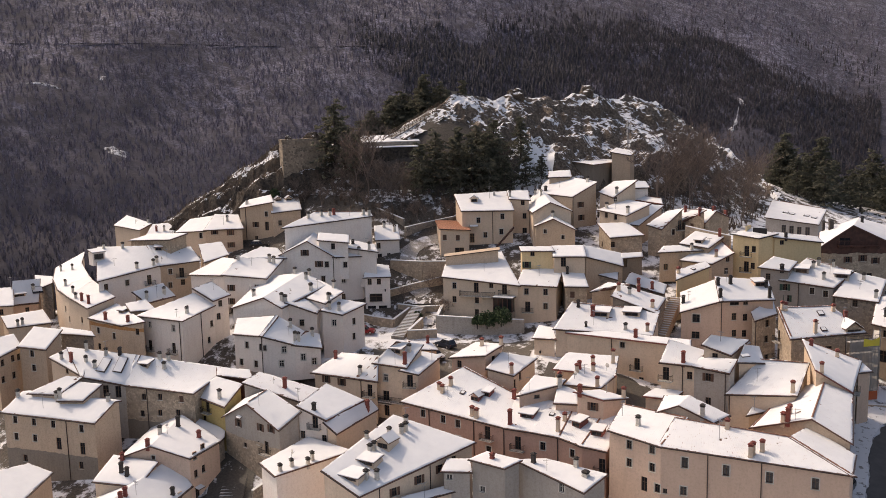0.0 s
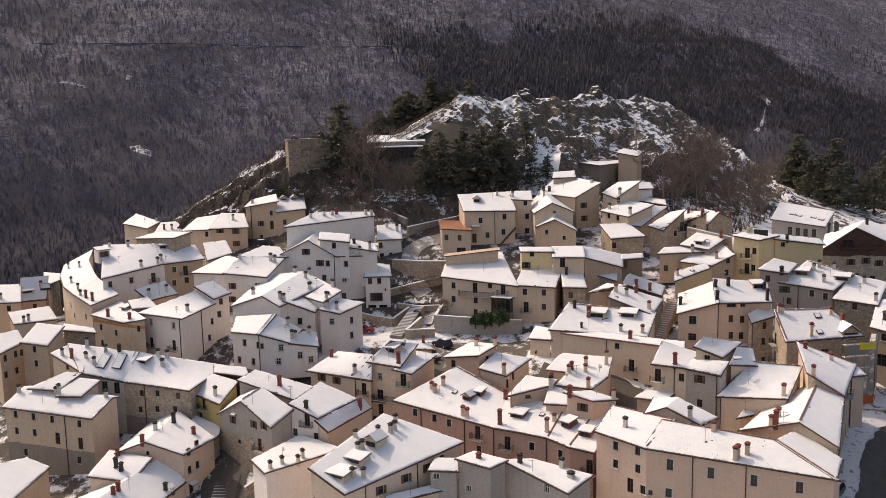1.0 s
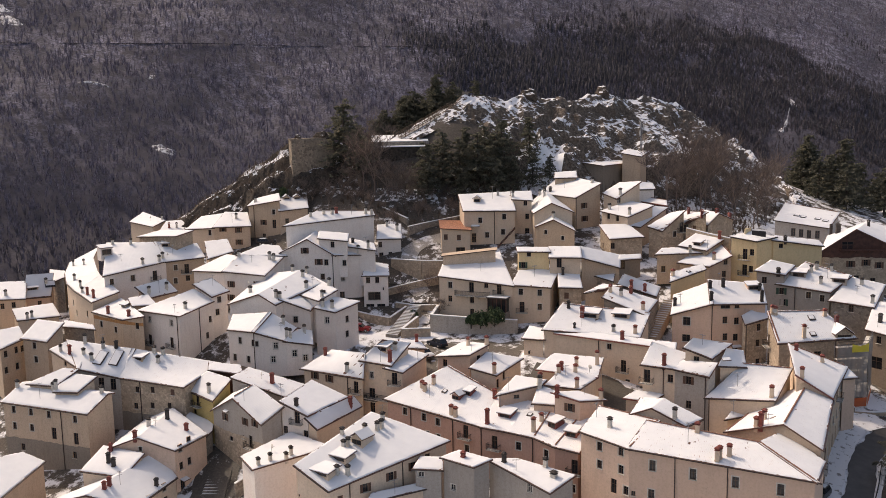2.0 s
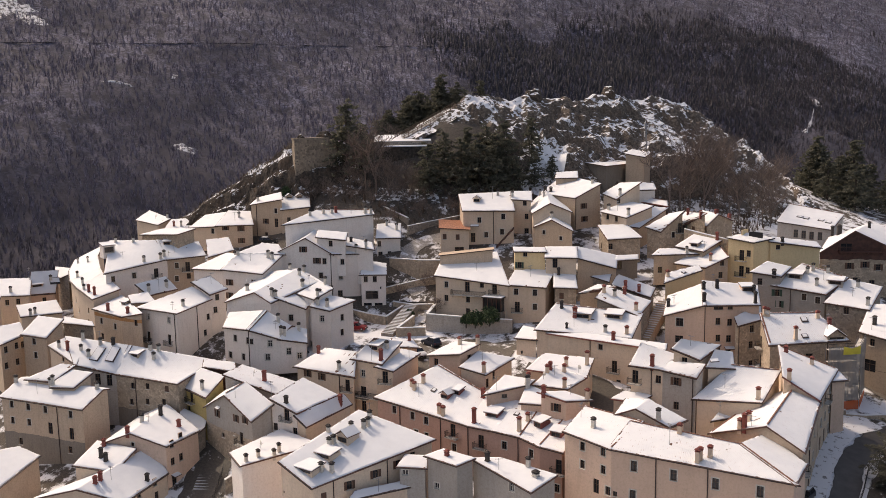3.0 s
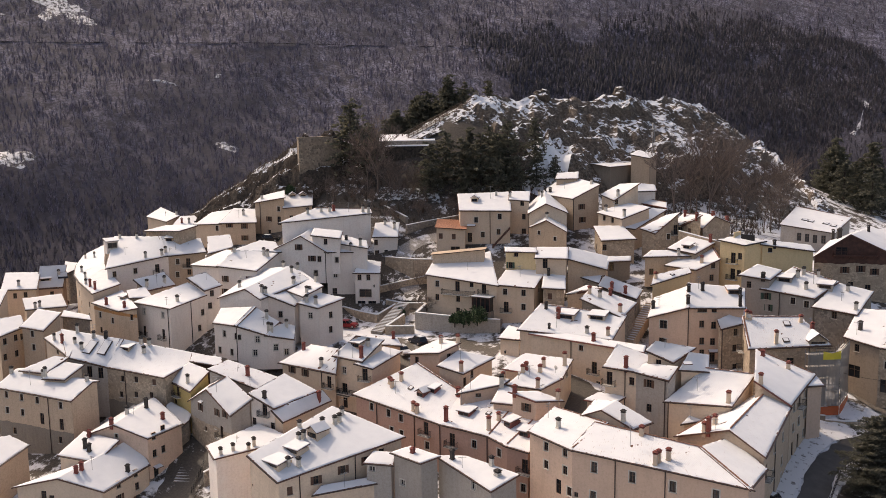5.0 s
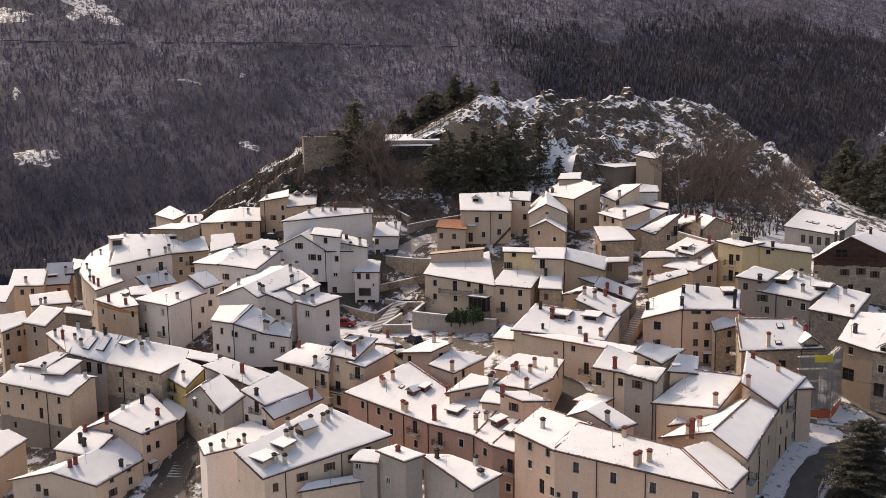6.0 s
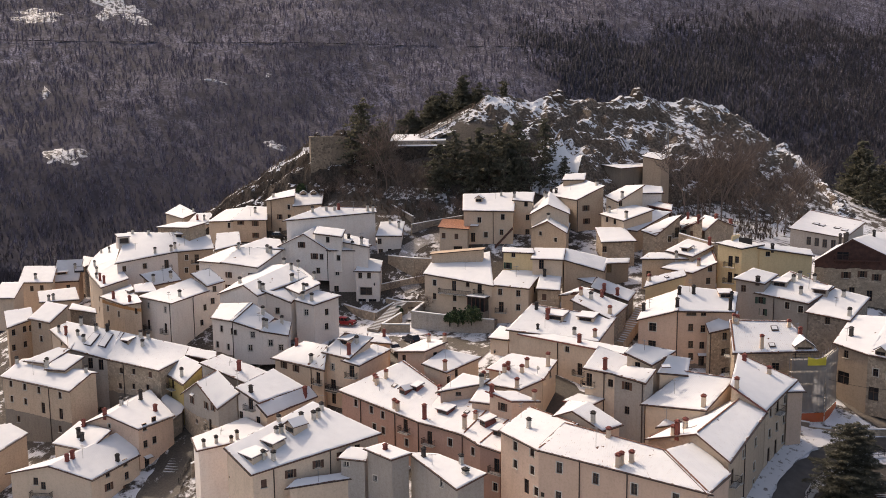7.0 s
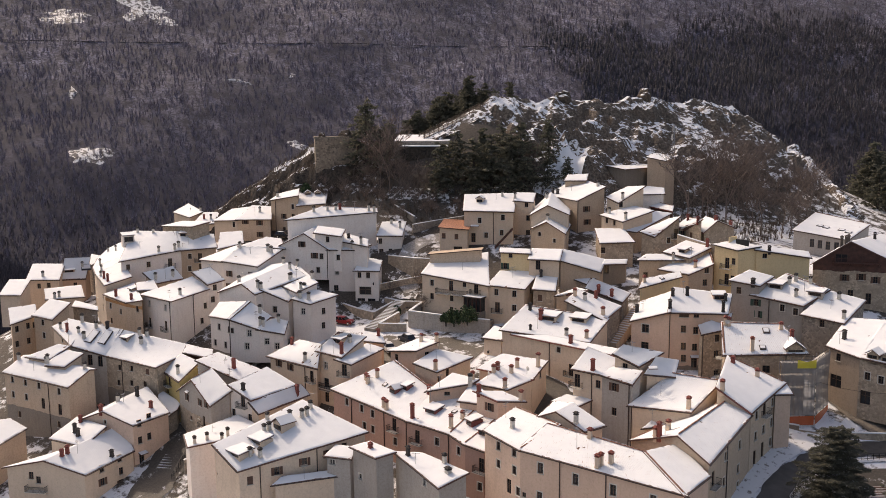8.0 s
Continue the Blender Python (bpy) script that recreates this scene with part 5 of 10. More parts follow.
h = house("yellow", ((-77.31, 179.53), (-71.29, 181.22), (-72.21, 182.46), (-78.17, 180.81)), (43.90, 44.00, 44.46, 44.36), 37.0, label="yellow painted village house with snow-covered roof")
for k, s, z, w, hh, kind in (
    (0, 2.13, 43.39, 0.85, 0.90, "w"),
    (0, 0.94, 41.12, 0.85, 1.25, "g"),
):
    window(h, k, s, z, w, hh, kind)
finish_walls(h)
h = house("cream", ((-70.45, 179.89), (-64.59, 181.75), (-66.57, 185.77), (-72.26, 183.78)), (43.10, 43.19, 44.53, 44.39), 38.0, label="cream plastered village house with snow-covered roof")
for k, s, z, w, hh, kind in (
    (0, 1.84, 42.12, 1.00, 2.10, "d"),
):
    window(h, k, s, z, w, hh, kind)
finish_walls(h)
h = house("tan", ((-64.85, 182.81), (-58.81, 188.01), (-60.57, 192.76), (-66.65, 186.98)), (43.00, 40.60, 42.12, 44.36), 33.0, label="tan stained plaster village house with snow-covered roof")
finish_walls(h)
h = house("stone", ((-66.68, 185.28), (-58.98, 184.61), (-59.66, 187.17), (-67.17, 188.08)), (39.80, 38.40, 39.18, 40.62), 32.0, label="rubble stone village house with snow-covered roof")
finish_walls(h)
h = house("stone", ((-66.39, 175.55), (-62.47, 177.03), (-65.56, 182.75), (-70.01, 182.98)), (38.10, 38.00, 39.95, 40.58), 32.0, label="rubble stone village house with snow-covered roof")
for k, s, z, w, hh, kind in (
    (0, 1.33, 36.45, 0.85, 1.25, "c"),
):
    window(h, k, s, z, w, hh, kind)
chimney(h, 0.200, 0.609, "d", 1.2, 0.5)
finish_walls(h)
h = house("concrete", ((-59.92, 191.02), (-56.64, 194.39), (-57.24, 195.79), (-60.43, 192.73)), (41.60, 41.60, 42.06, 42.13), 34.0, label="bare concrete village house with snow-covered roof")
for k, s, z, w, hh, kind in (
    (0, 0.75, 40.74, 1.00, 2.10, "d"),
):
    window(h, k, s, z, w, hh, kind)
finish_walls(h)
h = house("cream", ((-97.53, 192.69), (-87.24, 197.56), (-92.67, 206.19), (-102.84, 199.89)), (49.91, 49.92, 52.98, 52.59), 41.0, label="cream plastered village house with snow-covered roof")
for k, s, z, w, hh, kind in (
    (0, 3.63, 47.81, 0.85, 1.25, "f"),
    (0, 9.03, 48.60, 0.85, 1.25, "f"),
    (0, 5.15, 44.46, 0.85, 1.25, "f"),
    (0, 8.75, 45.12, 0.85, 1.25, "f"),
    (0, 2.17, 43.79, 1.00, 2.10, "d"),
):
    window(h, k, s, z, w, hh, kind)
dormer(h, 0.300, 0.475, 1.60, 1.80, 0.90, True)
downpipe(h, 0, 6.84)
canopy(h, 0, 2.59, 46.65, 2.0, 0.9)
antenna(h, 0.625, 0.650, 3.0, 0.8)
chimney(h, 0.741, 0.830, "p", 1.1, 0.5)
finish_walls(h)
h = house("cream", ((-89.48, 201.12), (-85.36, 202.45), (-87.69, 206.73), (-91.58, 204.81)), (52.00, 51.80, 53.26, 53.27), 41.0, label="cream plastered village house with snow-covered roof")
for k, s, z, w, hh, kind in (
    (0, 2.89, 51.26, 0.85, 1.25, "w"),
    (0, 3.28, 48.15, 0.85, 1.25, "w"),
    (0, 3.27, 44.37, 1.00, 2.10, "d"),
    (0, 1.15, 42.87, 1.00, 2.10, "d"),
):
    window(h, k, s, z, w, hh, kind)
chimney(h, 0.020, 0.230, "p", 1.1, 0.5)
finish_walls(h)
h = house("cream", ((-82.19, 197.27), (-74.57, 200.69), (-80.84, 211.13), (-90.47, 211.24)), (49.64, 49.85, 49.85, 49.64), 42.0, label="cream plastered village house with snow-covered roof", ridge=('y', 0.45, 51.8, 53.2))
chimney(h, 0.305, 0.939, "p", 1.1, 0.5)
chimney(h, 0.380, 0.631, "p", 1.1, 0.5)
finish_walls(h)
h = house("tan", ((-81.26, 196.36), (-71.18, 194.00), (-78.48, 207.59), (-87.21, 207.46)), (46.72, 46.68, 46.68, 46.72), 40.0, label="tan stained plaster village house with snow-covered roof", ridge=('y', 0.45, 48.6, 49.6))
for k, s, z, w, hh, kind in (
    (0, 2.56, 45.77, 0.85, 0.90, "f"),
    (0, 7.24, 44.84, 0.85, 0.90, "f"),
):
    window(h, k, s, z, w, hh, kind)
chimney(h, 0.466, 0.129, "p", 1.1, 0.5)
finish_walls(h)
h = house("tan", ((-88.17, 213.20), (-77.12, 208.40), (-73.36, 213.87), (-87.89, 225.13)), (52.40, 52.09, 54.95, 55.56), 42.0, label="tan stained plaster village house with snow-covered roof")
for k, s, z, w, hh, kind in (
    (1, 2.29, 50.18, 0.85, 1.25, "s"),
    (1, 2.47, 47.17, 0.85, 1.25, "s"),
):
    window(h, k, s, z, w, hh, kind)
for u, v, kind, tall in ((0.850, 0.925, "p", 1.0), (0.075, 0.075, "d", 1.0), (0.225, 0.100, "d", 0.9),):
    chimney(h, u, v, kind, tall)
downpipe(h, 1, 0.15)
antenna(h, 0.450, 0.375, 1.8, 1.5)
finish_walls(h)
h = house("tan", ((-86.53, 217.90), (-81.59, 219.15), (-83.16, 222.38), (-87.64, 220.96)), (55.60, 55.80, 56.88, 56.57), 53.0, label="tan stained plaster village house with snow-covered roof")
finish_walls(h)
h = house("cream", ((-72.21, 213.22), (-68.57, 212.21), (-64.73, 216.31), (-70.97, 220.10)), (52.87, 51.92, 55.28, 54.62), 43.0, label="cream plastered village house with snow-covered roof")
for k, s, z, w, hh, kind in (
    (1, -0.58, 51.52, 0.85, 1.25, "w"),
):
    window(h, k, s, z, w, hh, kind)
for u, v, kind, tall in ((0.950, 0.175, "p", 1.2),):
    chimney(h, u, v, kind, tall)
finish_walls(h)
h = house("white", ((-71.21, 218.74), (-64.23, 224.94), (-65.74, 228.01), (-68.51, 225.02)), (53.00, 53.00, 54.02, 54.44), 44.0, label="white plastered village house with snow-covered roof")
finish_walls(h)
h = house("brownwood", ((-70.00, 224.32), (-59.73, 220.55), (-60.65, 222.93), (-70.93, 226.84)), (50.40, 49.80, 50.56, 51.21), 43.0, label="dark timber village house with snow-covered roof", trim='redtrim')
ridge_tiles(h, ((0, 1, 1, 1),))
finish_walls(h)
h = house("cream", ((-70.39, 207.82), (-63.29, 204.79), (-60.28, 212.33), (-66.80, 215.07)), (49.33, 48.71, 50.48, 50.92), 42.0, label="cream plastered village house with snow-covered roof")
for k, s, z, w, hh, kind in (
    (0, 1.95, 48.46, 0.85, 1.25, "w"),
    (0, 4.67, 48.21, 0.85, 1.25, "w"),
):
    window(h, k, s, z, w, hh, kind)
for u, v, kind, tall in ((0.950, 0.125, "p", 1.3), (0.100, 0.175, "p", 1.1),):
    chimney(h, u, v, kind, tall)
antenna(h, 0.400, 0.225, 2.4, 2.2)
finish_walls(h)
h = house("tan", ((-63.35, 205.52), (-61.15, 206.87), (-59.15, 218.35), (-62.29, 216.72)), (46.80, 46.40, 49.41, 49.81), 40.0, label="tan stained plaster village house with snow-covered roof")
for u, v, kind, tall in ((0.500, 0.475, "p", 1.1),):
    chimney(h, u, v, kind, tall)
finish_walls(h)
h = house("stone", ((-57.87, 203.21), (-55.13, 203.73), (-51.93, 208.27), (-55.83, 211.01)), (47.12, 46.32, 50.07, 49.10), 40.0, label="rubble stone village house with snow-covered roof")
for k, s, z, w, hh, kind in (
    (1, 3.27, 45.36, 0.85, 1.25, "f"),
    (1, 6.66, 46.73, 1.00, 2.10, "b"),
):
    window(h, k, s, z, w, hh, kind)
finish_walls(h)
h = house("stone", ((-54.04, 210.44), (-52.08, 211.69), (-47.43, 209.48), (-53.77, 216.26)), (47.40, 47.00, 49.80, 49.02), 41.0, label="rubble stone village house with snow-covered roof")
for u, v, kind, tall in ((0.200, 0.100, "p", 1.1), (1.000, 0.775, "r", 0.8),):
    chimney(h, u, v, kind, tall)
ridge_tiles(h, ((0, 1, 1, 1),))
window(h, 0, 1.78, 45.99, 0.8, 1.8, "g")
window(h, 1, 1.92, 46.18, 0.9, 1.25, "c")
chimney(h, 0.261, 0.752, "r", 1.1, 0.5)
finish_walls(h)
h = house("stone", ((-64.46, 197.68), (-58.56, 200.84), (-63.48, 205.21), (-68.88, 202.95)), (44.78, 45.17, 46.95, 46.77), 39.0, label="rubble stone village house with snow-covered roof")
for k, s, z, w, hh, kind in (
    (0, -0.94, 43.29, 0.85, 1.25, "w"),
):
    window(h, k, s, z, w, hh, kind)
window(h, 3, 1.89, 42.68, 0.6, 1.2, "w")
finish_walls(h)
h = house("tan", ((-47.80, 192.57), (-41.89, 192.57), (-38.39, 195.73), (-43.53, 204.48)), (41.71, 41.22, 43.21, 44.71), 35.0, label="tan stained plaster village house with snow-covered roof")
for k, s, z, w, hh, kind in (
    (1, 3.51, 42.13, 0.85, 1.25, "w"),
    (1, 3.23, 39.66, 0.85, 1.25, "w"),
):
    window(h, k, s, z, w, hh, kind)
for u, v, kind, tall in ((0.800, 0.425, "t", 1.2),):
    chimney(h, u, v, kind, tall)
antenna(h, 0.400, 0.500, 3.0, 2.9)
ridge_tiles(h, ((0, 1, 1, 1),))
finish_walls(h)
h = house("stone", ((-49.17, 196.86), (-43.47, 196.05), (-41.76, 201.89), (-47.40, 203.80)), (44.40, 43.90, 45.41, 46.19), 38.0, label="rubble stone village house with snow-covered roof")
dormer(h, 0.550, 0.150, 1.60, 1.80, 0.70, False)
chimney(h, 0.915, 0.921, "r", 1.4, 0.5)
finish_walls(h)
h = house("tan", ((-52.31, 192.07), (-44.72, 196.37), (-46.10, 198.25), (-52.13, 194.62)), (43.10, 43.30, 43.97, 43.79), 37.0, label="tan stained plaster village house with snow-covered roof")
for k, s, z, w, hh, kind in (
    (0, 1.29, 40.09, 0.85, 1.25, "w"),
):
    window(h, k, s, z, w, hh, kind)
chimney(h, 0.757, 0.020, "p", 1.1, 0.5)
finish_walls(h)
h = house("yellow", ((-45.76, 180.57), (-41.52, 188.34), (-42.54, 189.92), (-46.62, 183.62)), (40.10, 41.40, 41.95, 41.04), 32.0, label="yellow painted village house with snow-covered roof", cover='snowthin')
for u, v, kind, tall in ((0.050, 0.525, "t", 1.0),):
    chimney(h, u, v, kind, tall)
skylight(h, 0.525, 0.425, 0.7, 0.7)
finish_walls(h)
h = house("peach", ((-35.87, 172.82), (-27.79, 178.37), (-29.95, 184.67), (-38.11, 179.12)), (38.15, 37.96, 39.95, 41.02), 27.0, label="peach plastered village house with snow-covered roof")
for k, s, z, w, hh, kind in (
    (0, 2.56, 37.63, 1.70, 0.70, "w"),
    (0, 4.66, 37.59, 0.90, 0.70, "w"),
    (0, 2.52, 35.18, 0.85, 1.25, "w"),
    (0, 4.63, 34.94, 0.85, 1.25, "w"),
    (0, 2.61, 32.10, 0.85, 1.25, "w"),
    (0, 4.52, 31.96, 0.85, 1.25, "w"),
    (0, 2.67, 29.93, 0.85, 1.25, "w"),
    (0, 4.50, 29.28, 1.00, 2.10, "d"),
):
    window(h, k, s, z, w, hh, kind)
for u, v, kind, tall in ((0.250, 0.725, "d", 1.3), (0.000, 0.650, "d", 1.1), (0.000, 0.125, "d", 1.3),):
    chimney(h, u, v, kind, tall)
dormer(h, 0.825, 0.650, 2.20, 1.60, 0.90, False)
downpipe(h, 0, 0.15)
canopy(h, 0, 4.67, 30.41, 1.8, 0.9)
antenna(h, 0.175, 0.800, 2.4, 1.9)
plinth(h, 0, 28.6, "concrete")
chimney(h, 0.935, 0.611, "d", 1.1, 0.5)
chimney(h, 0.934, 0.041, "d", 1.8, 0.5)
finish_walls(h)
h = house("peach", ((-42.66, 171.91), (-35.87, 172.82), (-38.54, 179.55), (-44.33, 178.43)), (35.81, 38.15, 40.32, 37.82), 26.0, label="peach plastered village house with snow-covered roof")
for k, s, z, w, hh, kind in (
    (0, 2.59, 34.74, 1.30, 1.50, "f"),
    (0, 2.55, 31.62, 1.40, 1.30, "w"),
):
    window(h, k, s, z, w, hh, kind)
for u, v, kind, tall in ((0.050, 0.375, "d", 1.2),):
    chimney(h, u, v, kind, tall)
antenna(h, 0.200, 0.450, 1.8, 1.2)
finish_walls(h)
h = house("stone", ((-30.00, 173.60), (-27.13, 177.54), (-28.47, 181.66), (-30.56, 173.74)), (34.93, 35.70, 37.00, 36.21), 25.0, label="rubble stone village house with snow-covered roof")
for k, s, z, w, hh, kind in (
    (0, 2.91, 34.06, 0.85, 1.25, "w"),
    (0, 2.78, 31.22, 0.85, 1.25, "w"),
    (0, 2.92, 27.72, 0.85, 1.25, "w"),
):
    window(h, k, s, z, w, hh, kind)
downpipe(h, 0, 0.15)
finish_walls(h)
h = house("stone", ((-22.83, 166.62), (-12.38, 173.68), (-17.90, 177.26), (-25.86, 172.23)), (34.04, 34.50, 37.60, 37.64), 25.0, label="rubble stone village house with snow-covered roof", cover='snowthin')
for k, s, z, w, hh, kind in (
    (0, 6.60, 31.73, 1.20, 1.25, "w"),
    (3, -0.61, 33.01, 1.00, 2.10, "b"),
    (3, -0.98, 29.71, 1.00, 2.10, "b"),
):
    window(h, k, s, z, w, hh, kind)
for u, v, kind, tall in ((0.350, 0.075, "t", 2.0), (0.050, 0.925, "t", 1.3), (0.100, 0.900, "t", 1.2), (0.925, 0.800, "t", 1.0), (1.000, 0.550, "r", 0.9),):
    chimney(h, u, v, kind, tall)
dormer(h, 0.875, 0.000, 3.00, 3.00, 0.50, True)
downpipe(h, 0, 9.59)
skylight(h, 0.675, 0.750, 1.0, 1.2)
skylight(h, 0.500, 0.175, 0.9, 0.9)
dish(h, 0.075, 0.850, 0.3)
antenna(h, 0.875, 0.325, 3.0, 1.7)
ridge_tiles(h, ((0, 1, 1, 1), (0, 0, 0, 1),))
finish_walls(h)
h = house("grey", ((-28.18, 190.65), (-19.04, 190.63), (-16.33, 195.08), (-24.53, 196.82)), (39.35, 38.49, 40.87, 42.48), 30.0, label="grey rendered village house with snow-covered roof", cover='snowrib')
for k, s, z, w, hh, kind in (
    (0, 0.64, 37.97, 0.85, 1.25, "g"),
    (0, 5.45, 37.61, 0.85, 1.25, "f"),
    (0, 7.86, 37.23, 0.85, 1.25, "f"),
):
    window(h, k, s, z, w, hh, kind)
for u, v, kind, tall in ((0.700, 0.300, "p", 1.1), (0.300, 0.700, "p", 1.1), (0.325, 0.875, "p", 1.2),):
    chimney(h, u, v, kind, tall)
dormer(h, 0.975, 0.525, 2.60, 2.20, 0.80, False)
dormer(h, 0.200, 0.375, 2.60, 2.20, 0.90, False)
downpipe(h, 0, 3.03)
antenna(h, 0.700, 0.600, 3.0, 2.6)
ridge_tiles(h, ((0, 1, 1, 1),))
window(h, 0, 0.93, 35.84, 0.9, 1.25, "g")
chimney(h, 0.600, 0.978, "p", 1.1, 0.5)
finish_walls(h)
h = house("grey", ((-31.99, 189.67), (-27.16, 190.74), (-26.35, 194.61), (-30.25, 193.54)), (41.70, 41.10, 42.17, 43.01), 31.0, label="grey rendered village house with snow-covered roof")
for k, s, z, w, hh, kind in (
    (0, 1.37, 39.94, 0.85, 1.25, "w"),
    (1, 2.04, 37.89, 0.85, 1.25, "g"),
):
    window(h, k, s, z, w, hh, kind)
window(h, 0, 4.46, 37.96, 0.9, 1.25, "g")
chimney(h, 0.770, 0.020, "d", 0.7, 0.7)
finish_walls(h)
h = house("greystone", ((-18.51, 189.20), (-11.31, 188.22), (-10.55, 196.58), (-16.20, 195.26)), (37.23, 36.92, 39.36, 40.55), 28.0, label="grey stone village house with snow-covered roof")
for k, s, z, w, hh, kind in (
    (0, 3.53, 36.19, 0.85, 1.25, "w"),
):
    window(h, k, s, z, w, hh, kind)
for u, v, kind, tall in ((0.950, 0.125, "p", 1.2), (0.425, 0.800, "p", 1.1),):
    chimney(h, u, v, kind, tall)
antenna(h, 0.475, 0.375, 1.8, 2.4)
finish_walls(h)
h = house("brown", ((-11.27, 180.76), (-5.41, 178.28), (-5.14, 190.63), (-11.16, 190.57)), (34.40, 34.00, 37.56, 37.21), 24.0, label="brown stained plaster village house with snow-covered roof")
for k, s, z, w, hh, kind in (
    (0, 2.23, 33.04, 0.85, 1.25, "w"),
    (0, 1.94, 28.96, 2.20, 2.10, "d"),
):
    window(h, k, s, z, w, hh, kind)
for u, v, kind, tall in ((0.300, 0.300, "d", 1.3),):
    chimney(h, u, v, kind, tall)
antenna(h, 0.275, 0.125, 2.4, 0.1)
finish_walls(h)
h = house("stone", ((-5.41, 178.28), (0.51, 177.58), (1.17, 190.52), (-5.14, 190.63)), (34.00, 33.80, 37.54, 37.56), 24.0, label="rubble stone village house with snow-covered roof")
for k, s, z, w, hh, kind in (
    (0, 1.33, 31.21, 0.85, 1.25, "f"),
    (0, 3.46, 31.02, 0.85, 1.25, "f"),
    (0, 1.18, 27.66, 1.60, 2.20, "d"),
):
    window(h, k, s, z, w, hh, kind)
dormer(h, 0.325, 0.000, 1.80, 2.00, 0.80, True)
dormer(h, 0.700, 0.000, 1.80, 2.00, 0.80, True)
finish_walls(h)
h = house("yellow", ((-38.82, 197.22), (-33.61, 196.14), (-30.85, 198.94), (-36.06, 200.03)), (46.80, 46.30, 46.90, 47.40), 34.0, label="yellow painted village house with snow-covered roof", cover='snowthin', slab='darkcap')
for k, s, z, w, hh, kind in (
    (0, 2.91, 43.60, 1.00, 2.10, "b"),
    (0, 2.90, 40.45, 1.00, 2.10, "b"),
    (0, 4.33, 44.09, 0.85, 1.25, "w"),
    (0, 4.21, 40.72, 0.85, 1.25, "w"),
):
    window(h, k, s, z, w, hh, kind)
roof_box(h, 0.600, 0.675, 2.8, 0.25, 1.1, "iron")
roof_box(h, 0.000, 0.900, 0.25, 2.4, 0.9, "yellow")
finish_walls(h)
h = house("yellow", ((-31.01, 198.42), (-22.90, 204.05), (-23.95, 205.79), (-31.40, 200.14)), (46.40, 45.00, 45.58, 46.93), 35.0, label="yellow painted village house with snow-covered roof")
for k, s, z, w, hh, kind in (
    (0, 1.59, 45.26, 0.85, 0.90, "w"),
):
    window(h, k, s, z, w, hh, kind)
chimney(h, 0.239, 0.020, "d", 0.7, 0.5)
finish_walls(h)
# a white house: the shade on its front is put into the grey wall colour
h = house("grey", ((-40.09, 242.71), (-28.18, 243.16), (-28.38, 259.21), (-41.25, 260.64)), (44.61, 43.28, 45.06, 46.79), 38.0, label="grey rendered village house with snow-covered roof")
for k, s, z, w, hh, kind in (
    (0, 4.22, 42.02, 1.00, 1.90, "d"),
    (0, 6.00, 41.86, 1.00, 1.90, "d"),
    (0, 7.77, 41.70, 1.00, 1.90, "d"),
    (0, 9.64, 41.69, 1.00, 1.90, "d"),
):
    window(h, k, s, z, w, hh, kind)
skylight(h, 0.325, 0.400, 1.2, 1.6)
skylight(h, 0.450, 0.375, 1.2, 1.6)
skylight(h, 0.725, 0.400, 1.2, 1.6)
skylight(h, 0.875, 0.350, 1.2, 1.6)
ridge_tiles(h, ((0, 1, 1, 1),))
finish_walls(h)
h = house("brownwood", ((-23.70, 208.40), (-9.02, 215.35), (-7.83, 237.12), (-26.02, 230.73)), (43.20, 43.00, 43.00, 43.20), 33.0, label="dark timber village house with snow-covered roof", ridge=('y', 0.41, 47.6, 46.4))
for k, s, z, w, hh, kind in (
    (0, 5.08, 44.38, 2.20, 1.60, "w"),
    (0, 8.75, 40.89, 0.85, 1.25, "s"),
    (0, 11.32, 40.35, 0.85, 1.25, "s"),
    (0, 5.79, 40.64, 0.85, 1.25, "s"),
    (0, 7.02, 37.23, 1.00, 2.10, "d"),
    (0, 10.24, 36.70, 1.00, 2.10, "d"),
):
    window(h, k, s, z, w, hh, kind)
for u, v, kind, tall in ((0.025, 1.000, "d", 2.0), (0.100, 0.975, "d", 1.8),):
    chimney(h, u, v, kind, tall)
long_balcony(h, 0, 3.52, 12.00, 43.61, 1.2, 'brownwood', 'brownwood')
plinth(h, 0, 41.9, "stone")
chimney(h, 0.112, 0.868, "d", 1.8, 0.9)
chimney(h, 0.474, 0.566, "d", 1.1, 0.5)
finish_walls(h)
h = house("tan", ((-151.86, 181.45), (-143.16, 182.91), (-145.88, 185.68), (-153.16, 185.53)), (50.05, 51.60, 52.77, 51.20), 41.0, label="tan stained plaster village house with snow-covered roof")
for k, s, z, w, hh, kind in (
    (0, 7.04, 48.76, 0.85, 1.25, "f"),
    (0, 4.09, 46.14, 0.85, 1.25, "s"),
    (0, 4.08, 42.75, 0.85, 1.25, "w"),
    (0, 7.06, 45.83, 1.00, 2.10, "d"),
):
    window(h, k, s, z, w, hh, kind)
for u, v, kind, tall in ((0.175, 0.300, "p", 1.1),):
    chimney(h, u, v, kind, tall)
downpipe(h, 0, 1.49)
finish_walls(h)
h = house("tan", ((-142.84, 182.40), (-138.45, 187.56), (-147.45, 197.76), (-153.63, 194.23)), (49.10, 49.46, 53.54, 53.90), 41.0, label="tan stained plaster village house with snow-covered roof")
for k, s, z, w, hh, kind in (
    (0, 1.70, 46.58, 0.85, 1.25, "w"),
):
    window(h, k, s, z, w, hh, kind)
for u, v, kind, tall in ((0.825, 0.675, "r", 0.9),):
    chimney(h, u, v, kind, tall)
dormer(h, 0.300, 0.400, 1.50, 1.50, 0.50, True)
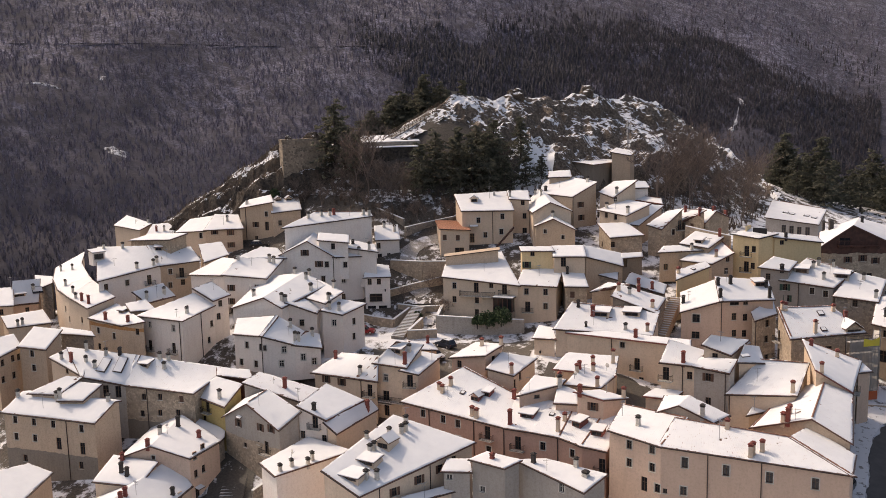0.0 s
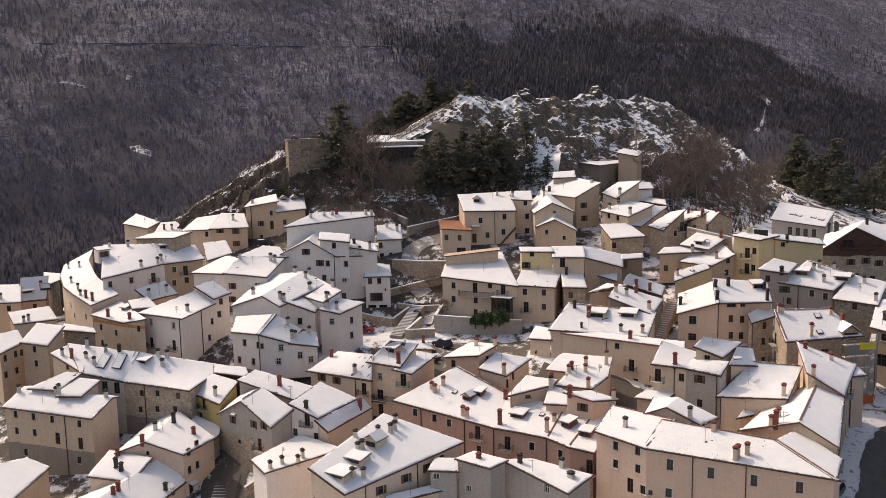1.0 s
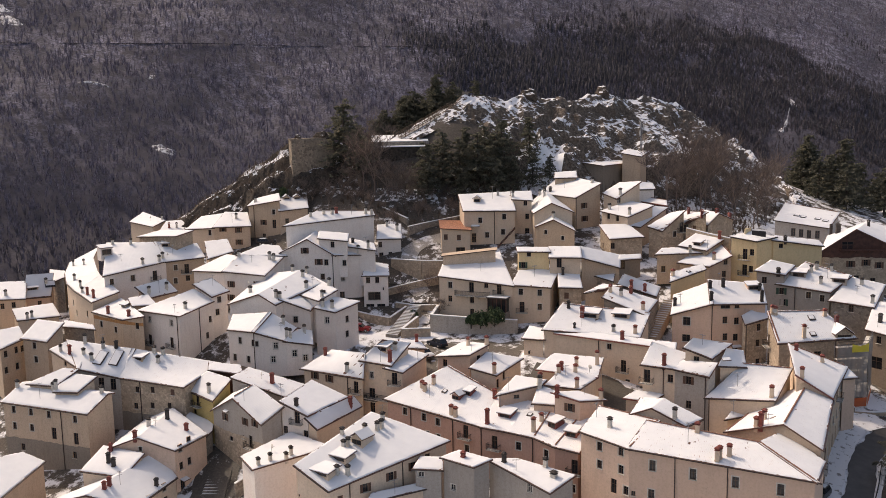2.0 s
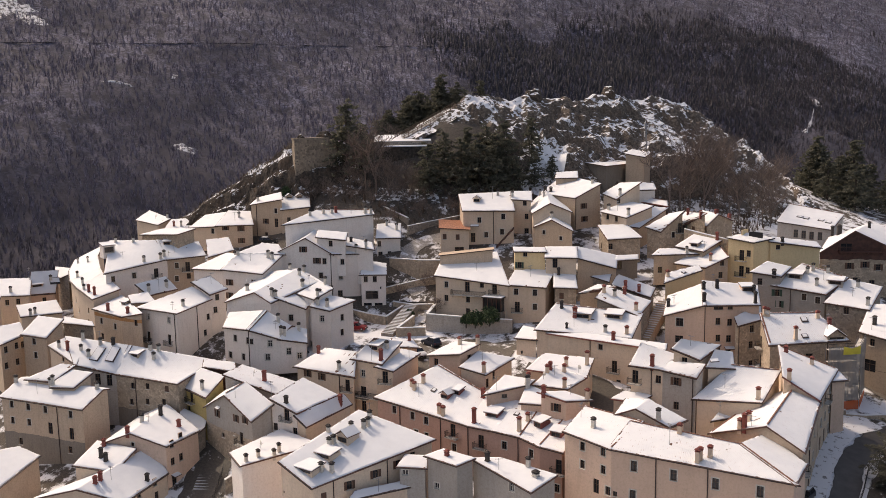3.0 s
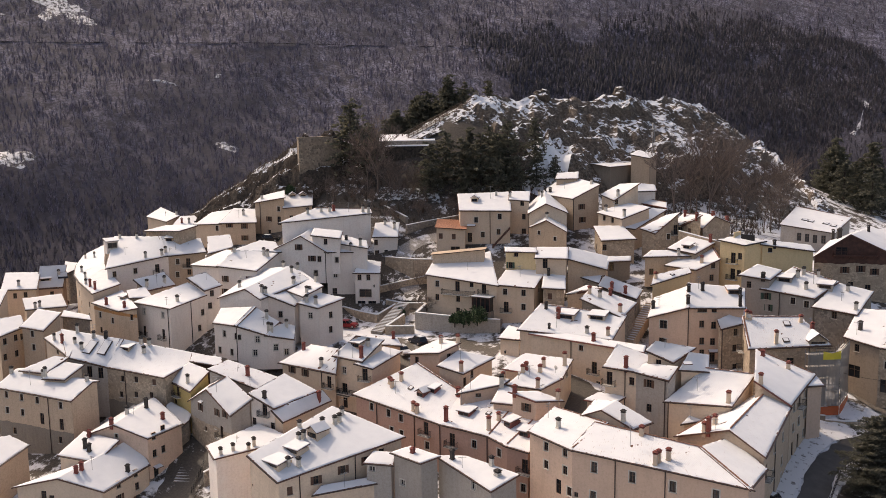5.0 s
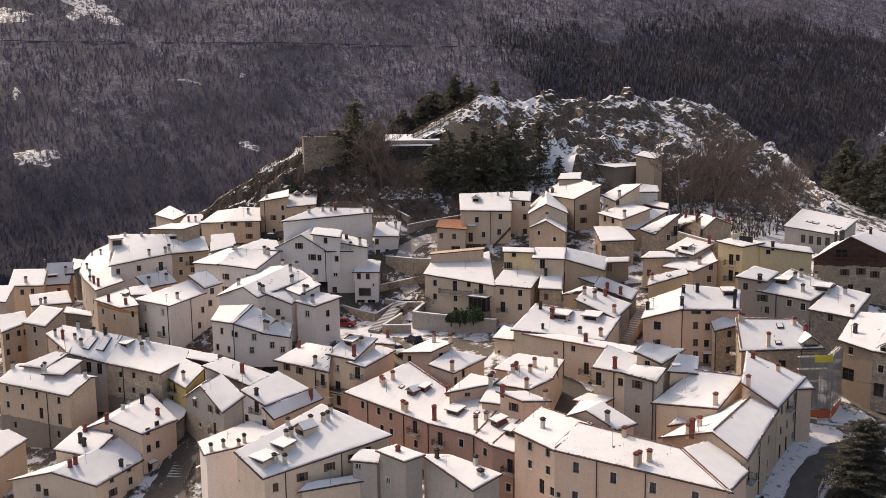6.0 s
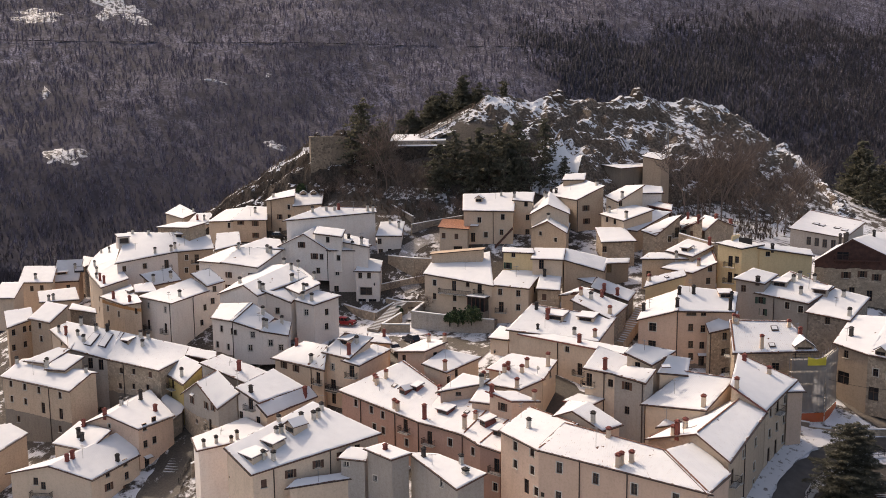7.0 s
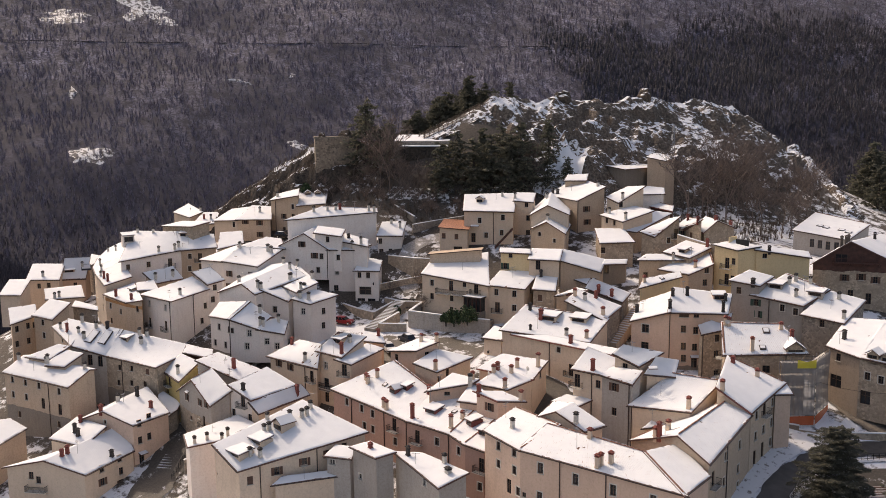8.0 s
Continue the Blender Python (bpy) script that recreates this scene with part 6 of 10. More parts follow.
dormer(h, 0.675, 0.400, 1.50, 1.50, 0.50, True)
antenna(h, 0.400, 0.525, 1.8, 0.3)
finish_walls(h)
h = house("tan", ((-156.66, 174.29), (-149.41, 178.96), (-155.01, 184.20), (-160.44, 182.25)), (45.40, 45.50, 47.80, 47.87), 40.0, label="tan stained plaster village house with snow-covered roof")
for k, s, z, w, hh, kind in (
    (0, 5.82, 44.62, 0.85, 1.25, "s"),
    (0, 5.82, 41.68, 0.85, 1.25, "s"),
    (0, 2.07, 44.95, 0.85, 1.25, "s"),
):
    window(h, k, s, z, w, hh, kind)
for u, v, kind, tall in ((0.575, 0.525, "p", 1.1),):
    chimney(h, u, v, kind, tall)
antenna(h, 0.475, 0.250, 2.4, 1.0)
finish_walls(h)
h = house("cream", ((-164.90, 173.30), (-157.02, 174.62), (-160.66, 182.25), (-167.25, 180.84)), (44.60, 45.20, 47.57, 46.64), 39.0, label="cream plastered village house with snow-covered roof")
window(h, 0, 6.68, 44.03, 0.9, 1.3, "f")
finish_walls(h)
h = house("cream", ((-193.21, 180.58), (-181.06, 177.28), (-181.54, 181.73), (-195.08, 186.67)), (44.20, 43.90, 44.87, 45.79), 38.0, label="cream plastered village house with snow-covered roof")
dish(h, 0.625, 0.500)
chimney(h, 0.903, 0.980, "p", 1.1, 0.5)
finish_walls(h)
h = house("cream", ((-176.63, 174.72), (-171.85, 179.96), (-177.35, 184.06), (-180.65, 181.53)), (42.40, 42.80, 44.85, 44.64), 37.0, label="cream plastered village house with snow-covered roof")
chimney(h, 0.646, 0.362, "p", 1.1, 0.5)
chimney(h, 0.325, 0.421, "r", 1.1, 0.5)
finish_walls(h)
h = house("white", ((-125.32, 163.90), (-114.53, 181.41), (-116.01, 183.00), (-124.46, 173.77)), (48.67, 49.41, 50.06, 50.72), 38.0, label="white plastered village house with snow-covered roof")
for u, v, kind, tall in ((0.250, 0.675, "p", 1.1), (0.375, 0.675, "p", 1.1), (0.425, 0.725, "r", 1.1), (0.900, 0.350, "p", 1.4), (0.975, 0.100, "p", 1.4), (0.100, 0.550, "p", 1.1),):
    chimney(h, u, v, kind, tall)
antenna(h, 0.700, 0.450, 2.4, 0.1)
ridge_tiles(h, ((0, 1, 1, 1),))
finish_walls(h)
h = house("white", ((-117.18, 164.67), (-111.34, 166.87), (-112.97, 169.46), (-118.82, 167.33)), (46.30, 45.80, 46.71, 47.22), 38.0, label="white plastered village house with snow-covered roof")
for k, s, z, w, hh, kind in (
    (0, 3.03, 45.01, 0.85, 1.25, "w"),
):
    window(h, k, s, z, w, hh, kind)
window(h, 0, 5.50, 41.09, 0.8, 1.2, "f")
finish_walls(h)
h = house("white", ((-112.18, 179.38), (-108.75, 183.56), (-112.84, 189.47), (-116.02, 185.19)), (44.46, 44.21, 46.36, 46.54), 40.0, label="white plastered village house with snow-covered roof")
for k, s, z, w, hh, kind in (
    (0, 0.56, 43.19, 0.85, 1.25, "w"),
    (0, 0.75, 40.34, 1.00, 2.10, "d"),
    (0, 2.85, 40.73, 0.85, 1.25, "w"),
):
    window(h, k, s, z, w, hh, kind)
for u, v, kind, tall in ((0.400, 0.875, "p", 1.1), (0.850, 0.525, "p", 1.3),):
    chimney(h, u, v, kind, tall)
finish_walls(h)
h = house("white", ((-124.23, 160.81), (-113.90, 165.48), (-119.60, 176.67), (-128.47, 172.13)), (43.43, 42.80, 42.80, 43.43), 36.0, label="white plastered village house with snow-covered roof", ridge=('y', 0.5, 46.2, 47.4))
for k, s, z, w, hh, kind in (
    (0, 5.08, 43.79, 0.85, 1.25, "s"),
    (0, 8.02, 41.36, 0.85, 1.25, "s"),
    (0, 9.65, 41.26, 0.85, 1.25, "f"),
    (0, 8.78, 38.16, 0.85, 1.25, "f"),
):
    window(h, k, s, z, w, hh, kind)
downpipe(h, 0, 11.07)
finish_walls(h)
h = house("white", ((-113.90, 165.48), (-109.53, 169.27), (-108.75, 173.01), (-114.89, 170.69)), (42.80, 42.58, 43.32, 44.19), 33.0, label="white plastered village house with snow-covered roof")
for k, s, z, w, hh, kind in (
    (0, 1.99, 41.08, 0.85, 1.25, "p"),
    (0, 1.76, 37.76, 0.85, 1.25, "p"),
    (0, 1.51, 33.81, 1.00, 2.10, "d"),
):
    window(h, k, s, z, w, hh, kind)
for u, v, kind, tall in ((0.850, 0.100, "p", 1.5), (0.775, 1.000, "p", 1.1),):
    chimney(h, u, v, kind, tall)
antenna(h, 0.875, 0.650, 3.0, 0.8)
finish_walls(h)
h = house("white", ((-112.79, 168.36), (-106.21, 169.79), (-108.24, 172.02), (-114.40, 171.31)), (44.40, 43.70, 44.60, 45.39), 36.0, label="white plastered village house with snow-covered roof")
chimney(h, 0.768, 0.020, "p", 1.4, 0.5)
chimney(h, 0.220, 0.534, "d", 0.7, 0.5)
finish_walls(h)
h = house("white", ((-107.93, 167.63), (-103.42, 170.24), (-106.17, 174.14), (-110.41, 173.00)), (38.47, 38.44, 39.87, 40.19), 30.0, label="white plastered village house with snow-covered roof")
for k, s, z, w, hh, kind in (
    (0, 0.96, 37.52, 0.85, 1.25, "w"),
    (0, 2.90, 37.52, 0.85, 1.25, "w"),
    (0, 2.20, 34.08, 2.60, 1.70, "f"),
    (0, 1.27, 31.37, 1.70, 2.00, "d"),
    (0, 3.59, 31.36, 1.70, 2.00, "d"),
):
    window(h, k, s, z, w, hh, kind)
wall_lamp(h, 0, 4.19, 35.80)
finish_walls(h)
h = house("white", ((-130.41, 149.63), (-120.94, 151.48), (-123.82, 161.17), (-130.16, 154.36)), (40.63, 40.27, 42.65, 43.15), 34.0, label="white plastered village house with snow-covered roof")
for k, s, z, w, hh, kind in (
    (0, 1.66, 38.05, 0.85, 1.25, "s"),
    (0, 7.85, 38.29, 0.85, 1.25, "s"),
    (0, 1.49, 35.25, 0.85, 1.25, "s"),
):
    window(h, k, s, z, w, hh, kind)
for u, v, kind, tall in ((0.775, 0.750, "p", 1.4), (0.900, 0.675, "p", 1.3),):
    chimney(h, u, v, kind, tall)
antenna(h, 0.450, 0.550, 1.8, 0.3)
chimney(h, 0.020, 0.909, "p", 1.1, 0.5)
finish_walls(h)
h = house("white", ((-130.76, 154.98), (-123.38, 160.73), (-127.12, 163.37), (-130.10, 161.55)), (43.20, 42.70, 44.05, 44.46), 36.0, label="white plastered village house with snow-covered roof")
finish_walls(h)
h = house("white", ((-121.54, 141.68), (-109.73, 141.55), (-108.45, 153.50), (-124.79, 155.80)), (36.20, 37.21, 39.22, 39.28), 28.0, label="white plastered village house with snow-covered roof", ridge=('y', 0.66, 38.8, 41.2))
for u, v, kind, tall in ((0.900, 0.125, "p", 1.3), (0.950, 0.150, "p", 1.1), (0.275, 0.225, "p", 1.1),):
    chimney(h, u, v, kind, tall)
dish(h, 0.000, 0.525)
chimney(h, 0.980, 0.711, "p", 1.1, 0.5)
chimney(h, 0.779, 0.900, "p", 1.1, 0.5)
chimney(h, 0.544, 0.980, "p", 1.1, 0.5)
finish_walls(h)
h = house("white", ((-114.05, 149.09), (-103.73, 147.07), (-103.44, 152.30), (-114.37, 156.74)), (38.40, 37.40, 38.53, 40.16), 29.0, label="white plastered village house with snow-covered roof")
for u, v, kind, tall in ((0.425, 0.400, "p", 1.2), (0.775, 1.000, "p", 1.3), (0.025, 1.000, "p", 1.2),):
    chimney(h, u, v, kind, tall)
antenna(h, 0.550, 0.525, 2.4, 2.2)
chimney(h, 0.980, 0.236, "p", 1.1, 0.5)
finish_walls(h)
h = house("white", ((-109.97, 143.18), (-104.96, 145.92), (-105.92, 149.50), (-111.65, 145.29)), (37.80, 35.74, 36.73, 38.60), 28.0, label="white plastered village house with snow-covered roof")
for k, s, z, w, hh, kind in (
    (0, 2.85, 33.90, 0.85, 1.25, "f"),
):
    window(h, k, s, z, w, hh, kind)
finish_walls(h)
h = house("white", ((-103.78, 146.17), (-100.12, 147.49), (-99.09, 153.24), (-104.87, 150.68)), (36.19, 35.45, 36.38, 37.42), 27.0, label="white plastered village house with snow-covered roof")
for k, s, z, w, hh, kind in (
    (0, 2.17, 33.86, 0.85, 1.25, "p"),
    (1, 2.97, 33.63, 0.85, 1.25, "w"),
    (1, 2.85, 30.72, 0.85, 1.25, "w"),
):
    window(h, k, s, z, w, hh, kind)
for u, v, kind, tall in ((0.275, 0.125, "p", 1.3), (0.675, 0.175, "p", 1.3), (0.000, 0.850, "p", 1.1),):
    chimney(h, u, v, kind, tall)
finish_walls(h)
h = house("white", ((-115.89, 135.06), (-108.98, 134.57), (-109.46, 139.49), (-118.53, 139.46)), (33.07, 33.53, 35.79, 34.55), 25.0, label="white plastered village house with snow-covered roof")
for k, s, z, w, hh, kind in (
    (0, 3.04, 31.38, 0.85, 1.25, "f"),
    (0, 7.54, 31.36, 0.85, 1.25, "w"),
    (0, 1.47, 27.95, 0.85, 1.25, "f"),
    (0, 5.07, 28.06, 0.85, 1.25, "f"),
):
    window(h, k, s, z, w, hh, kind)
downpipe(h, 0, 6.78)
plinth(h, 0, 26.6, "concrete")
finish_walls(h)
h = house("white", ((-108.98, 134.57), (-104.09, 137.63), (-105.14, 141.99), (-109.46, 139.49)), (33.53, 31.63, 32.80, 35.79), 25.0, label="white plastered village house with snow-covered roof")
for k, s, z, w, hh, kind in (
    (0, 3.79, 30.81, 0.85, 1.25, "p"),
    (0, 3.24, 28.21, 0.85, 1.25, "p"),
):
    window(h, k, s, z, w, hh, kind)
for u, v, kind, tall in ((0.950, 0.200, "p", 1.5), (0.575, 0.850, "p", 1.4),):
    chimney(h, u, v, kind, tall)
antenna(h, 0.675, 0.425, 1.8, 2.1)
window(h, 0, 0.33, 31.24, 0.6, 1.0, "f")
finish_walls(h)
h = house("white", ((-104.09, 137.63), (-100.67, 140.73), (-103.19, 143.91), (-103.45, 140.11)), (31.63, 30.75, 31.97, 33.38), 25.0, label="white plastered village house with snow-covered roof")
for k, s, z, w, hh, kind in (
    (0, 1.43, 29.20, 0.85, 1.25, "p"),
    (0, 3.37, 28.22, 0.85, 1.25, "p"),
):
    window(h, k, s, z, w, hh, kind)
for u, v, kind, tall in ((0.550, 0.825, "p", 1.2),):
    chimney(h, u, v, kind, tall)
chimney(h, 0.020, 0.321, "p", 1.2, 0.5)
finish_walls(h)
h = house("white", ((-132.32, 143.44), (-128.20, 143.75), (-126.99, 146.74), (-130.75, 146.29)), (38.72, 36.73, 37.37, 39.49), 27.0, label="white plastered village house with snow-covered roof")
for k, s, z, w, hh, kind in (
    (1, 1.47, 35.88, 0.85, 1.25, "w"),
    (1, 0.96, 33.34, 0.85, 1.25, "w"),
):
    window(h, k, s, z, w, hh, kind)
antenna(h, 0.475, 0.625, 2.4, 1.0)
finish_walls(h)
h = house("white", ((-139.69, 135.20), (-127.87, 134.32), (-128.19, 143.91), (-132.46, 142.77)), (34.37, 34.58, 35.61, 37.74), 24.0, label="white plastered village house with snow-covered roof")
for k, s, z, w, hh, kind in (
    (0, 2.87, 32.91, 0.85, 1.25, "p"),
    (0, 9.44, 32.94, 0.85, 1.25, "p"),
    (0, 2.63, 28.76, 1.00, 2.10, "b"),
    (0, 9.23, 29.00, 1.00, 2.10, "b"),
    (1, 8.54, 32.23, 0.85, 1.25, "w"),
    (1, 7.53, 29.12, 0.85, 1.25, "w"),
):
    window(h, k, s, z, w, hh, kind)
for u, v, kind, tall in ((0.825, 0.350, "p", 1.1),):
    chimney(h, u, v, kind, tall)
downpipe(h, 0, 11.24)
downpipe(h, 1, 5.44)
antenna(h, 0.800, 0.100, 1.8, 2.4)
finish_walls(h)
h = house("tan", ((-144.63, 139.43), (-142.84, 140.52), (-140.82, 145.84), (-142.71, 145.22)), (37.69, 35.82, 36.39, 38.39), 28.0, label="tan stained plaster village house with snow-covered roof")
for k, s, z, w, hh, kind in (
    (0, 0.85, 34.69, 0.85, 1.25, "w"),
):
    window(h, k, s, z, w, hh, kind)
for u, v, kind, tall in ((0.700, 0.125, "p", 1.1), (0.725, 0.775, "p", 1.1),):
    chimney(h, u, v, kind, tall)
antenna(h, 0.925, 0.425, 3.0, 1.7)
finish_walls(h)
h = house("tan", ((-142.57, 136.07), (-138.85, 138.39), (-142.82, 140.00), (-145.23, 137.54)), (34.80, 35.00, 36.23, 35.70), 27.0, label="tan stained plaster village house with snow-covered roof")
finish_walls(h)
h = house("tan", ((-151.12, 133.21), (-141.50, 132.26), (-136.18, 132.79), (-151.15, 140.21)), (33.35, 32.78, 33.98, 34.63), 24.0, label="tan stained plaster village house with snow-covered roof")
for k, s, z, w, hh, kind in (
    (0, 2.35, 31.12, 0.85, 1.25, "f"),
    (0, 7.14, 30.57, 0.85, 1.25, "f"),
    (0, 2.36, 27.86, 0.85, 1.25, "w"),
    (1, 3.70, 31.98, 0.85, 1.25, "w"),
):
    window(h, k, s, z, w, hh, kind)
for u, v, kind, tall in ((0.425, 0.100, "r", 1.3), (0.875, 0.475, "r", 1.0),):
    chimney(h, u, v, kind, tall)
plinth(h, 0, 32.73, "cornice", low=32.03)
plinth(h, 1, 32.73, "cornice", low=32.03)
dormer(h, 0.413, 0.751, 1.5, 1.5, 0.6, False)
finish_walls(h)
h = house("cream", ((-162.40, 137.94), (-152.76, 134.36), (-151.46, 139.91), (-162.19, 144.20)), (36.00, 35.00, 36.20, 38.00), 25.0, label="cream plastered village house with snow-covered roof")
for k, s, z, w, hh, kind in (
    (0, 6.50, 31.95, 0.85, 1.25, "w"),
    (0, 5.85, 29.35, 0.85, 1.25, "w"),
):
    window(h, k, s, z, w, hh, kind)
for u, v, kind, tall in ((0.575, 0.100, "r", 1.4), (0.850, 0.150, "r", 1.5),):
    chimney(h, u, v, kind, tall)
chimney(h, 0.318, 0.059, "p", 0.9, 0.5)
finish_walls(h)
h = house("cream", ((-168.76, 141.04), (-162.40, 137.94), (-162.19, 144.20), (-166.25, 146.74)), (36.40, 36.00, 38.00, 38.40), 25.0, label="cream plastered village house with snow-covered roof")
for k, s, z, w, hh, kind in (
    (0, 4.09, 32.88, 0.85, 1.25, "w"),
    (0, 8.20, 31.05, 0.85, 1.25, "w"),
    (0, 2.06, 27.99, 0.85, 1.25, "w"),
):
    window(h, k, s, z, w, hh, kind)
for u, v, kind, tall in ((0.000, 0.225, "p", 1.1), (1.000, 0.200, "p", 1.1),):
    chimney(h, u, v, kind, tall)
finish_walls(h)
h = house("cream", ((-178.20, 147.84), (-168.76, 141.04), (-166.25, 146.74), (-177.65, 155.07)), (36.80, 36.40, 38.40, 39.00), 25.0, label="cream plastered village house with snow-covered roof")
chimney(h, 0.113, 0.655, "p", 1.1, 0.5)
finish_walls(h)
h = house("cream", ((-186.92, 155.96), (-178.20, 147.84), (-177.65, 155.07), (-185.73, 163.27)), (37.40, 36.80, 39.00, 40.00), 26.0, label="cream plastered village house with snow-covered roof")
chimney(h, 0.669, 0.222, "p", 1.1, 0.5)
finish_walls(h)
h = house("white", ((-156.07, 140.49), (-151.24, 153.36), (-156.52, 155.57), (-167.26, 151.13)), (39.30, 40.68, 44.17, 43.90), 31.0, label="white plastered village house with snow-covered roof")
for k, s, z, w, hh, kind in (
    (0, 6.15, 37.99, 0.85, 1.25, "f"),
    (0, 1.54, 37.78, 0.85, 1.25, "w"),
    (0, 11.10, 37.92, 1.00, 2.10, "b"),
):
    window(h, k, s, z, w, hh, kind)
for u, v, kind, tall in ((0.625, 0.075, "p", 1.1), (0.900, 0.050, "p", 1.1), (0.975, 0.150, "p", 1.1),):
    chimney(h, u, v, kind, tall)
antenna(h, 0.275, 0.325, 1.8, 1.2)
chimney(h, 0.114, 0.956, "p", 1.1, 0.5)
chimney(h, 0.485, 0.941, "p", 1.1, 0.5)
dormer(h, 0.020, 0.558, 2.6, 2.4, 2.0, False)
finish_walls(h)
h = house("tan", ((-151.24, 153.36), (-144.59, 158.36), (-150.42, 161.97), (-156.52, 155.57)), (40.68, 41.35, 43.38, 44.17), 32.0, label="tan stained plaster village house with snow-covered roof")
for k, s, z, w, hh, kind in (
    (0, 2.05, 39.24, 0.85, 1.25, "f"),
    (0, 1.88, 36.26, 0.85, 1.25, "f"),
    (0, 4.43, 38.92, 1.00, 2.10, "b"),
):
    window(h, k, s, z, w, hh, kind)
dish(h, 0.075, 0.125)
antenna(h, 0.250, 0.250, 2.4, 1.9)
window(h, 0, 4.56, 36.78, 0.9, 1.25, "w")
dormer(h, 0.178, 0.745, 1.6, 1.5, 0.8, False)
finish_walls(h)
h = house("stone", ((-162.27, 156.07), (-151.33, 156.91), (-150.64, 161.20), (-161.13, 160.97)), (45.20, 45.80, 46.50, 45.88), 40.0, label="rubble stone village house with snow-covered roof")
finish_walls(h)
h = house("cream", ((-141.98, 157.17), (-140.55, 163.04), (-145.66, 166.85), (-148.07, 162.62)), (41.40, 42.10, 44.00, 43.85), 34.0, label="cream plastered village house with snow-covered roof")
finish_walls(h)
h = house("white", ((-140.80, 151.40), (-131.48, 150.90), (-133.85, 157.93), (-140.58, 160.95)), (39.70, 40.20, 42.17, 41.61), 32.0, label="white plastered village house with snow-covered roof")
finish_walls(h)
h = house("cream", ((-75.83, 105.64), (-69.59, 105.20), (-61.30, 122.89), (-73.61, 121.46)), (24.08, 21.73, 24.58, 27.29), 10.0, label="cream plastered village house with snow-covered roof")
for k, s, z, w, hh, kind in (
    (1, 9.90, 21.45, 0.85, 1.25, "s"),
    (1, 5.63, 20.77, 0.85, 1.25, "s"),
    (1, 13.72, 22.09, 0.85, 1.25, "s"),
    (1, 1.58, 20.01, 0.85, 1.25, "c"),
    (1, 16.20, 22.79, 0.85, 1.25, "w"),
):
    window(h, k, s, z, w, hh, kind)
for u, v, kind, tall in ((0.200, 0.725, "p", 1.0), (0.300, 0.800, "p", 1.2), (0.300, 0.850, "p", 1.2), (0.200, 0.950, "p", 1.1), (0.275, 0.425, "p", 1.1), (0.275, 0.475, "p", 1.1), (0.725, 0.150, "p", 1.2), (0.850, 0.200, "p", 1.3),):
    chimney(h, u, v, kind, tall)
dormer(h, 0.350, 0.525, 2.20, 2.60, 1.10, True)
dormer(h, 0.450, 0.275, 2.80, 2.20, 0.70, False)
dormer(h, 0.550, 0.050, 3.20, 2.60, 0.60, False)
downpipe(h, 1, 3.09)
downpipe(h, 1, 11.83)
antenna(h, 0.175, 0.975, 2.4, 0.7)
window(h, 0, 0.36, 19.73, 0.3, 0.4, "n")
chimney(h, 0.020, 0.571, "p", 0.9, 0.5)
finish_walls(h)
h = house("white", ((-91.48, 111.28), (-86.62, 108.67), (-80.65, 119.18), (-89.00, 120.24)), (20.60, 20.40, 21.50, 21.99), 10.0, label="white plastered village house with snow-covered roof")
for u, v, kind, tall in ((0.850, 0.250, "p", 1.0), (0.900, 0.075, "p", 1.0), (0.900, 0.525, "p", 1.2), (1.000, 0.425, "p", 0.8),):
    chimney(h, u, v, kind, tall)
dish(h, 0.450, 0.400)
finish_walls(h)
h = house("grey", ((-52.80, 120.72), (-42.00, 117.81), (-40.42, 121.75), (-49.48, 122.76)), (23.90, 22.40, 23.46, 23.90), 11.0, label="grey rendered village house with snow-covered roof")
for k, s, z, w, hh, kind in (
    (0, 7.56, 21.93, 0.85, 1.25, "p"),
):
    window(h, k, s, z, w, hh, kind)
for u, v, kind, tall in ((0.125, 0.275, "d", 1.2), (0.525, 1.000, "p", 1.2),):
    chimney(h, u, v, kind, tall)
antenna(h, 0.400, 0.125, 1.8, 0.6)
chimney(h, 0.824, 0.629, "p", 0.6, 0.8)
finish_walls(h)
h = house("grey", ((-58.68, 117.77), (-53.41, 117.26), (-52.25, 119.58), (-57.48, 120.06)), (24.20, 24.00, 24.39, 24.55), 11.0, label="grey rendered village house with snow-covered roof")
for k, s, z, w, hh, kind in (
    (0, 1.62, 20.14, 0.85, 0.90, "p"),
):
    window(h, k, s, z, w, hh, kind)
for u, v, kind, tall in ((0.400, 0.500, "r", 0.6),):
    chimney(h, u, v, kind, tall)
finish_walls(h)
h = house("cream", ((-65.85, 108.77), (-60.98, 116.99), (-61.76, 117.64), (-66.09, 110.32)), (19.50, 19.50, 19.80, 19.90), 10.0, label="cream plastered village house with snow-covered roof")
antenna(h, 0.450, 0.000, 2.4, 1.3)
finish_walls(h)
h = house("peach", ((-116.23, 106.74), (-104.66, 109.79), (-105.02, 117.16), (-122.56, 120.85)), (19.25, 19.76, 20.15, 19.25), 11.0, label="peach plastered village house with snow-covered roof", ridge=('y', 0.45, 21.4, 22.4))
for k, s, z, w, hh, kind in (
    (1, 1.33, 19.81, 0.85, 1.25, "w"),
    (1, 3.37, 20.44, 0.85, 1.25, "w"),
    (1, 1.33, 16.76, 0.85, 1.25, "w"),
    (1, 3.22, 16.92, 0.85, 1.25, "w"),
    (1, 1.44, 13.36, 1.00, 2.10, "d"),
):
    window(h, k, s, z, w, hh, kind)
for u, v, kind, tall in ((0.400, 0.000, "r", 1.0), (0.525, 0.700, "d", 1.6), (0.400, 0.375, "p", 1.3), (0.825, 0.725, "r", 1.0),):
    chimney(h, u, v, kind, tall)
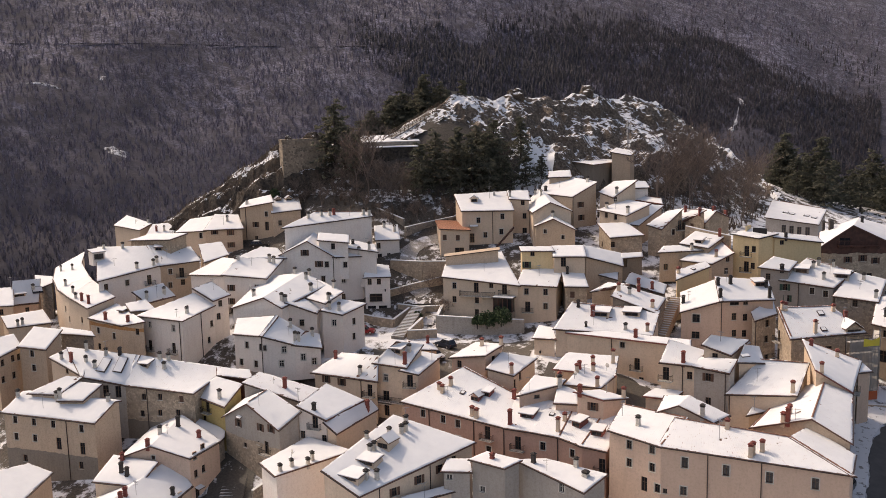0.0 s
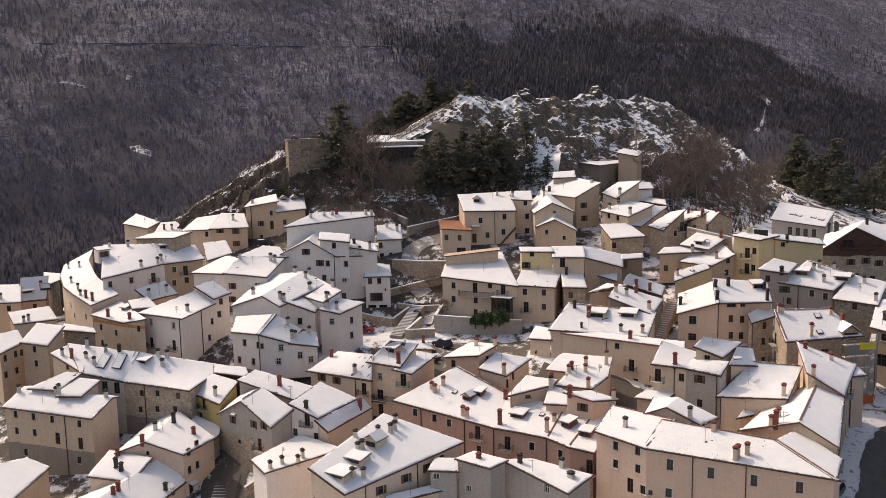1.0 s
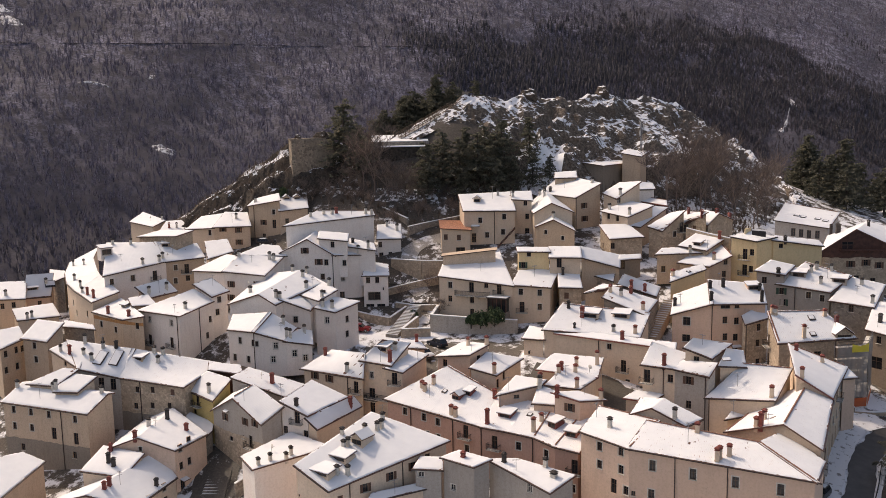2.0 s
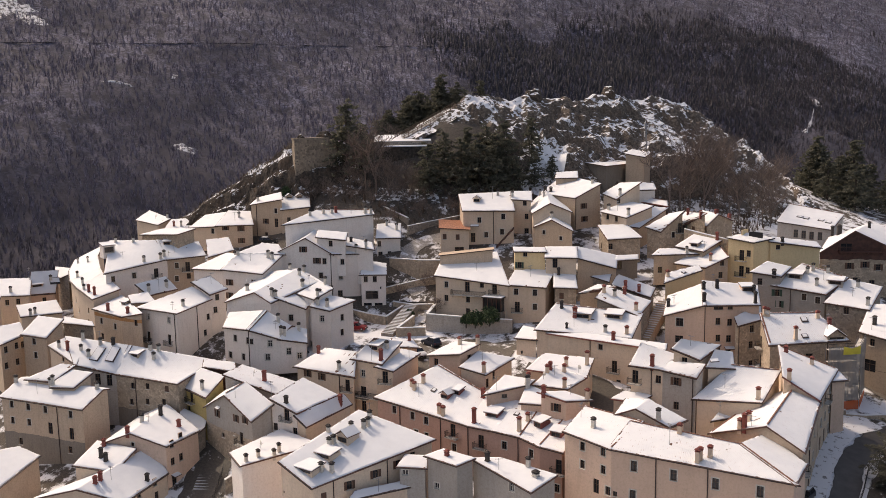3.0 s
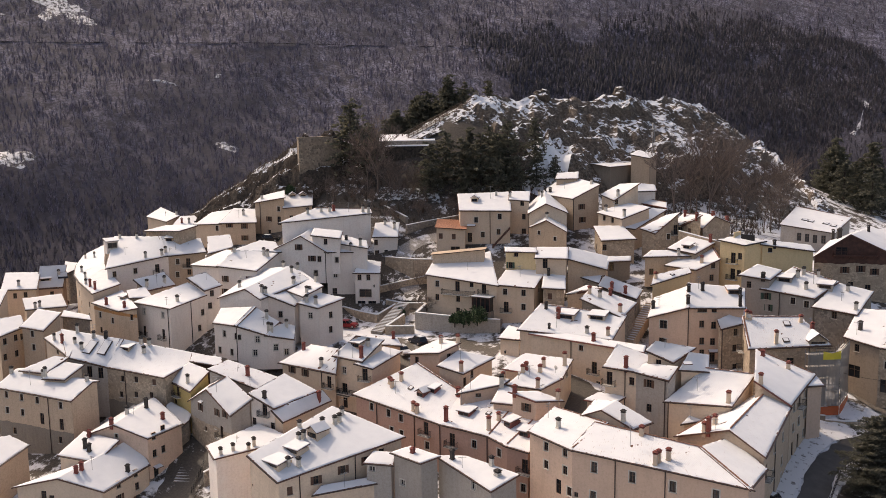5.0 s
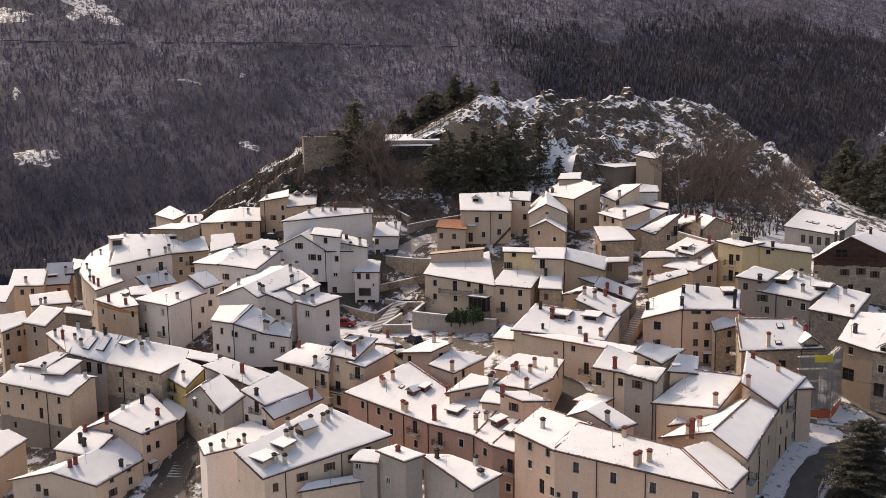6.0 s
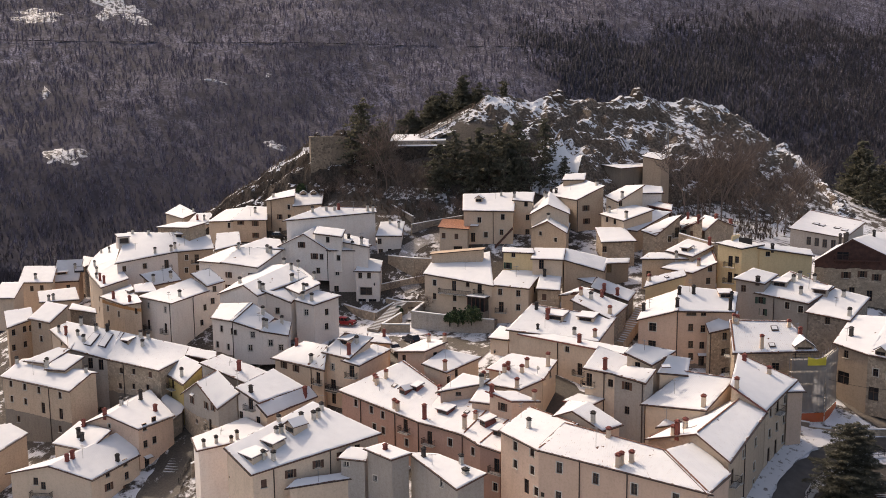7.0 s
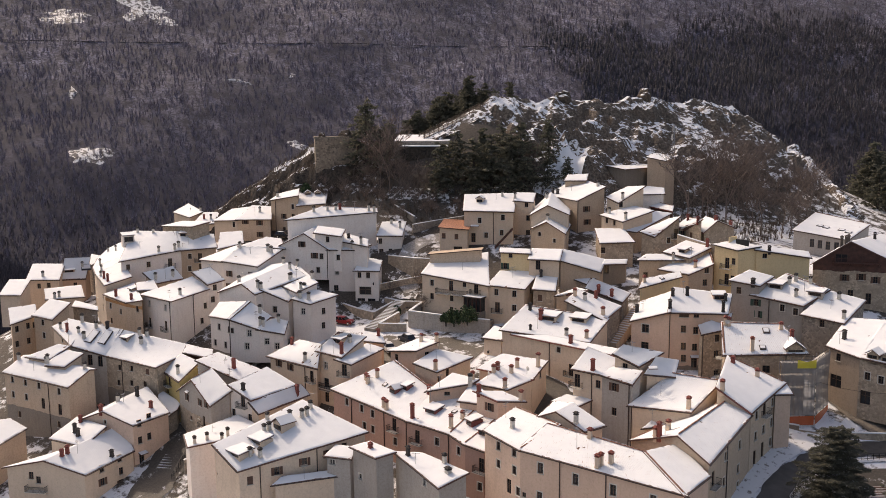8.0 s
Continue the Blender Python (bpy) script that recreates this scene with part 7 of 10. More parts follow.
canopy(h, 1, 1.53, 14.52, 1.6, 0.9)
antenna(h, 0.500, 0.400, 1.8, 2.1)
plinth(h, 1, 12.6, "concrete")
window(h, 0, 5.62, 19.53, 0.6, 0.7, "f")
finish_walls(h)
h = house("cream", ((-116.00, 100.82), (-109.17, 103.01), (-109.20, 107.08), (-118.00, 106.76)), (17.43, 17.00, 19.13, 18.94), 11.0, label="cream plastered village house with snow-covered roof")
for u, v, kind, tall in ((0.450, 0.400, "d", 1.5), (0.625, 0.300, "d", 1.2),):
    chimney(h, u, v, kind, tall)
chimney(h, 0.263, 0.872, "r", 1.1, 0.5)
finish_walls(h)
h = house("cream", ((-115.06, 92.38), (-102.74, 99.31), (-104.18, 109.25), (-114.82, 111.52)), (15.00, 14.60, 15.53, 15.00), 8.0, label="cream plastered village house with snow-covered roof", ridge=('y', 0.5, 16.6, 18.6))
for k, s, z, w, hh, kind in (
    (1, 3.41, 14.57, 0.85, 1.25, "w"),
    (1, 7.32, 12.77, 0.85, 1.25, "w"),
    (1, 7.14, 15.06, 0.85, 1.25, "w"),
    (0, 4.36, 13.84, 0.85, 1.25, "w"),
    (0, 5.65, 13.14, 0.85, 1.25, "w"),
    (1, 7.19, 15.02, 0.85, 1.25, "s"),
    (1, 3.19, 14.57, 0.85, 1.25, "s"),
    (1, 7.14, 12.71, 0.85, 1.25, "s"),
    (1, 3.47, 12.19, 0.85, 1.25, "s"),
    (1, 7.23, 10.65, 0.85, 1.25, "s"),
):
    window(h, k, s, z, w, hh, kind)
for u, v, kind, tall in ((0.950, 0.600, "d", 1.0), (0.575, 0.225, "r", 1.2), (0.575, 0.150, "r", 1.0),):
    chimney(h, u, v, kind, tall)
antenna(h, 0.650, 0.300, 2.4, 2.8)
long_balcony(h, 0, 3.62, 7.28, 11.34, 1.1)
finish_walls(h)
h = house("greystone", ((-106.34, 116.93), (-106.19, 119.77), (-107.72, 121.45), (-114.49, 121.40)), (18.80, 19.60, 20.28, 21.54), 12.0, label="grey stone village house with snow-covered roof")
finish_walls(h)
h = house("tan", ((-123.42, 89.38), (-127.02, 101.64), (-131.44, 101.07), (-133.41, 93.60)), (14.50, 16.40, 17.45, 17.74), 8.0, label="tan stained plaster village house with snow-covered roof")
finish_walls(h)
h = house("cream", ((-100.28, 187.23), (-94.73, 190.35), (-100.41, 199.65), (-105.90, 195.94)), (46.44, 46.04, 46.58, 46.96), 40.0, label="cream plastered village house with bare roof", cover=None, slab='redtile')
for k, s, z, w, hh, kind in (
    (0, 0.93, 44.55, 0.85, 1.25, "c"),
    (0, 3.85, 44.41, 0.85, 1.25, "c"),
    (0, 4.19, 41.33, 2.00, 1.70, "d"),
):
    window(h, k, s, z, w, hh, kind)
finish_walls(h)
h = house("grey", ((-62.36, 115.93), (-58.89, 117.30), (-59.99, 119.27), (-62.82, 118.21)), (22.60, 22.60, 23.27, 23.23), 11.0, label="grey rendered village house with snow-covered roof")
for k, s, z, w, hh, kind in (
    (0, 0.83, 21.71, 0.85, 0.80, "p"),
):
    window(h, k, s, z, w, hh, kind)
finish_walls(h)
h = house("concrete", ((-93.68, 243.39), (-83.37, 241.02), (-80.19, 255.98), (-90.50, 258.35)), (58.00, 57.00, 57.00, 58.00), 47.0, label="low concrete service building with a snowy flat roof")
finish_walls(h)
h = house("tan", ((-80.59, 247.62), (-75.82, 248.23), (-76.69, 255.09), (-81.46, 254.47)), (59.89, 59.07, 59.70, 60.52), 47.0, label="concrete tower of the service building under the crest")
finish_walls(h)
h = house("concrete", ((-102.85, 244.71), (-98.45, 245.16), (-99.87, 250.38), (-104.27, 249.94)), (59.18, 58.78, 59.22, 59.62), 50.0, label="small concrete hut on the snowy slope")
finish_walls(h)
h = house("cream", ((-41.55, 145.40), (-37.35, 145.60), (-36.55, 148.60), (-40.79, 147.77)), (27.74, 27.74, 28.24, 28.24), 21.0, label="low flat-roofed annexe in a yard, with red roof edges", trim='redtrim')
finish_walls(h)
h = house("cream", ((-57.20, 146.40), (-47.60, 148.00), (-49.20, 154.60), (-57.60, 153.20)), (30.10, 29.70, 30.90, 31.00), 22.0, label="cream plastered house with red-edged snowy roof", cover='snowrib', trim='redtrim')
for k, s, z, w, hh, kind in (
    (1, 4.04, 29.49, 0.85, 1.25, "w"),
):
    window(h, k, s, z, w, hh, kind)
for u, v, kind, tall in ((0.600, 0.375, "t", 1.4), (0.950, 0.600, "t", 2.2),):
    chimney(h, u, v, kind, tall)
dish(h, 0.872, 0.144, 2.8)
finish_walls(h)


h = house("stone", ((-47.51, 211.22), (-43.86, 217.68), (-48.69, 222.43), (-52.34, 215.97)), (47.05, 47.60, 47.60, 47.05), 38.0, label="rubble stone village house with snow-covered roof", ridge=('y', 0.43, 49.25, 49.25), trim='redtrim')
chimney(h, 0.43, 0.12, "r", 0.6, 0.6)
chimney(h, 0.93, 0.10, "r", 0.8, 0.6)
finish_walls(h)
h = house("grey", ((-104.19, 123.33), (-94.30, 126.17), (-93.38, 131.18), (-104.90, 128.46)), (28.40, 25.50, 26.00, 28.60), 16.0, label="grey rendered village house with a low snow-covered roof", cover="snowthin")
window(h, 0, 2.30, 25.60, 0.9, 1.2, "c")
chimney(h, 0.55, 0.45, "r", 1.6, 0.6)
dish(h, 0.35, 0.5, 2.4)
finish_walls(h)


# ---- rock, trees and far slopes ----
from mathutils import kdtree


def rock_material(name, lo, hi, tone=1.0):
    m, t, b = node_mat(name)
    g = t.nodes.new("ShaderNodeNewGeometry")
    sep = t.nodes.new("ShaderNodeSeparateXYZ")
    t.links.new(g.outputs["Normal"], sep.inputs[0])
    n1, n2, n3 = noise_node(t, 0.25, 8, 0.7), noise_node(t, 1.6, 8, 0.7), noise_node(t, 0.17, 9, 0.66)
    c = ramp(t, n2.outputs[0], *[(at, tuple(tone * v for v in c)) for at, c in ((0.28, (0.034, 0.026, 0.021)), (0.48, (0.135, 0.104, 0.080)), (0.68, (0.34, 0.272, 0.212)))]).outputs[0]
    c = mix(t, c, (0.13, 0.085, 0.055), ramp(t, n1.outputs[0], (0.5, (0, 0, 0)), (0.7, (0.6, 0.6, 0.6))).outputs[0])
    n4 = noise_node(t, 0.9, 7, 0.7)
    up = t.nodes.new("ShaderNodeMath")
    up.operation = "MULTIPLY"
    t.links.new(sep.outputs[2], up.inputs[0])
    up.inputs[1].default_value = 0.7
    f = mask(t, up.outputs[0], mix(t, n3.outputs[0], n4.outputs[0], 0.3), 2.2, lo, hi)
    t.links.new(mix(t, c, (0.74, 0.745, 0.76), f), b.inputs["Base Color"])
    b.inputs["Roughness"].default_value = 0.95
    bump(t, b, mix(t, n2.outputs[0], n4.outputs[0], 0.5), 1.0, 0.5)
    return m


ROCK = rock_material("grey_rock_with_snow", 1.59, 1.62, 0.8)
CLIFF = rock_material("dark_cliff_with_snow_flecks", 1.64, 1.67, 0.4)
ROCK_TOP = []


def rock_patch(crest, front, back, fall_f, fall_b, amp, seed, label, step=0.55, mat=None, gully=None):
    """A craggy ridge along a crest line; front is the side that looks to the village."""
    pts = [Vector(p) for p in crest]
    line = []
    for a, b in zip(pts, pts[1:]):
        n = max(1, round((b - a).length / step))
        line += [a.lerp(b, i / n) for i in range(n)]
    line.append(pts[-1])
    m = len(line)
    ns = np.arange(-back, front + step, step)
    verts = []
    for i, p in enumerate(line):
        d = line[min(i + 6, m - 1)] - line[max(i - 6, 0)]
        d.z = 0
        d.normalize()
        side = Vector((d.y, -d.x, 0))
        if side.dot(Vector((60, -200, 0))) < 0:
            side = -side
        fade_end = min(1, i / 8, (m - 1 - i) / 8)
        for n in ns:
            q = p + side * float(n)
            # ledges and risers down the face, shifted along the crest so that no ledge runs far
            shift = 3.2 * noise.noise(Vector((q.x * 0.07, q.y * 0.07, seed))) + 1.3 * noise.noise(Vector((q.x * 0.23, q.y * 0.23, seed + 2)))
            drop = fall_f * max(n, 0) + fall_b * max(-n, 0)
            cell = amp * 1.7
            k, fr = divmod(drop / cell + shift * 0.45, 1.0)
            fr = min(1.0, max(0.0, (fr - 0.30) / 0.45))
            ledge = (k + fr * fr * (3 - 2 * fr) - shift * 0.45) * cell
            near_top = min(1.0, abs(n) / 5)
            w = Vector((q.x, q.y, seed * 7))
            lump = 0.0
            for sc, am in ((0.11, 1.3), (0.27, 0.65), (0.62, 0.30), (1.3, 0.13)):
                lump += am * (0.45 - abs(noise.noise(w * sc)) * 2.0)
            _, pp = noise.voronoi(Vector((q.x * 0.17, q.y * 0.17, seed)))
            block = noise.noise(pp[0] * 5.3) * 1.6
            r2 = noise.fractal(Vector((q.x * 0.32, q.y * 0.32, seed + 5)), 0.7, 2.2, 5)
            crag = noise.ridged_multi_fractal(Vector((q.x * 0.16, q.y * 0.16, seed + 9)), 0.8, 2.1, 5, 1.0, 2.0) - 1.1
            z = p.z - drop * 0.25 - ledge * 0.75 * near_top - drop * 0.75 * (1 - near_top) + amp * (0.28 * lump + 0.22 * block * (0.3 + 0.7 * near_top)) + amp * (0.22 * r2 + 0.20 * crag) * (0.25 + 0.75 * near_top)
            if gully:
                # a smooth snow-filled gully down the face
                dip = math.exp(-(((q - Vector((*gully, q.z))).dot(d) + 0.12 * max(n, 0)) / (3.0 + 0.12 * max(n, 0))) ** 4) * min(1.0, max(0.0, (n + 1) / 5))
                z = z * (1 - dip) + (p.z - 1.2 - 0.78 * drop + 0.3 * r2) * dip
            r = block
            g = ground_at(q.x, q.y)
            rim = min(1, (front - n) / 6, (n + back) / 6) * fade_end
            z = (g - 2.5) * (1 - rim) + z * rim if rim < 1 else z
            verts.append((q.x + 0.5 * r2, q.y + 0.4 * r, max(z, g - 2.5)))
    k = len(ns)
    faces = [(i * k + j, (i + 1) * k + j, (i + 1) * k + j + 1, i * k + j + 1) for i in range(m - 1) for j in range(k - 1)]
    ROCK_TOP.extend(Vector(p) for p in verts)
    ob = new("rock_outcrop", mesh_of("rock_outcrop", verts, faces, mat or ROCK))
    ob.data.update()
    if ob.data.polygons[len(faces) // 2].normal.z < 0:
        ob.data.flip_normals()
    tagged(ob, label, "rock", kind="structure")


rock_patch([(-126, 222, 67), (-121, 235, 76.2), (-112, 250, 75.2), (-104, 266, 74.4), (-98, 279, 75.6), (-95, 288, 73.4), (-93, 300, 74.8),
            (-90, 311, 73.2), (-87, 322, 70.4), (-84, 334, 64.2), (-81, 346, 58.4), (-76, 362, 48), (-72, 374, 42)],
           32, 16, 0.75, 0.95, 3.4, 1.7, "craggy grey limestone crest dusted with snow", gully=(-95, 288))
rock_patch([(-138, 213, 63.6), (-146, 206, 64.4), (-152.5, 199, 64.6), (-160, 194, 59), (-169, 189, 53), (-180, 185, 45), (-192, 180, 36)],
           15, 14, 0.9, 0.9, 2.6, 4.2, "steep snow-dusted cliff beside the castle wall", mat=CLIFF)

rock_patch([(-76, 331, 61.5), (-66, 323, 56), (-57, 318, 50), (-49, 308, 45.5), (-45, 298, 43)], 14, 9, 0.75, 0.7, 3.4, 8.3, "snowy rocks at the foot of the crest")


def boulder(x, y, z, size, seed, label):
    """A rounded, cracked block of limestone."""
    bm = bmesh.new()
    bmesh.ops.create_icosphere(bm, subdivisions=3, radius=1.0)
    for v in bm.verts:
        k = 1 + 0.45 * noise.noise(v.co * 1.1 + Vector((seed, 0, 0))) + 0.2 * noise.noise(v.co * 2.7 + Vector((0, seed, 0)))
        v.co = Vector((v.co.x * size[0], v.co.y * size[1], v.co.z * size[2])) * k
    me = bpy.data.meshes.new("boulder")
    bm.to_mesh(me)
    bm.free()
    me.materials.append(CLIFF)
    ob = new("boulder", me)
    ob.location = (x, y, z)
    tagged(ob, label, "rock")


boulder(-110.5, 253.5, 75.2, (2.6, 2.0, 2.2), 3, "large rounded boulder standing on the crest")
boulder(-99.0, 279.0, 75.2, (2.2, 1.8, 2.6), 8, "pointed grey boulder standing on the crest")
boulder(-143.2, 200.0, 66.1, (2.3, 0.8, 1.3), 5, "lump of ruined masonry on the castle wall")
boulder(-140.2, 203.6, 66.1, (1.8, 0.8, 1.0), 7, "lump of ruined masonry on the castle wall")
boulder(-146.8, 195.2, 66.1, (0.9, 0.8, 0.8), 9, "snow-capped stone on the corner of the castle wall")
tops = kdtree.KDTree(len(ROCK_TOP))
for i, p in enumerate(ROCK_TOP):
    tops.insert((p.x, p.y, 0), i)
tops.balance()


def surface(x, y):
    """Height of the ground or of the rock over it."""
    g = ground_at(x, y)
    for _, i, d in tops.find_n((x, y, 0), 2):
        if d < 1.2:
            g = max(g, ROCK_TOP[i].z)
    return g


# castle wall and terrace on the spur
cw = join(box_vf(-144.66, 197.78, 46, 11.0, 3.4, 19.6, math.atan2(7.6, 6.0), 0.985), box_vf(-144.66, 197.78, 65.5, 11.2, 2.8, 0.4, math.atan2(7.6, 6.0)))
castle = new("castle_wall", mesh_of("castle_wall", *cw, stone("castle_stone", (0.42, 0.335, 0.25), (0.13, 0.105, 0.083), 2.2)))
tagged(castle, "tall ruined castle wall of rubble stone", "wall", kind="structure")
terrace = new("castle_terrace", mesh_of("castle_terrace", *box_vf(-130, 216, 54, 15, 9, 10.4, 0.62), MAT["greystone"]))
tagged(terrace, "stone terrace with a parapet on the hill", "terrace", kind="structure")
dv, df = box_vf(-130, 216, 64.4, 14.6, 8.6, 0.16, 0.62)
tsnow = new("terrace_snow", mesh_of("terrace_snow", [(x, y, z + (1.3 if i > 5 else 0)) for i, (x, y, z) in enumerate(dv)], df, MAT["snow"]))
ledge = new("terrace_ledge", mesh_of("terrace_ledge", *box_vf(-126.0, 211.7, 52, 13, 3.4, 11.2, 0.62, 0.96), CLIFF))
tagged(ledge, "rubble ledge below the terrace parapet", "ledge", kind="structure")
lsnow = new("ledge_snow", mesh_of("ledge_snow", *box_vf(-126.0, 211.7, 63.2, 12.6, 3.2, 0.25, 0.62, 0.9), MAT["snow"]))
tagged(lsnow, "snow lying on the ledge below the terrace", "snow", kind="structure")
tagged(tsnow, "snow lying on the castle terrace", "snow", kind="structure")

# stepped path with handrails up to the crest
path_a, path_b, path_c = Vector((-130.5, 215.5, 64.9)), Vector((-126.8, 224.5, 69.0)), Vector((-122.6, 232.5, 73.2))
stairs = new("hill_stairway")
stairs.location = path_a
tagged(stairs, "snowy stepped path with wooden handrails climbing to the crest", "stairs")
for seg, (a, b) in enumerate(((path_a, path_b), (path_b, path_c))):
    n = 14
    d = (b - a).normalized()
    side = Vector((d.y, -d.x, 0)).normalized()
    for i in range(n):
        p = a.lerp(b, (i + 0.5) / n) - path_a
        part("step", mesh_of("step", *box_vf(p.x, p.y, p.z - 1.3, 0.95 * (b - a).length / n, 3.2, 1.3, math.atan2(d.y, d.x)), MAT["greystone"]), stairs)
        part("snow_tread", mesh_of("snow_tread", *box_vf(p.x, p.y, p.z + 0.004, 0.85 * (b - a).length / n, 3.1, 0.09, math.atan2(d.y, d.x)), MAT["snow"]), stairs)
        if i % 2 == 0:
            for e in (-1, 1):
                q = p + side * 1.6 * e
                part("post", mesh_of("post", *box_vf(q.x, q.y, q.z - 0.2, 0.14, 0.14, 1.3), MAT["woodframe"]), stairs)
    for e in (-1, 1):
        for hz in (0.6, 1.05):
            off = side * 1.6 * e + Vector((0, 0, hz)) - path_a
            part("rail", mesh_of("rail", *bar_vf(a + off, b + off, 0.1), MAT["woodframe"]), stairs)
bv, bf = [], []
for i in range(25):
    q = i / 24
    p = path_a.lerp(path_b, q * 2) if q < 0.5 else path_b.lerp(path_c, q * 2 - 1)
    d = (path_b - path_a if q < 0.5 else path_c - path_b).normalized()
    side = Vector((d.y, -d.x, 0)).normalized()
    for k in range(15):
        e = (k - 7) * 0.8
        w = p + side * e
        lump = noise.fractal(Vector((w.x * 0.25, w.y * 0.25, 3)), 1.0, 2.0, 3)
        bv.append((w.x, w.y, p.z - 0.25 - 0.13 * max(0, abs(e) - 1.5) ** 1.7 + (1.3 * lump if abs(e) > 1.7 else 0)))
bf = [(i * 15 + k, i * 15 + k + 1, (i + 1) * 15 + k + 1, (i + 1) * 15 + k) for i in range(24) for k in range(14)]
bank = new("hill_bank", mesh_of("hill_bank", bv, bf, CLIFF))
if bank.data.polygons[5].normal.z < 0:
    bank.data.flip_normals()
tagged(bank, "snowy rock bank under the stepped path", "bank", kind="structure")
pillar = new("stone_pillar", mesh_of("stone_pillar", *join(box_vf(-121, 235.5, 71, 1.5, 1.5, 5.6, 0.4, 0.85), box_vf(-121, 235.5, 76.6, 1.7, 1.7, 0.25, 0.4)), MAT["greystone"]))
tagged(pillar, "weathered stone pillar on the crest", "pillar")


def tree_material(name, lo, hi, frost=0.0, patch=0.0, leafy=False):
    m, t, b = node_mat(name)
    g = t.nodes.new("ShaderNodeNewGeometry")
    r = ramp(t, g.outputs["Random Per Island"], (0.0, lo), (1.0, hi)).outputs[0]
    if patch:
        big, small = noise_node(t, 0.014, 5, 0.65), noise_node(t, 0.13, 3, 0.6)
        k = mix(t, ramp(t, big.outputs[0], (0.38, (0.35, 0.35, 0.35)), (0.64, (1, 1, 1))).outputs[0], ramp(t, small.outputs[0], (0.42, (0.25, 0.25, 0.25)), (0.66, (1.0, 1.0, 1.0))).outputs[0], 1.0, "MULTIPLY")
        r = mix(t, r, tuple(patch * v for v in (1.0, 0.90, 1.0)), mix(t, k, ramp(t, g.outputs["Random Per Island"], (0.45, (0, 0, 0)), (0.8, (1, 1, 1))).outputs[0], 1.0, "MULTIPLY"))
    if frost:
        sep = t.nodes.new("ShaderNodeSeparateXYZ")
        t.links.new(g.outputs["Normal"], sep.inputs[0])
        n = noise_node(t, 0.9, 5, 0.7)
        f = mix(t, ramp(t, n.outputs[0], (0.60, (0, 0, 0)), (0.70, (1, 1, 1))).outputs[0], ramp(t, sep.outputs[2], (0.3, (0, 0, 0)), (0.8, (frost, frost, frost))).outputs[0], 1.0, "MULTIPLY")
        r = mix(t, r, (0.75, 0.76, 0.78), f)
    t.links.new(r, b.inputs["Base Color"])
    b.inputs["Roughness"].default_value = 0.9
    if leafy:
        thin, both = t.nodes.new("ShaderNodeBsdfTranslucent"), t.nodes.new("ShaderNodeMixShader")
        t.links.new(r, thin.inputs["Color"])
        both.inputs[0].default_value = 0.5
        t.links.new(b.outputs[0], both.inputs[1])
        t.links.new(thin.outputs[0], both.inputs[2])
        t.links.new(both.outputs[0], t.nodes["Material Output"].inputs["Surface"])
    return m


NEEDLES = tree_material("dark_needles", (0.085, 0.086, 0.066), (0.185, 0.178, 0.132), 0.8, leafy=True)
TWIGS = tree_material("bare_twigs", (0.090, 0.069, 0.058), (0.235, 0.175, 0.146))


def conifer_mesh(seed, tall, spread, layers=15, tip=0.12, power=0.8, tuft=1.2, sprays=5):
    """Trunk and crown of a fir: whorls of drooping boughs, each of several overlapping sprays."""
    r = random.Random(seed)
    trunk = join(box_vf(0, 0, -1.5, 0.5, 0.5, tall * 0.5 + 1.5, 0.3, 0.6), box_vf(0, 0, tall * 0.5, 0.3, 0.3, tall * 0.48, 0.3, 0.15))
    v, f = [], []
    for k in range(layers):
        q = (k + r.uniform(-0.3, 0.3)) / layers
        z = tall * (0.10 + 0.88 * q)
        reach = spread * (1 - q) ** power * r.uniform(0.6, 1.15) + tip
        n = 12 if q < 0.7 else 8
        for i in range(n):
            if r.random() < 0.16:
                continue
            a = math.tau * (i + r.uniform(-0.35, 0.35)) / n
            L = reach * r.uniform(0.6, 1.15)
            zb = z + r.uniform(-0.8, 0.8) * tall / layers
            d = Vector((math.cos(a), math.sin(a), 0))
            s = Vector((-d.y, d.x, 0))
            droop = r.uniform(-0.15, 0.35)
            for j in range(sprays):
                t0 = ((j + r.uniform(0.2, 1.0)) / sprays) ** 0.7
                c = d * (L * t0) + s * (L * 0.30 * t0 * r.uniform(-1, 1)) + Vector((0, 0, zb - droop * L * t0 + r.uniform(-0.25, 0.25)))
                for g in range(3):
                    e = (d * r.uniform(0.1, 1.0) + s * r.uniform(-1, 1) + Vector((0, 0, r.uniform(-0.5, 0.6)))).normalized()
                    w = e.cross(Vector((r.uniform(-1, 1), r.uniform(-1, 1), r.uniform(-0.2, 1.0)))).normalized()
                    ln, wd = tuft * r.uniform(0.6, 1.2), tuft * r.uniform(0.14, 0.30)
                    o = len(v)
                    v += [c - e * ln * 0.5, c + w * wd - e * ln * 0.1, c + e * ln * 0.6, c - w * wd + e * ln * 0.1]
                    f.append((o, o + 1, o + 2, o + 3))
    return mesh_of("trunk", *trunk, MAT["bark"]), mesh_of("crown", v, f, NEEDLES)


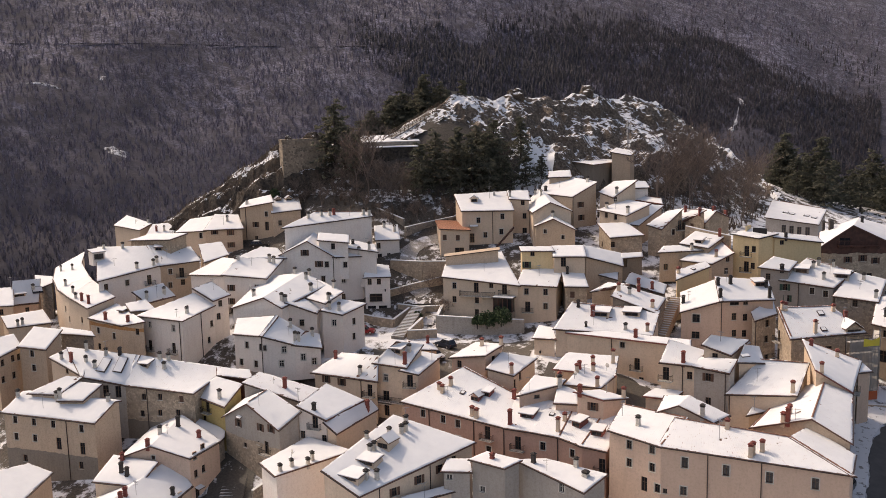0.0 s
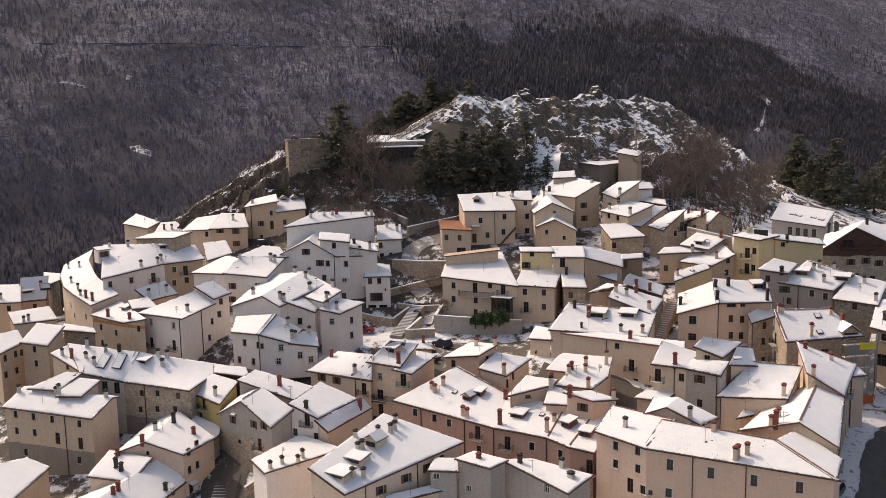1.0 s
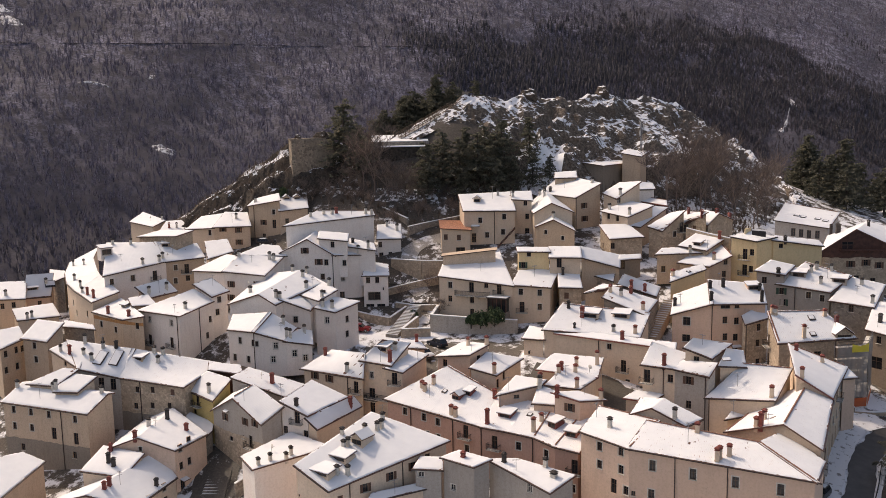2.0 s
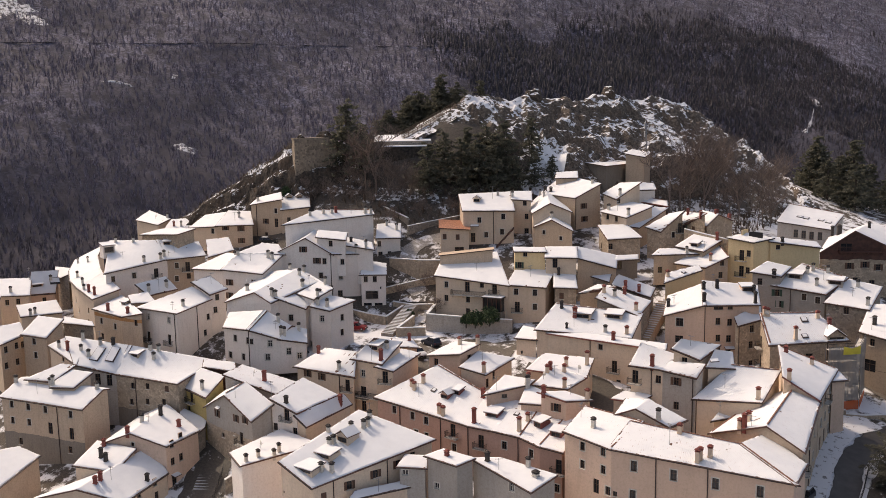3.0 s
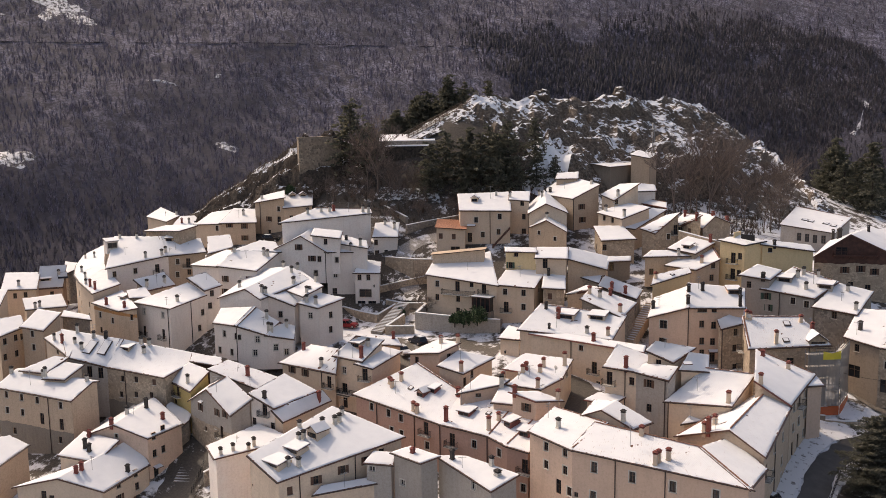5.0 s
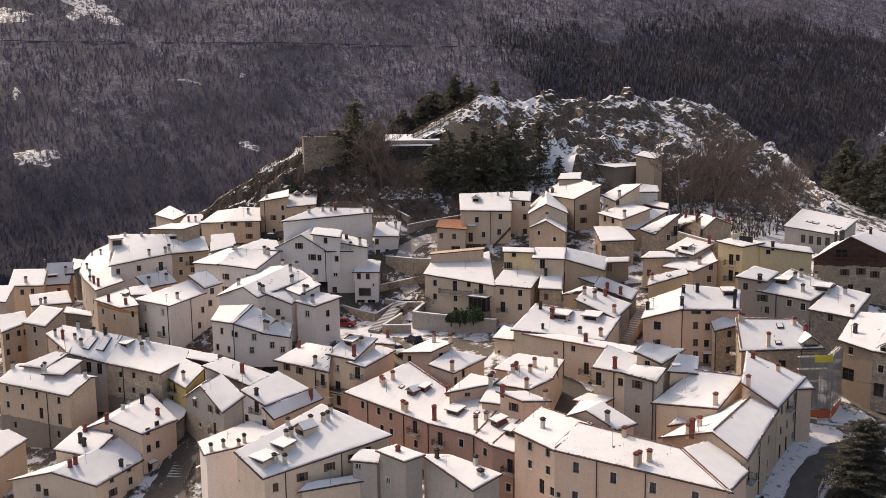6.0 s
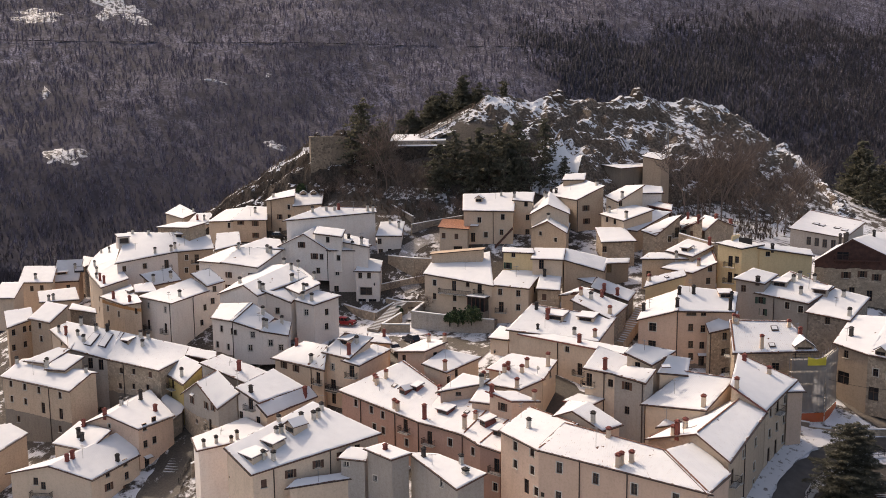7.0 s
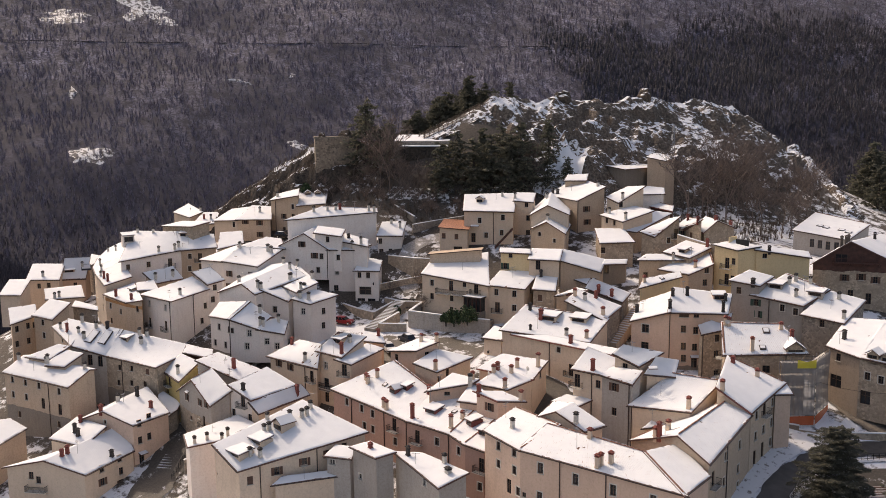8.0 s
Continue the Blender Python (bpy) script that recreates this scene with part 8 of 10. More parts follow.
def bough_fir_mesh(seed, tall, spread):
    """A near fir: separate flat boughs that fan out from the trunk in uneven storeys, each a comb of short fine sprays."""
    r = random.Random(seed)
    wood = [limb_vf(Vector((0, 0, -1.5)), Vector((0, 0, tall * 0.96)), 0.24, 0.03)]
    v, f = [], []
    for k in range(150):
        q = (k + r.uniform(-0.5, 0.5)) / 150
        z = tall * (0.06 + 0.9 * max(q, 0))
        a = k * 2.399 + r.uniform(-0.4, 0.4)
        L = (spread * (1 - max(q, 0)) ** 0.42 * min(1, 0.72 + 1.4 * max(q, 0)) + 0.3) * r.uniform(0.55, 1.12)
        d = Vector((math.cos(a), math.sin(a), 0))
        s = Vector((-d.y, d.x, 0))
        sag, lift = r.uniform(-0.06, 0.22), r.uniform(0.0, 0.18)
        root = Vector((0, 0, z))
        wood.append(limb_vf(root, root + d * L * 0.9 + Vector((0, 0, (lift - sag) * L * 0.8)), 0.05, 0.015))
        for j in range(int(26 + 44 * L)):
            t0 = r.uniform(0.12, 1.0) ** 0.75
            half = L * 0.34 * math.sin(math.pi * min(1, 0.15 + 0.8 * t0)) * r.uniform(-1, 1)
            c = root + d * (L * t0) + s * half + Vector((0, 0, lift * L * t0 - sag * L * t0 * t0 - abs(half) * 0.18 + r.uniform(-0.10, 0.10)))
            for g in range(2):
                e = (d * r.uniform(0.2, 1.0) + s * (1.2 * half / (L * 0.34) + r.uniform(-0.6, 0.6)) + Vector((0, 0, r.uniform(-0.45, 0.35)))).normalized()
                w = e.cross(Vector((r.uniform(-0.5, 0.5), r.uniform(-0.5, 0.5), 1))).normalized()
                ln, wd = r.uniform(0.22, 0.48), r.uniform(0.04, 0.09)
                o = len(v)
                v += [c - e * ln * 0.4, c + w * wd, c + e * ln * 0.6, c - w * wd]
                f.append((o, o + 1, o + 2, o + 3))
    return mesh_of("trunk", *join(*wood), MAT["bark"]), mesh_of("crown", v, f, NEEDLES)


def limb_vf(a, b, ra, rb):
    """A three-sided tapered limb."""
    d = (b - a).normalized()
    s = d.orthogonal().normalized()
    u = d.cross(s)
    v = [a + (s * math.cos(k * 2.094) + u * math.sin(k * 2.094)) * ra for k in range(3)] + [b + (s * math.cos(k * 2.094) + u * math.sin(k * 2.094)) * rb for k in range(3)]
    return v, [(k, (k + 1) % 3, 3 + (k + 1) % 3, 3 + k) for k in range(3)]


def bare_mesh(seed, tall, spread=0.5, first=0.25):
    r = random.Random(seed)
    trunk, twigs = [], []

    def grow(a, d, length, rad, depth):
        b = a + d * length
        (trunk if depth < 2 else twigs).append(limb_vf(a, b, rad, max(rad * 0.6, 0.014)))
        if depth >= 3:
            for _ in range(4):
                e = (d * 0.8 + Vector((r.uniform(-1, 1), r.uniform(-1, 1), r.uniform(-0.3, 0.9))) * spread * 1.3).normalized()
                st = a.lerp(b, r.uniform(0.25, 1.0))
                w = e.cross(Vector((r.uniform(-1, 1), r.uniform(-1, 1), 0.3))).normalized() * r.uniform(0.016, 0.03)
                twigs.append(([st - w, st + w, st + e * length * r.uniform(0.5, 1.1)], [(0, 1, 2)]))
        if depth >= 4:
            return
        for _ in range((5, 4, 3, 3)[depth]):
            ax = Vector((r.uniform(-1, 1), r.uniform(-1, 1), r.uniform(-0.2, 0.5))).normalized()
            nd = (d * 0.75 + ax * spread * (1.25 if depth else 0.9) + Vector((0, 0, 0.12))).normalized()
            st = a.lerp(b, r.uniform(0.55, 1.0))
            grow(st, nd, length * r.uniform(0.55, 0.8), max(rad * 0.5, 0.02), depth + 1)

    grow(Vector((0, 0, -1)), Vector((r.uniform(-0.08, 0.08), r.uniform(-0.08, 0.08), 1)).normalized(), tall * first + 1, tall * 0.008 + 0.03, 0)
    return mesh_of("trunk", *join(*trunk), TWIGS), mesh_of("crown", *join(*twigs), TWIGS)


def plant(name, meshes, x, y, size, turn, label, cat, group, sink=0.3, z=None):
    ob = new(name)
    ob.matrix_world = Matrix.Translation((x, y, (surface(x, y) if z is None else z) - sink)) @ Matrix.Rotation(turn, 4, "Z") @ Matrix.Scale(size * (1.5 if name == "bare_tree" else 1.0), 4)
    tagged(ob, label, cat, group)
    part("trunk", meshes[0], ob)
    part("crown", meshes[1], ob)
    return ob


FIRS = [conifer_mesh(s, t, w, n, 0.3, 0.62, 1.0, 6) for s, t, w, n in ((1, 12, 5.2, 10), (2, 13, 5.8, 11), (3, 10.5, 5.6, 9), (4, 13.5, 5.4, 11), (5, 11.5, 6.2, 9))]
BARES = [bare_mesh(s, t, w, q) for s, t, w, q in ((11, 13, 0.6, 0.28), (12, 15, 0.5, 0.33), (13, 11, 0.75, 0.25), (14, 14, 0.6, 0.3))]
rnd = random.Random(42)
# big firs in front of the crest and the terrace
HILL_FIRS = ((-137.6, 202.0, 1, 1.45), (-135.6, 205.5, 4, 1.0), (-116, 206.5, 2, 1.05), (-113, 209.5, 1, 1.0), (-109, 211, 4, 1.05), (-105, 213, 0, 1.15), (-103, 218, 1, 0.95), (-98.5, 228.5, 3, 0.8), (-101, 219.5, 0, 0.9))
MORE_FIRS = ((-110, 216, 3, 0.8), (-107, 220, 1, 0.8), (-114, 204, 2, 0.8), (-95, 223, 2, 0.8), (-100, 213, 2, 0.95), (-106, 207.5, 4, 0.7), (-98, 217, 4, 0.8), (-104, 224, 2, 0.85), (-93, 229, 1, 0.55))
for x, y, k, s in HILL_FIRS + MORE_FIRS:
    plant("fir_tree", FIRS[k], x, y, s, rnd.uniform(0, 6.28), "tall dark green fir with a dusting of snow", "tree", "firs on the castle hill")
# firs behind the spur, on the shaded side
for i in range(34):
    f = i / 33
    x, y = -148 + 21 * f + rnd.uniform(-3, 3), 224 + 20 * f + rnd.uniform(-4, 6)
    plant("fir_tree", FIRS[i % 5], x, y, rnd.uniform(0.7, 1.0), rnd.uniform(0, 6.28), "dark green fir on the shaded side of the hill", "tree", "firs behind the castle hill")
# fir wood on the slope beyond the crest
for i in range(125):
    x, y = rnd.uniform(-66, 45), rnd.uniform(318, 460)
    x = max(x, -60 + (y - 318) * 0.06 + rnd.uniform(0, 6))
    plant("fir_tree", FIRS[i % 5], x, y, rnd.uniform(0.95, 1.7), rnd.uniform(0, 6.28), "dark green fir in the wood beyond the crest", "tree", "fir wood beyond the crest")
# bare trees on the slope under the crest
for i in range(34):
    x, y = rnd.uniform(-82, -48), rnd.uniform(238, 300)
    if surface(x, y) - ground_at(x, y) > 2.0:
        continue
    if (x < -73 and y < 264) or y < 236 + (x + 76) * 0.4:
        continue
    plant("bare_tree", BARES[i % 4], x, y, rnd.uniform(0.7, 1.15) * (1.3 - 0.7 * (y - 238) / 62), rnd.uniform(0, 6.28), "leafless grey-brown deciduous tree on the slope", "tree", "bare trees on the slope")
for x, y, k, s in ((-125.2, 197.5, 0, 1.35), (-129, 198, 3, 0.8), (-122, 198.5, 2, 0.9), (-133, 197, 2, 0.6), (-120, 199, 1, 0.45), (-137, 194, 3, 0.35), (-128, 193, 2, 0.4), (-143, 192, 0, 0.3),
                   (-118, 202, 3, 0.45), (-94, 178, 2, 0.35), (-97, 176, 3, 0.3), (-91, 170, 2, 0.4), (-101, 172, 0, 0.3)):
    plant("bare_tree", BARES[k], x, y, s, rnd.uniform(0, 6.28), "leafless tree with reddish-brown twigs below the castle", "tree", "bare trees below the castle")

for i in range(60):
    x, y = rnd.uniform(-150, -104), rnd.uniform(189, 204)
    if ground_at(x, y) < 45:
        continue
    plant("bare_tree", BARES[i % 4], x, y, rnd.uniform(0.16, 0.34), rnd.uniform(0, 6.28), "small leafless tree in the thicket below the castle", "tree", "thicket below the castle")


# ---- woods on the far mountainside ----
def fast_mesh(name, verts, tris, mat):
    me = bpy.data.meshes.new(name)
    me.vertices.add(len(verts))
    me.vertices.foreach_set("co", np.asarray(verts, np.float32).ravel())
    n = len(tris)
    me.loops.add(n * 3)
    me.loops.foreach_set("vertex_index", np.asarray(tris, np.int32).ravel())
    me.polygons.add(n)
    me.polygons.foreach_set("loop_start", np.arange(0, n * 3, 3, dtype=np.int32))
    me.polygons.foreach_set("loop_total", np.full(n, 3, np.int32))
    me.materials.append(mat)
    me.update(calc_edges=True)
    return me


def scatter(protos, xs, ys, sizes, turns, pick, at=None):
    """All trees of a wood in one mesh."""
    zs = height(xs, ys) if at is None else at
    V, T, o = [], [], 0
    for p, (pv, pt) in enumerate(protos):
        sel = np.where(pick == p)[0]
        if not len(sel):
            continue
        c, s = np.cos(turns[sel])[:, None], np.sin(turns[sel])[:, None]
        k = sizes[sel][:, None]
        X = (pv[:, 0] * c - pv[:, 1] * s) * k + xs[sel][:, None]
        Y = (pv[:, 0] * s + pv[:, 1] * c) * k + ys[sel][:, None]
        Z = pv[:, 2] * k + zs[sel][:, None]
        V.append(np.stack([X, Y, Z], -1).reshape(-1, 3))
        T.append((pt[None] + (o + np.arange(len(sel)) * len(pv))[:, None, None]).reshape(-1, 3))
        o += len(sel) * len(pv)
    return np.concatenate(V), np.concatenate(T)


def far_bare(seed):
    """A leafless tree seen from far: a thin stem and a vase of fine upright boughs."""
    r = np.random.RandomState(seed)
    v, t = [(-0.15, 0, -1), (0.15, 0, -1), (0, 0, 7)], [(0, 1, 2)]
    for i in range(15):
        a = r.uniform(0, 6.28)
        z0 = r.uniform(1.0, 6.5)
        L = r.uniform(0.5, 2.7) * (1.2 - 0.07 * z0)
        e = np.array([math.cos(a) * L, math.sin(a) * L, z0 + r.uniform(2.2, 5.2)])
        b = np.array([0.35 * e[0], 0.35 * e[1], z0])
        g = r.uniform(0, 6.28)
        s = np.array([math.cos(g), math.sin(g), r.uniform(-0.3, 0.3)]) * r.uniform(0.14, 0.34)
        o = len(v)
        v += [tuple(b - s), tuple(b + s), tuple(e)]
        t.append((o, o + 1, o + 2))
    return np.array(v), np.array(t)


def far_fir(seed):
    r = np.random.RandomState(seed)
    v, t = [], []
    for k in range(3):
        z0, w = 1.0 + 3.6 * k, 2.7 * (1 - k * 0.27)
        o = len(v)
        v.append((r.uniform(-0.2, 0.2), r.uniform(-0.2, 0.2), z0 + 5.4))
        n = 5
        for i in range(n):
            q = w * r.uniform(0.6, 1.25)
            v.append((q * math.cos(i * math.tau / n), q * math.sin(i * math.tau / n), z0 + r.uniform(-0.9, 0.7)))
        t += [(o, o + 1 + i, o + 1 + (i + 1) % n) for i in range(n)]
    return np.array(v), np.array(t)


# ---- brushwood on the castle hill ----
def shrub(seed):
    """A leafless shrub: a spray of thin stems."""
    q = np.random.RandomState(seed)
    v, t = [], []
    for i in range(22):
        a, lean, tall = q.uniform(0, 6.28), q.uniform(0.1, 0.8), q.uniform(0.9, 2.4)
        e = np.array([math.cos(a) * lean * tall * 0.7, math.sin(a) * lean * tall * 0.7, tall])
        s = np.array([-math.sin(a), math.cos(a), 0]) * q.uniform(0.018, 0.05)
        b = e * 0.08
        o = len(v)
        v += [tuple(b - s), tuple(b + s), tuple(e)]
        t.append((o, o + 1, o + 2))
    return np.array(v), np.array(t)


BRUSH = tree_material("dead_brushwood", (0.050, 0.036, 0.027), (0.17, 0.122, 0.088))
bs = np.random.RandomState(19)
bx, by = bs.uniform(-178, -48, 7000), bs.uniform(186, 305, 7000)
bz = height(bx, by)
ok = (bz > 42 - (by > 235) * 6) & ((by > 197) | (bx < -112)) & (by > 192 + np.clip(bx + 112, 0, 60) * 0.55) & ~((bx > -134) & (bx < -112) & (by > 210) & (by < 238))
bx, by = bx[ok], by[ok]
rise = np.array([surface(p, q) for p, q in zip(bx, by)]) - height(bx, by)
bx, by = bx[((rise < 1.0) | (bx < -136)) & (by < 300 + 30 * (bx > -72))], by[((rise < 1.0) | (bx < -136)) & (by < 300 + 30 * (bx > -72))]
cx, cy = bs.uniform(-196, -136, 3600), bs.uniform(174, 214, 3600)
cliffy = np.array([surface(p, q) for p, q in zip(cx, cy)]) - height(cx, cy) > 0.3
bx, by = np.r_[bx, cx[cliffy]], np.r_[by, cy[cliffy]]
sv, st = scatter([shrub(s) for s in range(5)], bx, by, bs.uniform(0.5, 1.2, len(bx)) * np.where(bx < -136, 0.6, 1.0), bs.uniform(0, 6.28, len(bx)), bs.randint(0, 5, len(bx)), np.array([surface(p, q) for p, q in zip(bx, by)]) - 0.1)
brush = new("brushwood", fast_mesh("brushwood", sv, st, BRUSH))
tagged(brush, "dead brown brushwood covering the castle hill", "shrubs", kind="stuff")
# frosted twigs and far firs; distant haze is put into both as a purple tint
FROST_HAZE = tree_material("hazy_frosted_wood", (0.070, 0.058, 0.076), (0.21, 0.178, 0.232), patch=0.46)
FARFIR = tree_material("far_firs", (0.022, 0.0205, 0.026), (0.043, 0.0395, 0.049))
rs = np.random.RandomState(7)
# clearings of lying snow: x, y, half length, half width, turn
GLADES = ((-939, 885, 19, 12, 0.6), (-1088, 1017, 13, 17, 0.3), (-1410, 972, 75, 50, 0.5), (-371, 1880, 7, 130, 0.126), (-388, 2003, 9, 26, 0.5), (-1047, 641, 28, 28, 1.0), (-1459, 850, 62, 44, 1.05), (-1194, 710, 6, 30, 1.05), (-1520, 797, 34, 30, 1.05), (-1097, 922, 22, 5, 0.9))


def in_glade(x, y, grow=1.0):
    hit = np.zeros(len(x), bool)
    for gx0, gy0, a, b, w in GLADES:
        c, s = math.cos(w), math.sin(w)
        p, q = (x - gx0) * c + (y - gy0) * s, -(x - gx0) * s + (y - gy0) * c
        hit |= (p / a) ** 2 + (q / b) ** 2 < grow * (1 + 0.5 * np.sin(7 * np.arctan2(q, p) + gx0))
    return hit


N = 70000
ang = np.radians(rs.uniform(4, 66, N))
rad = 620 * (3300 / 620) ** rs.uniform(0, 1, N)
fx, fy = -np.sin(ang) * rad + 15, np.cos(ang) * rad
keep = (height(fx, fy) > -118) & (~in_glade(fx, fy, 0.4) | (rs.rand(N) < 0.3))
fx, fy, rad, ang = fx[keep], fy[keep], rad[keep], ang[keep]
deg = np.degrees(ang)
stray = np.random.RandomState(5)
edge = 33 + 2.5 * wavy(fx, fy, 0.02, 77) + stray.normal(0, 1.3, len(fx))
firmask = ((deg > 3) & (deg < edge) & (rad > 1450 - 350 * (deg < 22)) & (rad < 1786 + 36 * (33 - deg) + 70 * wavy(fx, fy, 0.03, 55) + stray.normal(0, 55, len(fx))) & (wavy(fx, fy, 0.006, 21) > -0.45)) | (wavy(fx, fy, 0.010, 33) > 1.05)
ex, er = np.radians(rs.uniform(4, 36, 36000)), rs.uniform(1200, 2450, 36000)
xx, xy2 = -np.sin(ex) * er + 15, np.cos(ex) * er
ed = np.degrees(ex)
ek = (ed < 33 + 2.5 * wavy(xx, xy2, 0.02, 77) + stray.normal(0, 1.3, len(xx))) & (er < 1786 + 36 * (33 - ed) + 70 * wavy(xx, xy2, 0.03, 55) + stray.normal(0, 55, len(xx))) & (wavy(xx, xy2, 0.006, 21) > -0.45) & ~in_glade(xx, xy2)
vx, vr = np.radians(rs.uniform(24, 66, 9000)), rs.uniform(560, 1050, 9000)
nx2, ny2 = -np.sin(vx) * vr + 15, np.cos(vx) * vr
vk = (height(nx2, ny2) > -118) & ~in_glade(nx2, ny2)
fx, fy, rad, firmask = np.r_[fx, nx2[vk]], np.r_[fy, ny2[vk]], np.r_[rad, vr[vk]], np.r_[firmask, np.zeros(vk.sum(), bool)]
fx, fy, rad, firmask = np.r_[fx, xx[ek]], np.r_[fy, xy2[ek]], np.r_[rad, er[ek]], np.r_[firmask, np.ones(ek.sum(), bool)]
spread_n = rs.rand(len(fx))
firmask &= spread_n > 0.45 * (np.degrees(np.arctan2(15 - fx, fy)) < 20) + 0.06 + 0.3 * np.clip(0.1 - wavy(fx, fy, 0.006, 21), 0, 1)
n = len(fx)
size = rs.uniform(0.65, 1.45, n) * (rad / 1200) ** 0.35 * np.where(rad < 1000, 1.3, 1.0)
bare = ~firmask
# low valley wood, reused on the shady bearing where its darker colour stands for shade
VALLEY_SHADE = tree_material("bare_valley_and_shaded_wood", (0.040, 0.034, 0.038), (0.125, 0.104, 0.114))
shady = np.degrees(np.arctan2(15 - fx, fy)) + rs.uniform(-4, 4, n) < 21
low_or_shady_wood = (rad + rs.uniform(-120, 120, n) < 1080) | (shady & (rad < 2400))
for here, mat, label in ((bare & ~low_or_shady_wood, FROST_HAZE, "leafless frosted beech wood covering the mountainside, tinted with haze"), (bare & low_or_shady_wood, VALLEY_SHADE, "dark leafless wood on the valley slope and the shaded mountainside")):
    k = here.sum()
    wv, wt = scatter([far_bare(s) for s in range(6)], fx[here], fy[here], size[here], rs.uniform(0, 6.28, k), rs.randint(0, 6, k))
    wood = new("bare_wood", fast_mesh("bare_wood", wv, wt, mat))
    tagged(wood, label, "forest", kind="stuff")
wv, wt = scatter([far_fir(s) for s in range(4)], fx[firmask], fy[firmask], size[firmask] * 0.68, rs.uniform(0, 6.28, firmask.sum()), rs.randint(0, 4, firmask.sum()))
firs = new("fir_forest", fast_mesh("fir_forest", wv, wt, FARFIR))
tagged(firs, "dark fir forest on the shaded mountainside", "forest", kind="stuff")
# snow lying in the clearings
CLEARING = slush("snow_among_brush", (0.035, 0.030, 0.036), 0.44, 0.54, 0.16)
for gx0, gy0, a, b, w in GLADES:
    c, s = math.cos(w), math.sin(w)
    vs, fs = [(gx0, gy0, ground_at(gx0, gy0) + 1.2)], []
    for ring in (0.5, 1.0):
        for i in range(28):
            th = math.tau * i / 28
            k = ring * (1 + 0.2 * math.sin(2 * th + gx0) + 0.2 * math.sin(5 * th + gy0) + 0.16 * math.sin(9 * th + gx0))
            p, q = a * k * math.cos(th), b * k * math.sin(th)
            x, y = gx0 + p * c - q * s, gy0 + p * s + q * c
            vs.append((x, y, ground_at(x, y) + (1.0 if ring < 1 else -2.0)))
    fs += [(0, 1 + i, 1 + (i + 1) % 28) for i in range(28)] + [(1 + i, 29 + i, 29 + (i + 1) % 28, 1 + (i + 1) % 28) for i in range(28)]
    gl = new("snow_clearing", mesh_of("snow_clearing", vs, fs, CLEARING, smooth=True))
    tagged(gl, "snow lying in a clearing of the wood", "snow", kind="structure")
# a road cut along the mountainside
mv, mf = [], []
for i in range(181):
    az = radians(64 - 34 * i / 180)
    lo, hi = 600.0, 3000.0
    for _ in range(30):
        mid = (lo + hi) / 2
        if ground_at(15 - math.sin(az) * mid, math.cos(az) * mid) < 168.5:
            lo = mid
        else:
            hi = mid
    for e, up in ((-1.4, 0.9), (0.8, 0.9), (1.4, 0.0)):
        mv.append((15 - math.sin(az) * (lo + e), math.cos(az) * (lo + e), 168.5 + up))
for i in range(180):
    mf += [(3 * i, 3 * i + 1, 3 * i + 4, 3 * i + 3), (3 * i + 1, 3 * i + 2, 3 * i + 5, 3 * i + 4)]
mroad = new("mountain_road", mesh_of("mountain_road", mv, mf, slush("slushy_mountain_road", (0.05, 0.043, 0.052), 0.5, 0.65, 0.3)))
tagged(mroad, "narrow dark road cut along the mountainside", "road", kind="structure")


# ---- streets, walls and loose things ----
ASPHALT = plain("wet_asphalt", (0.045, 0.042, 0.040), 0.55, 0, 0.35, 0.8)
MUD = slush("wet_muddy_paving", (0.18, 0.135, 0.085), 0.6, 0.68)


def strip(name, pts, width, mat, label, cat="road", lift=0.12, over=ground_at):
    """A road draped over the ground along some points of the plan."""
    dense = []
    P = [Vector((*p, 0)) for p in pts]
    P = [P[0] * 2 - P[1]] + P + [P[-1] * 2 - P[-2]]
    for a, b, c, d in zip(P, P[1:], P[2:], P[3:]):
        for i in range(8):
            t = i / 8
            dense.append(0.5 * ((2 * b) + (c - a) * t + (2 * a - 5 * b + 4 * c - d) * t * t + (3 * b - a - 3 * c + d) * t ** 3))
    v, f = [], []
    for i, p in enumerate(dense):
        d = (dense[min(i + 1, len(dense) - 1)] - dense[max(i - 1, 0)]).normalized()
        s = Vector((d.y, -d.x, 0))
        for k in range(5):
            e = (k / 4 - 0.5) * width * (1 + 0.22 * noise.noise(Vector((p.x * 0.45, p.y * 0.45, k // 3))))
            q = p + s * e
            v.append((q.x, q.y, over(q.x, q.y) + lift))
    for i in range(len(dense) - 1):
        f += [(5 * i + k, 5 * i + k + 1, 5 * i + k + 6, 5 * i + k + 5) for k in range(4)]
    ob = new(name, mesh_of(name, v, f, mat, smooth=True))
    tagged(ob, label, cat, kind="structure")
    return ob


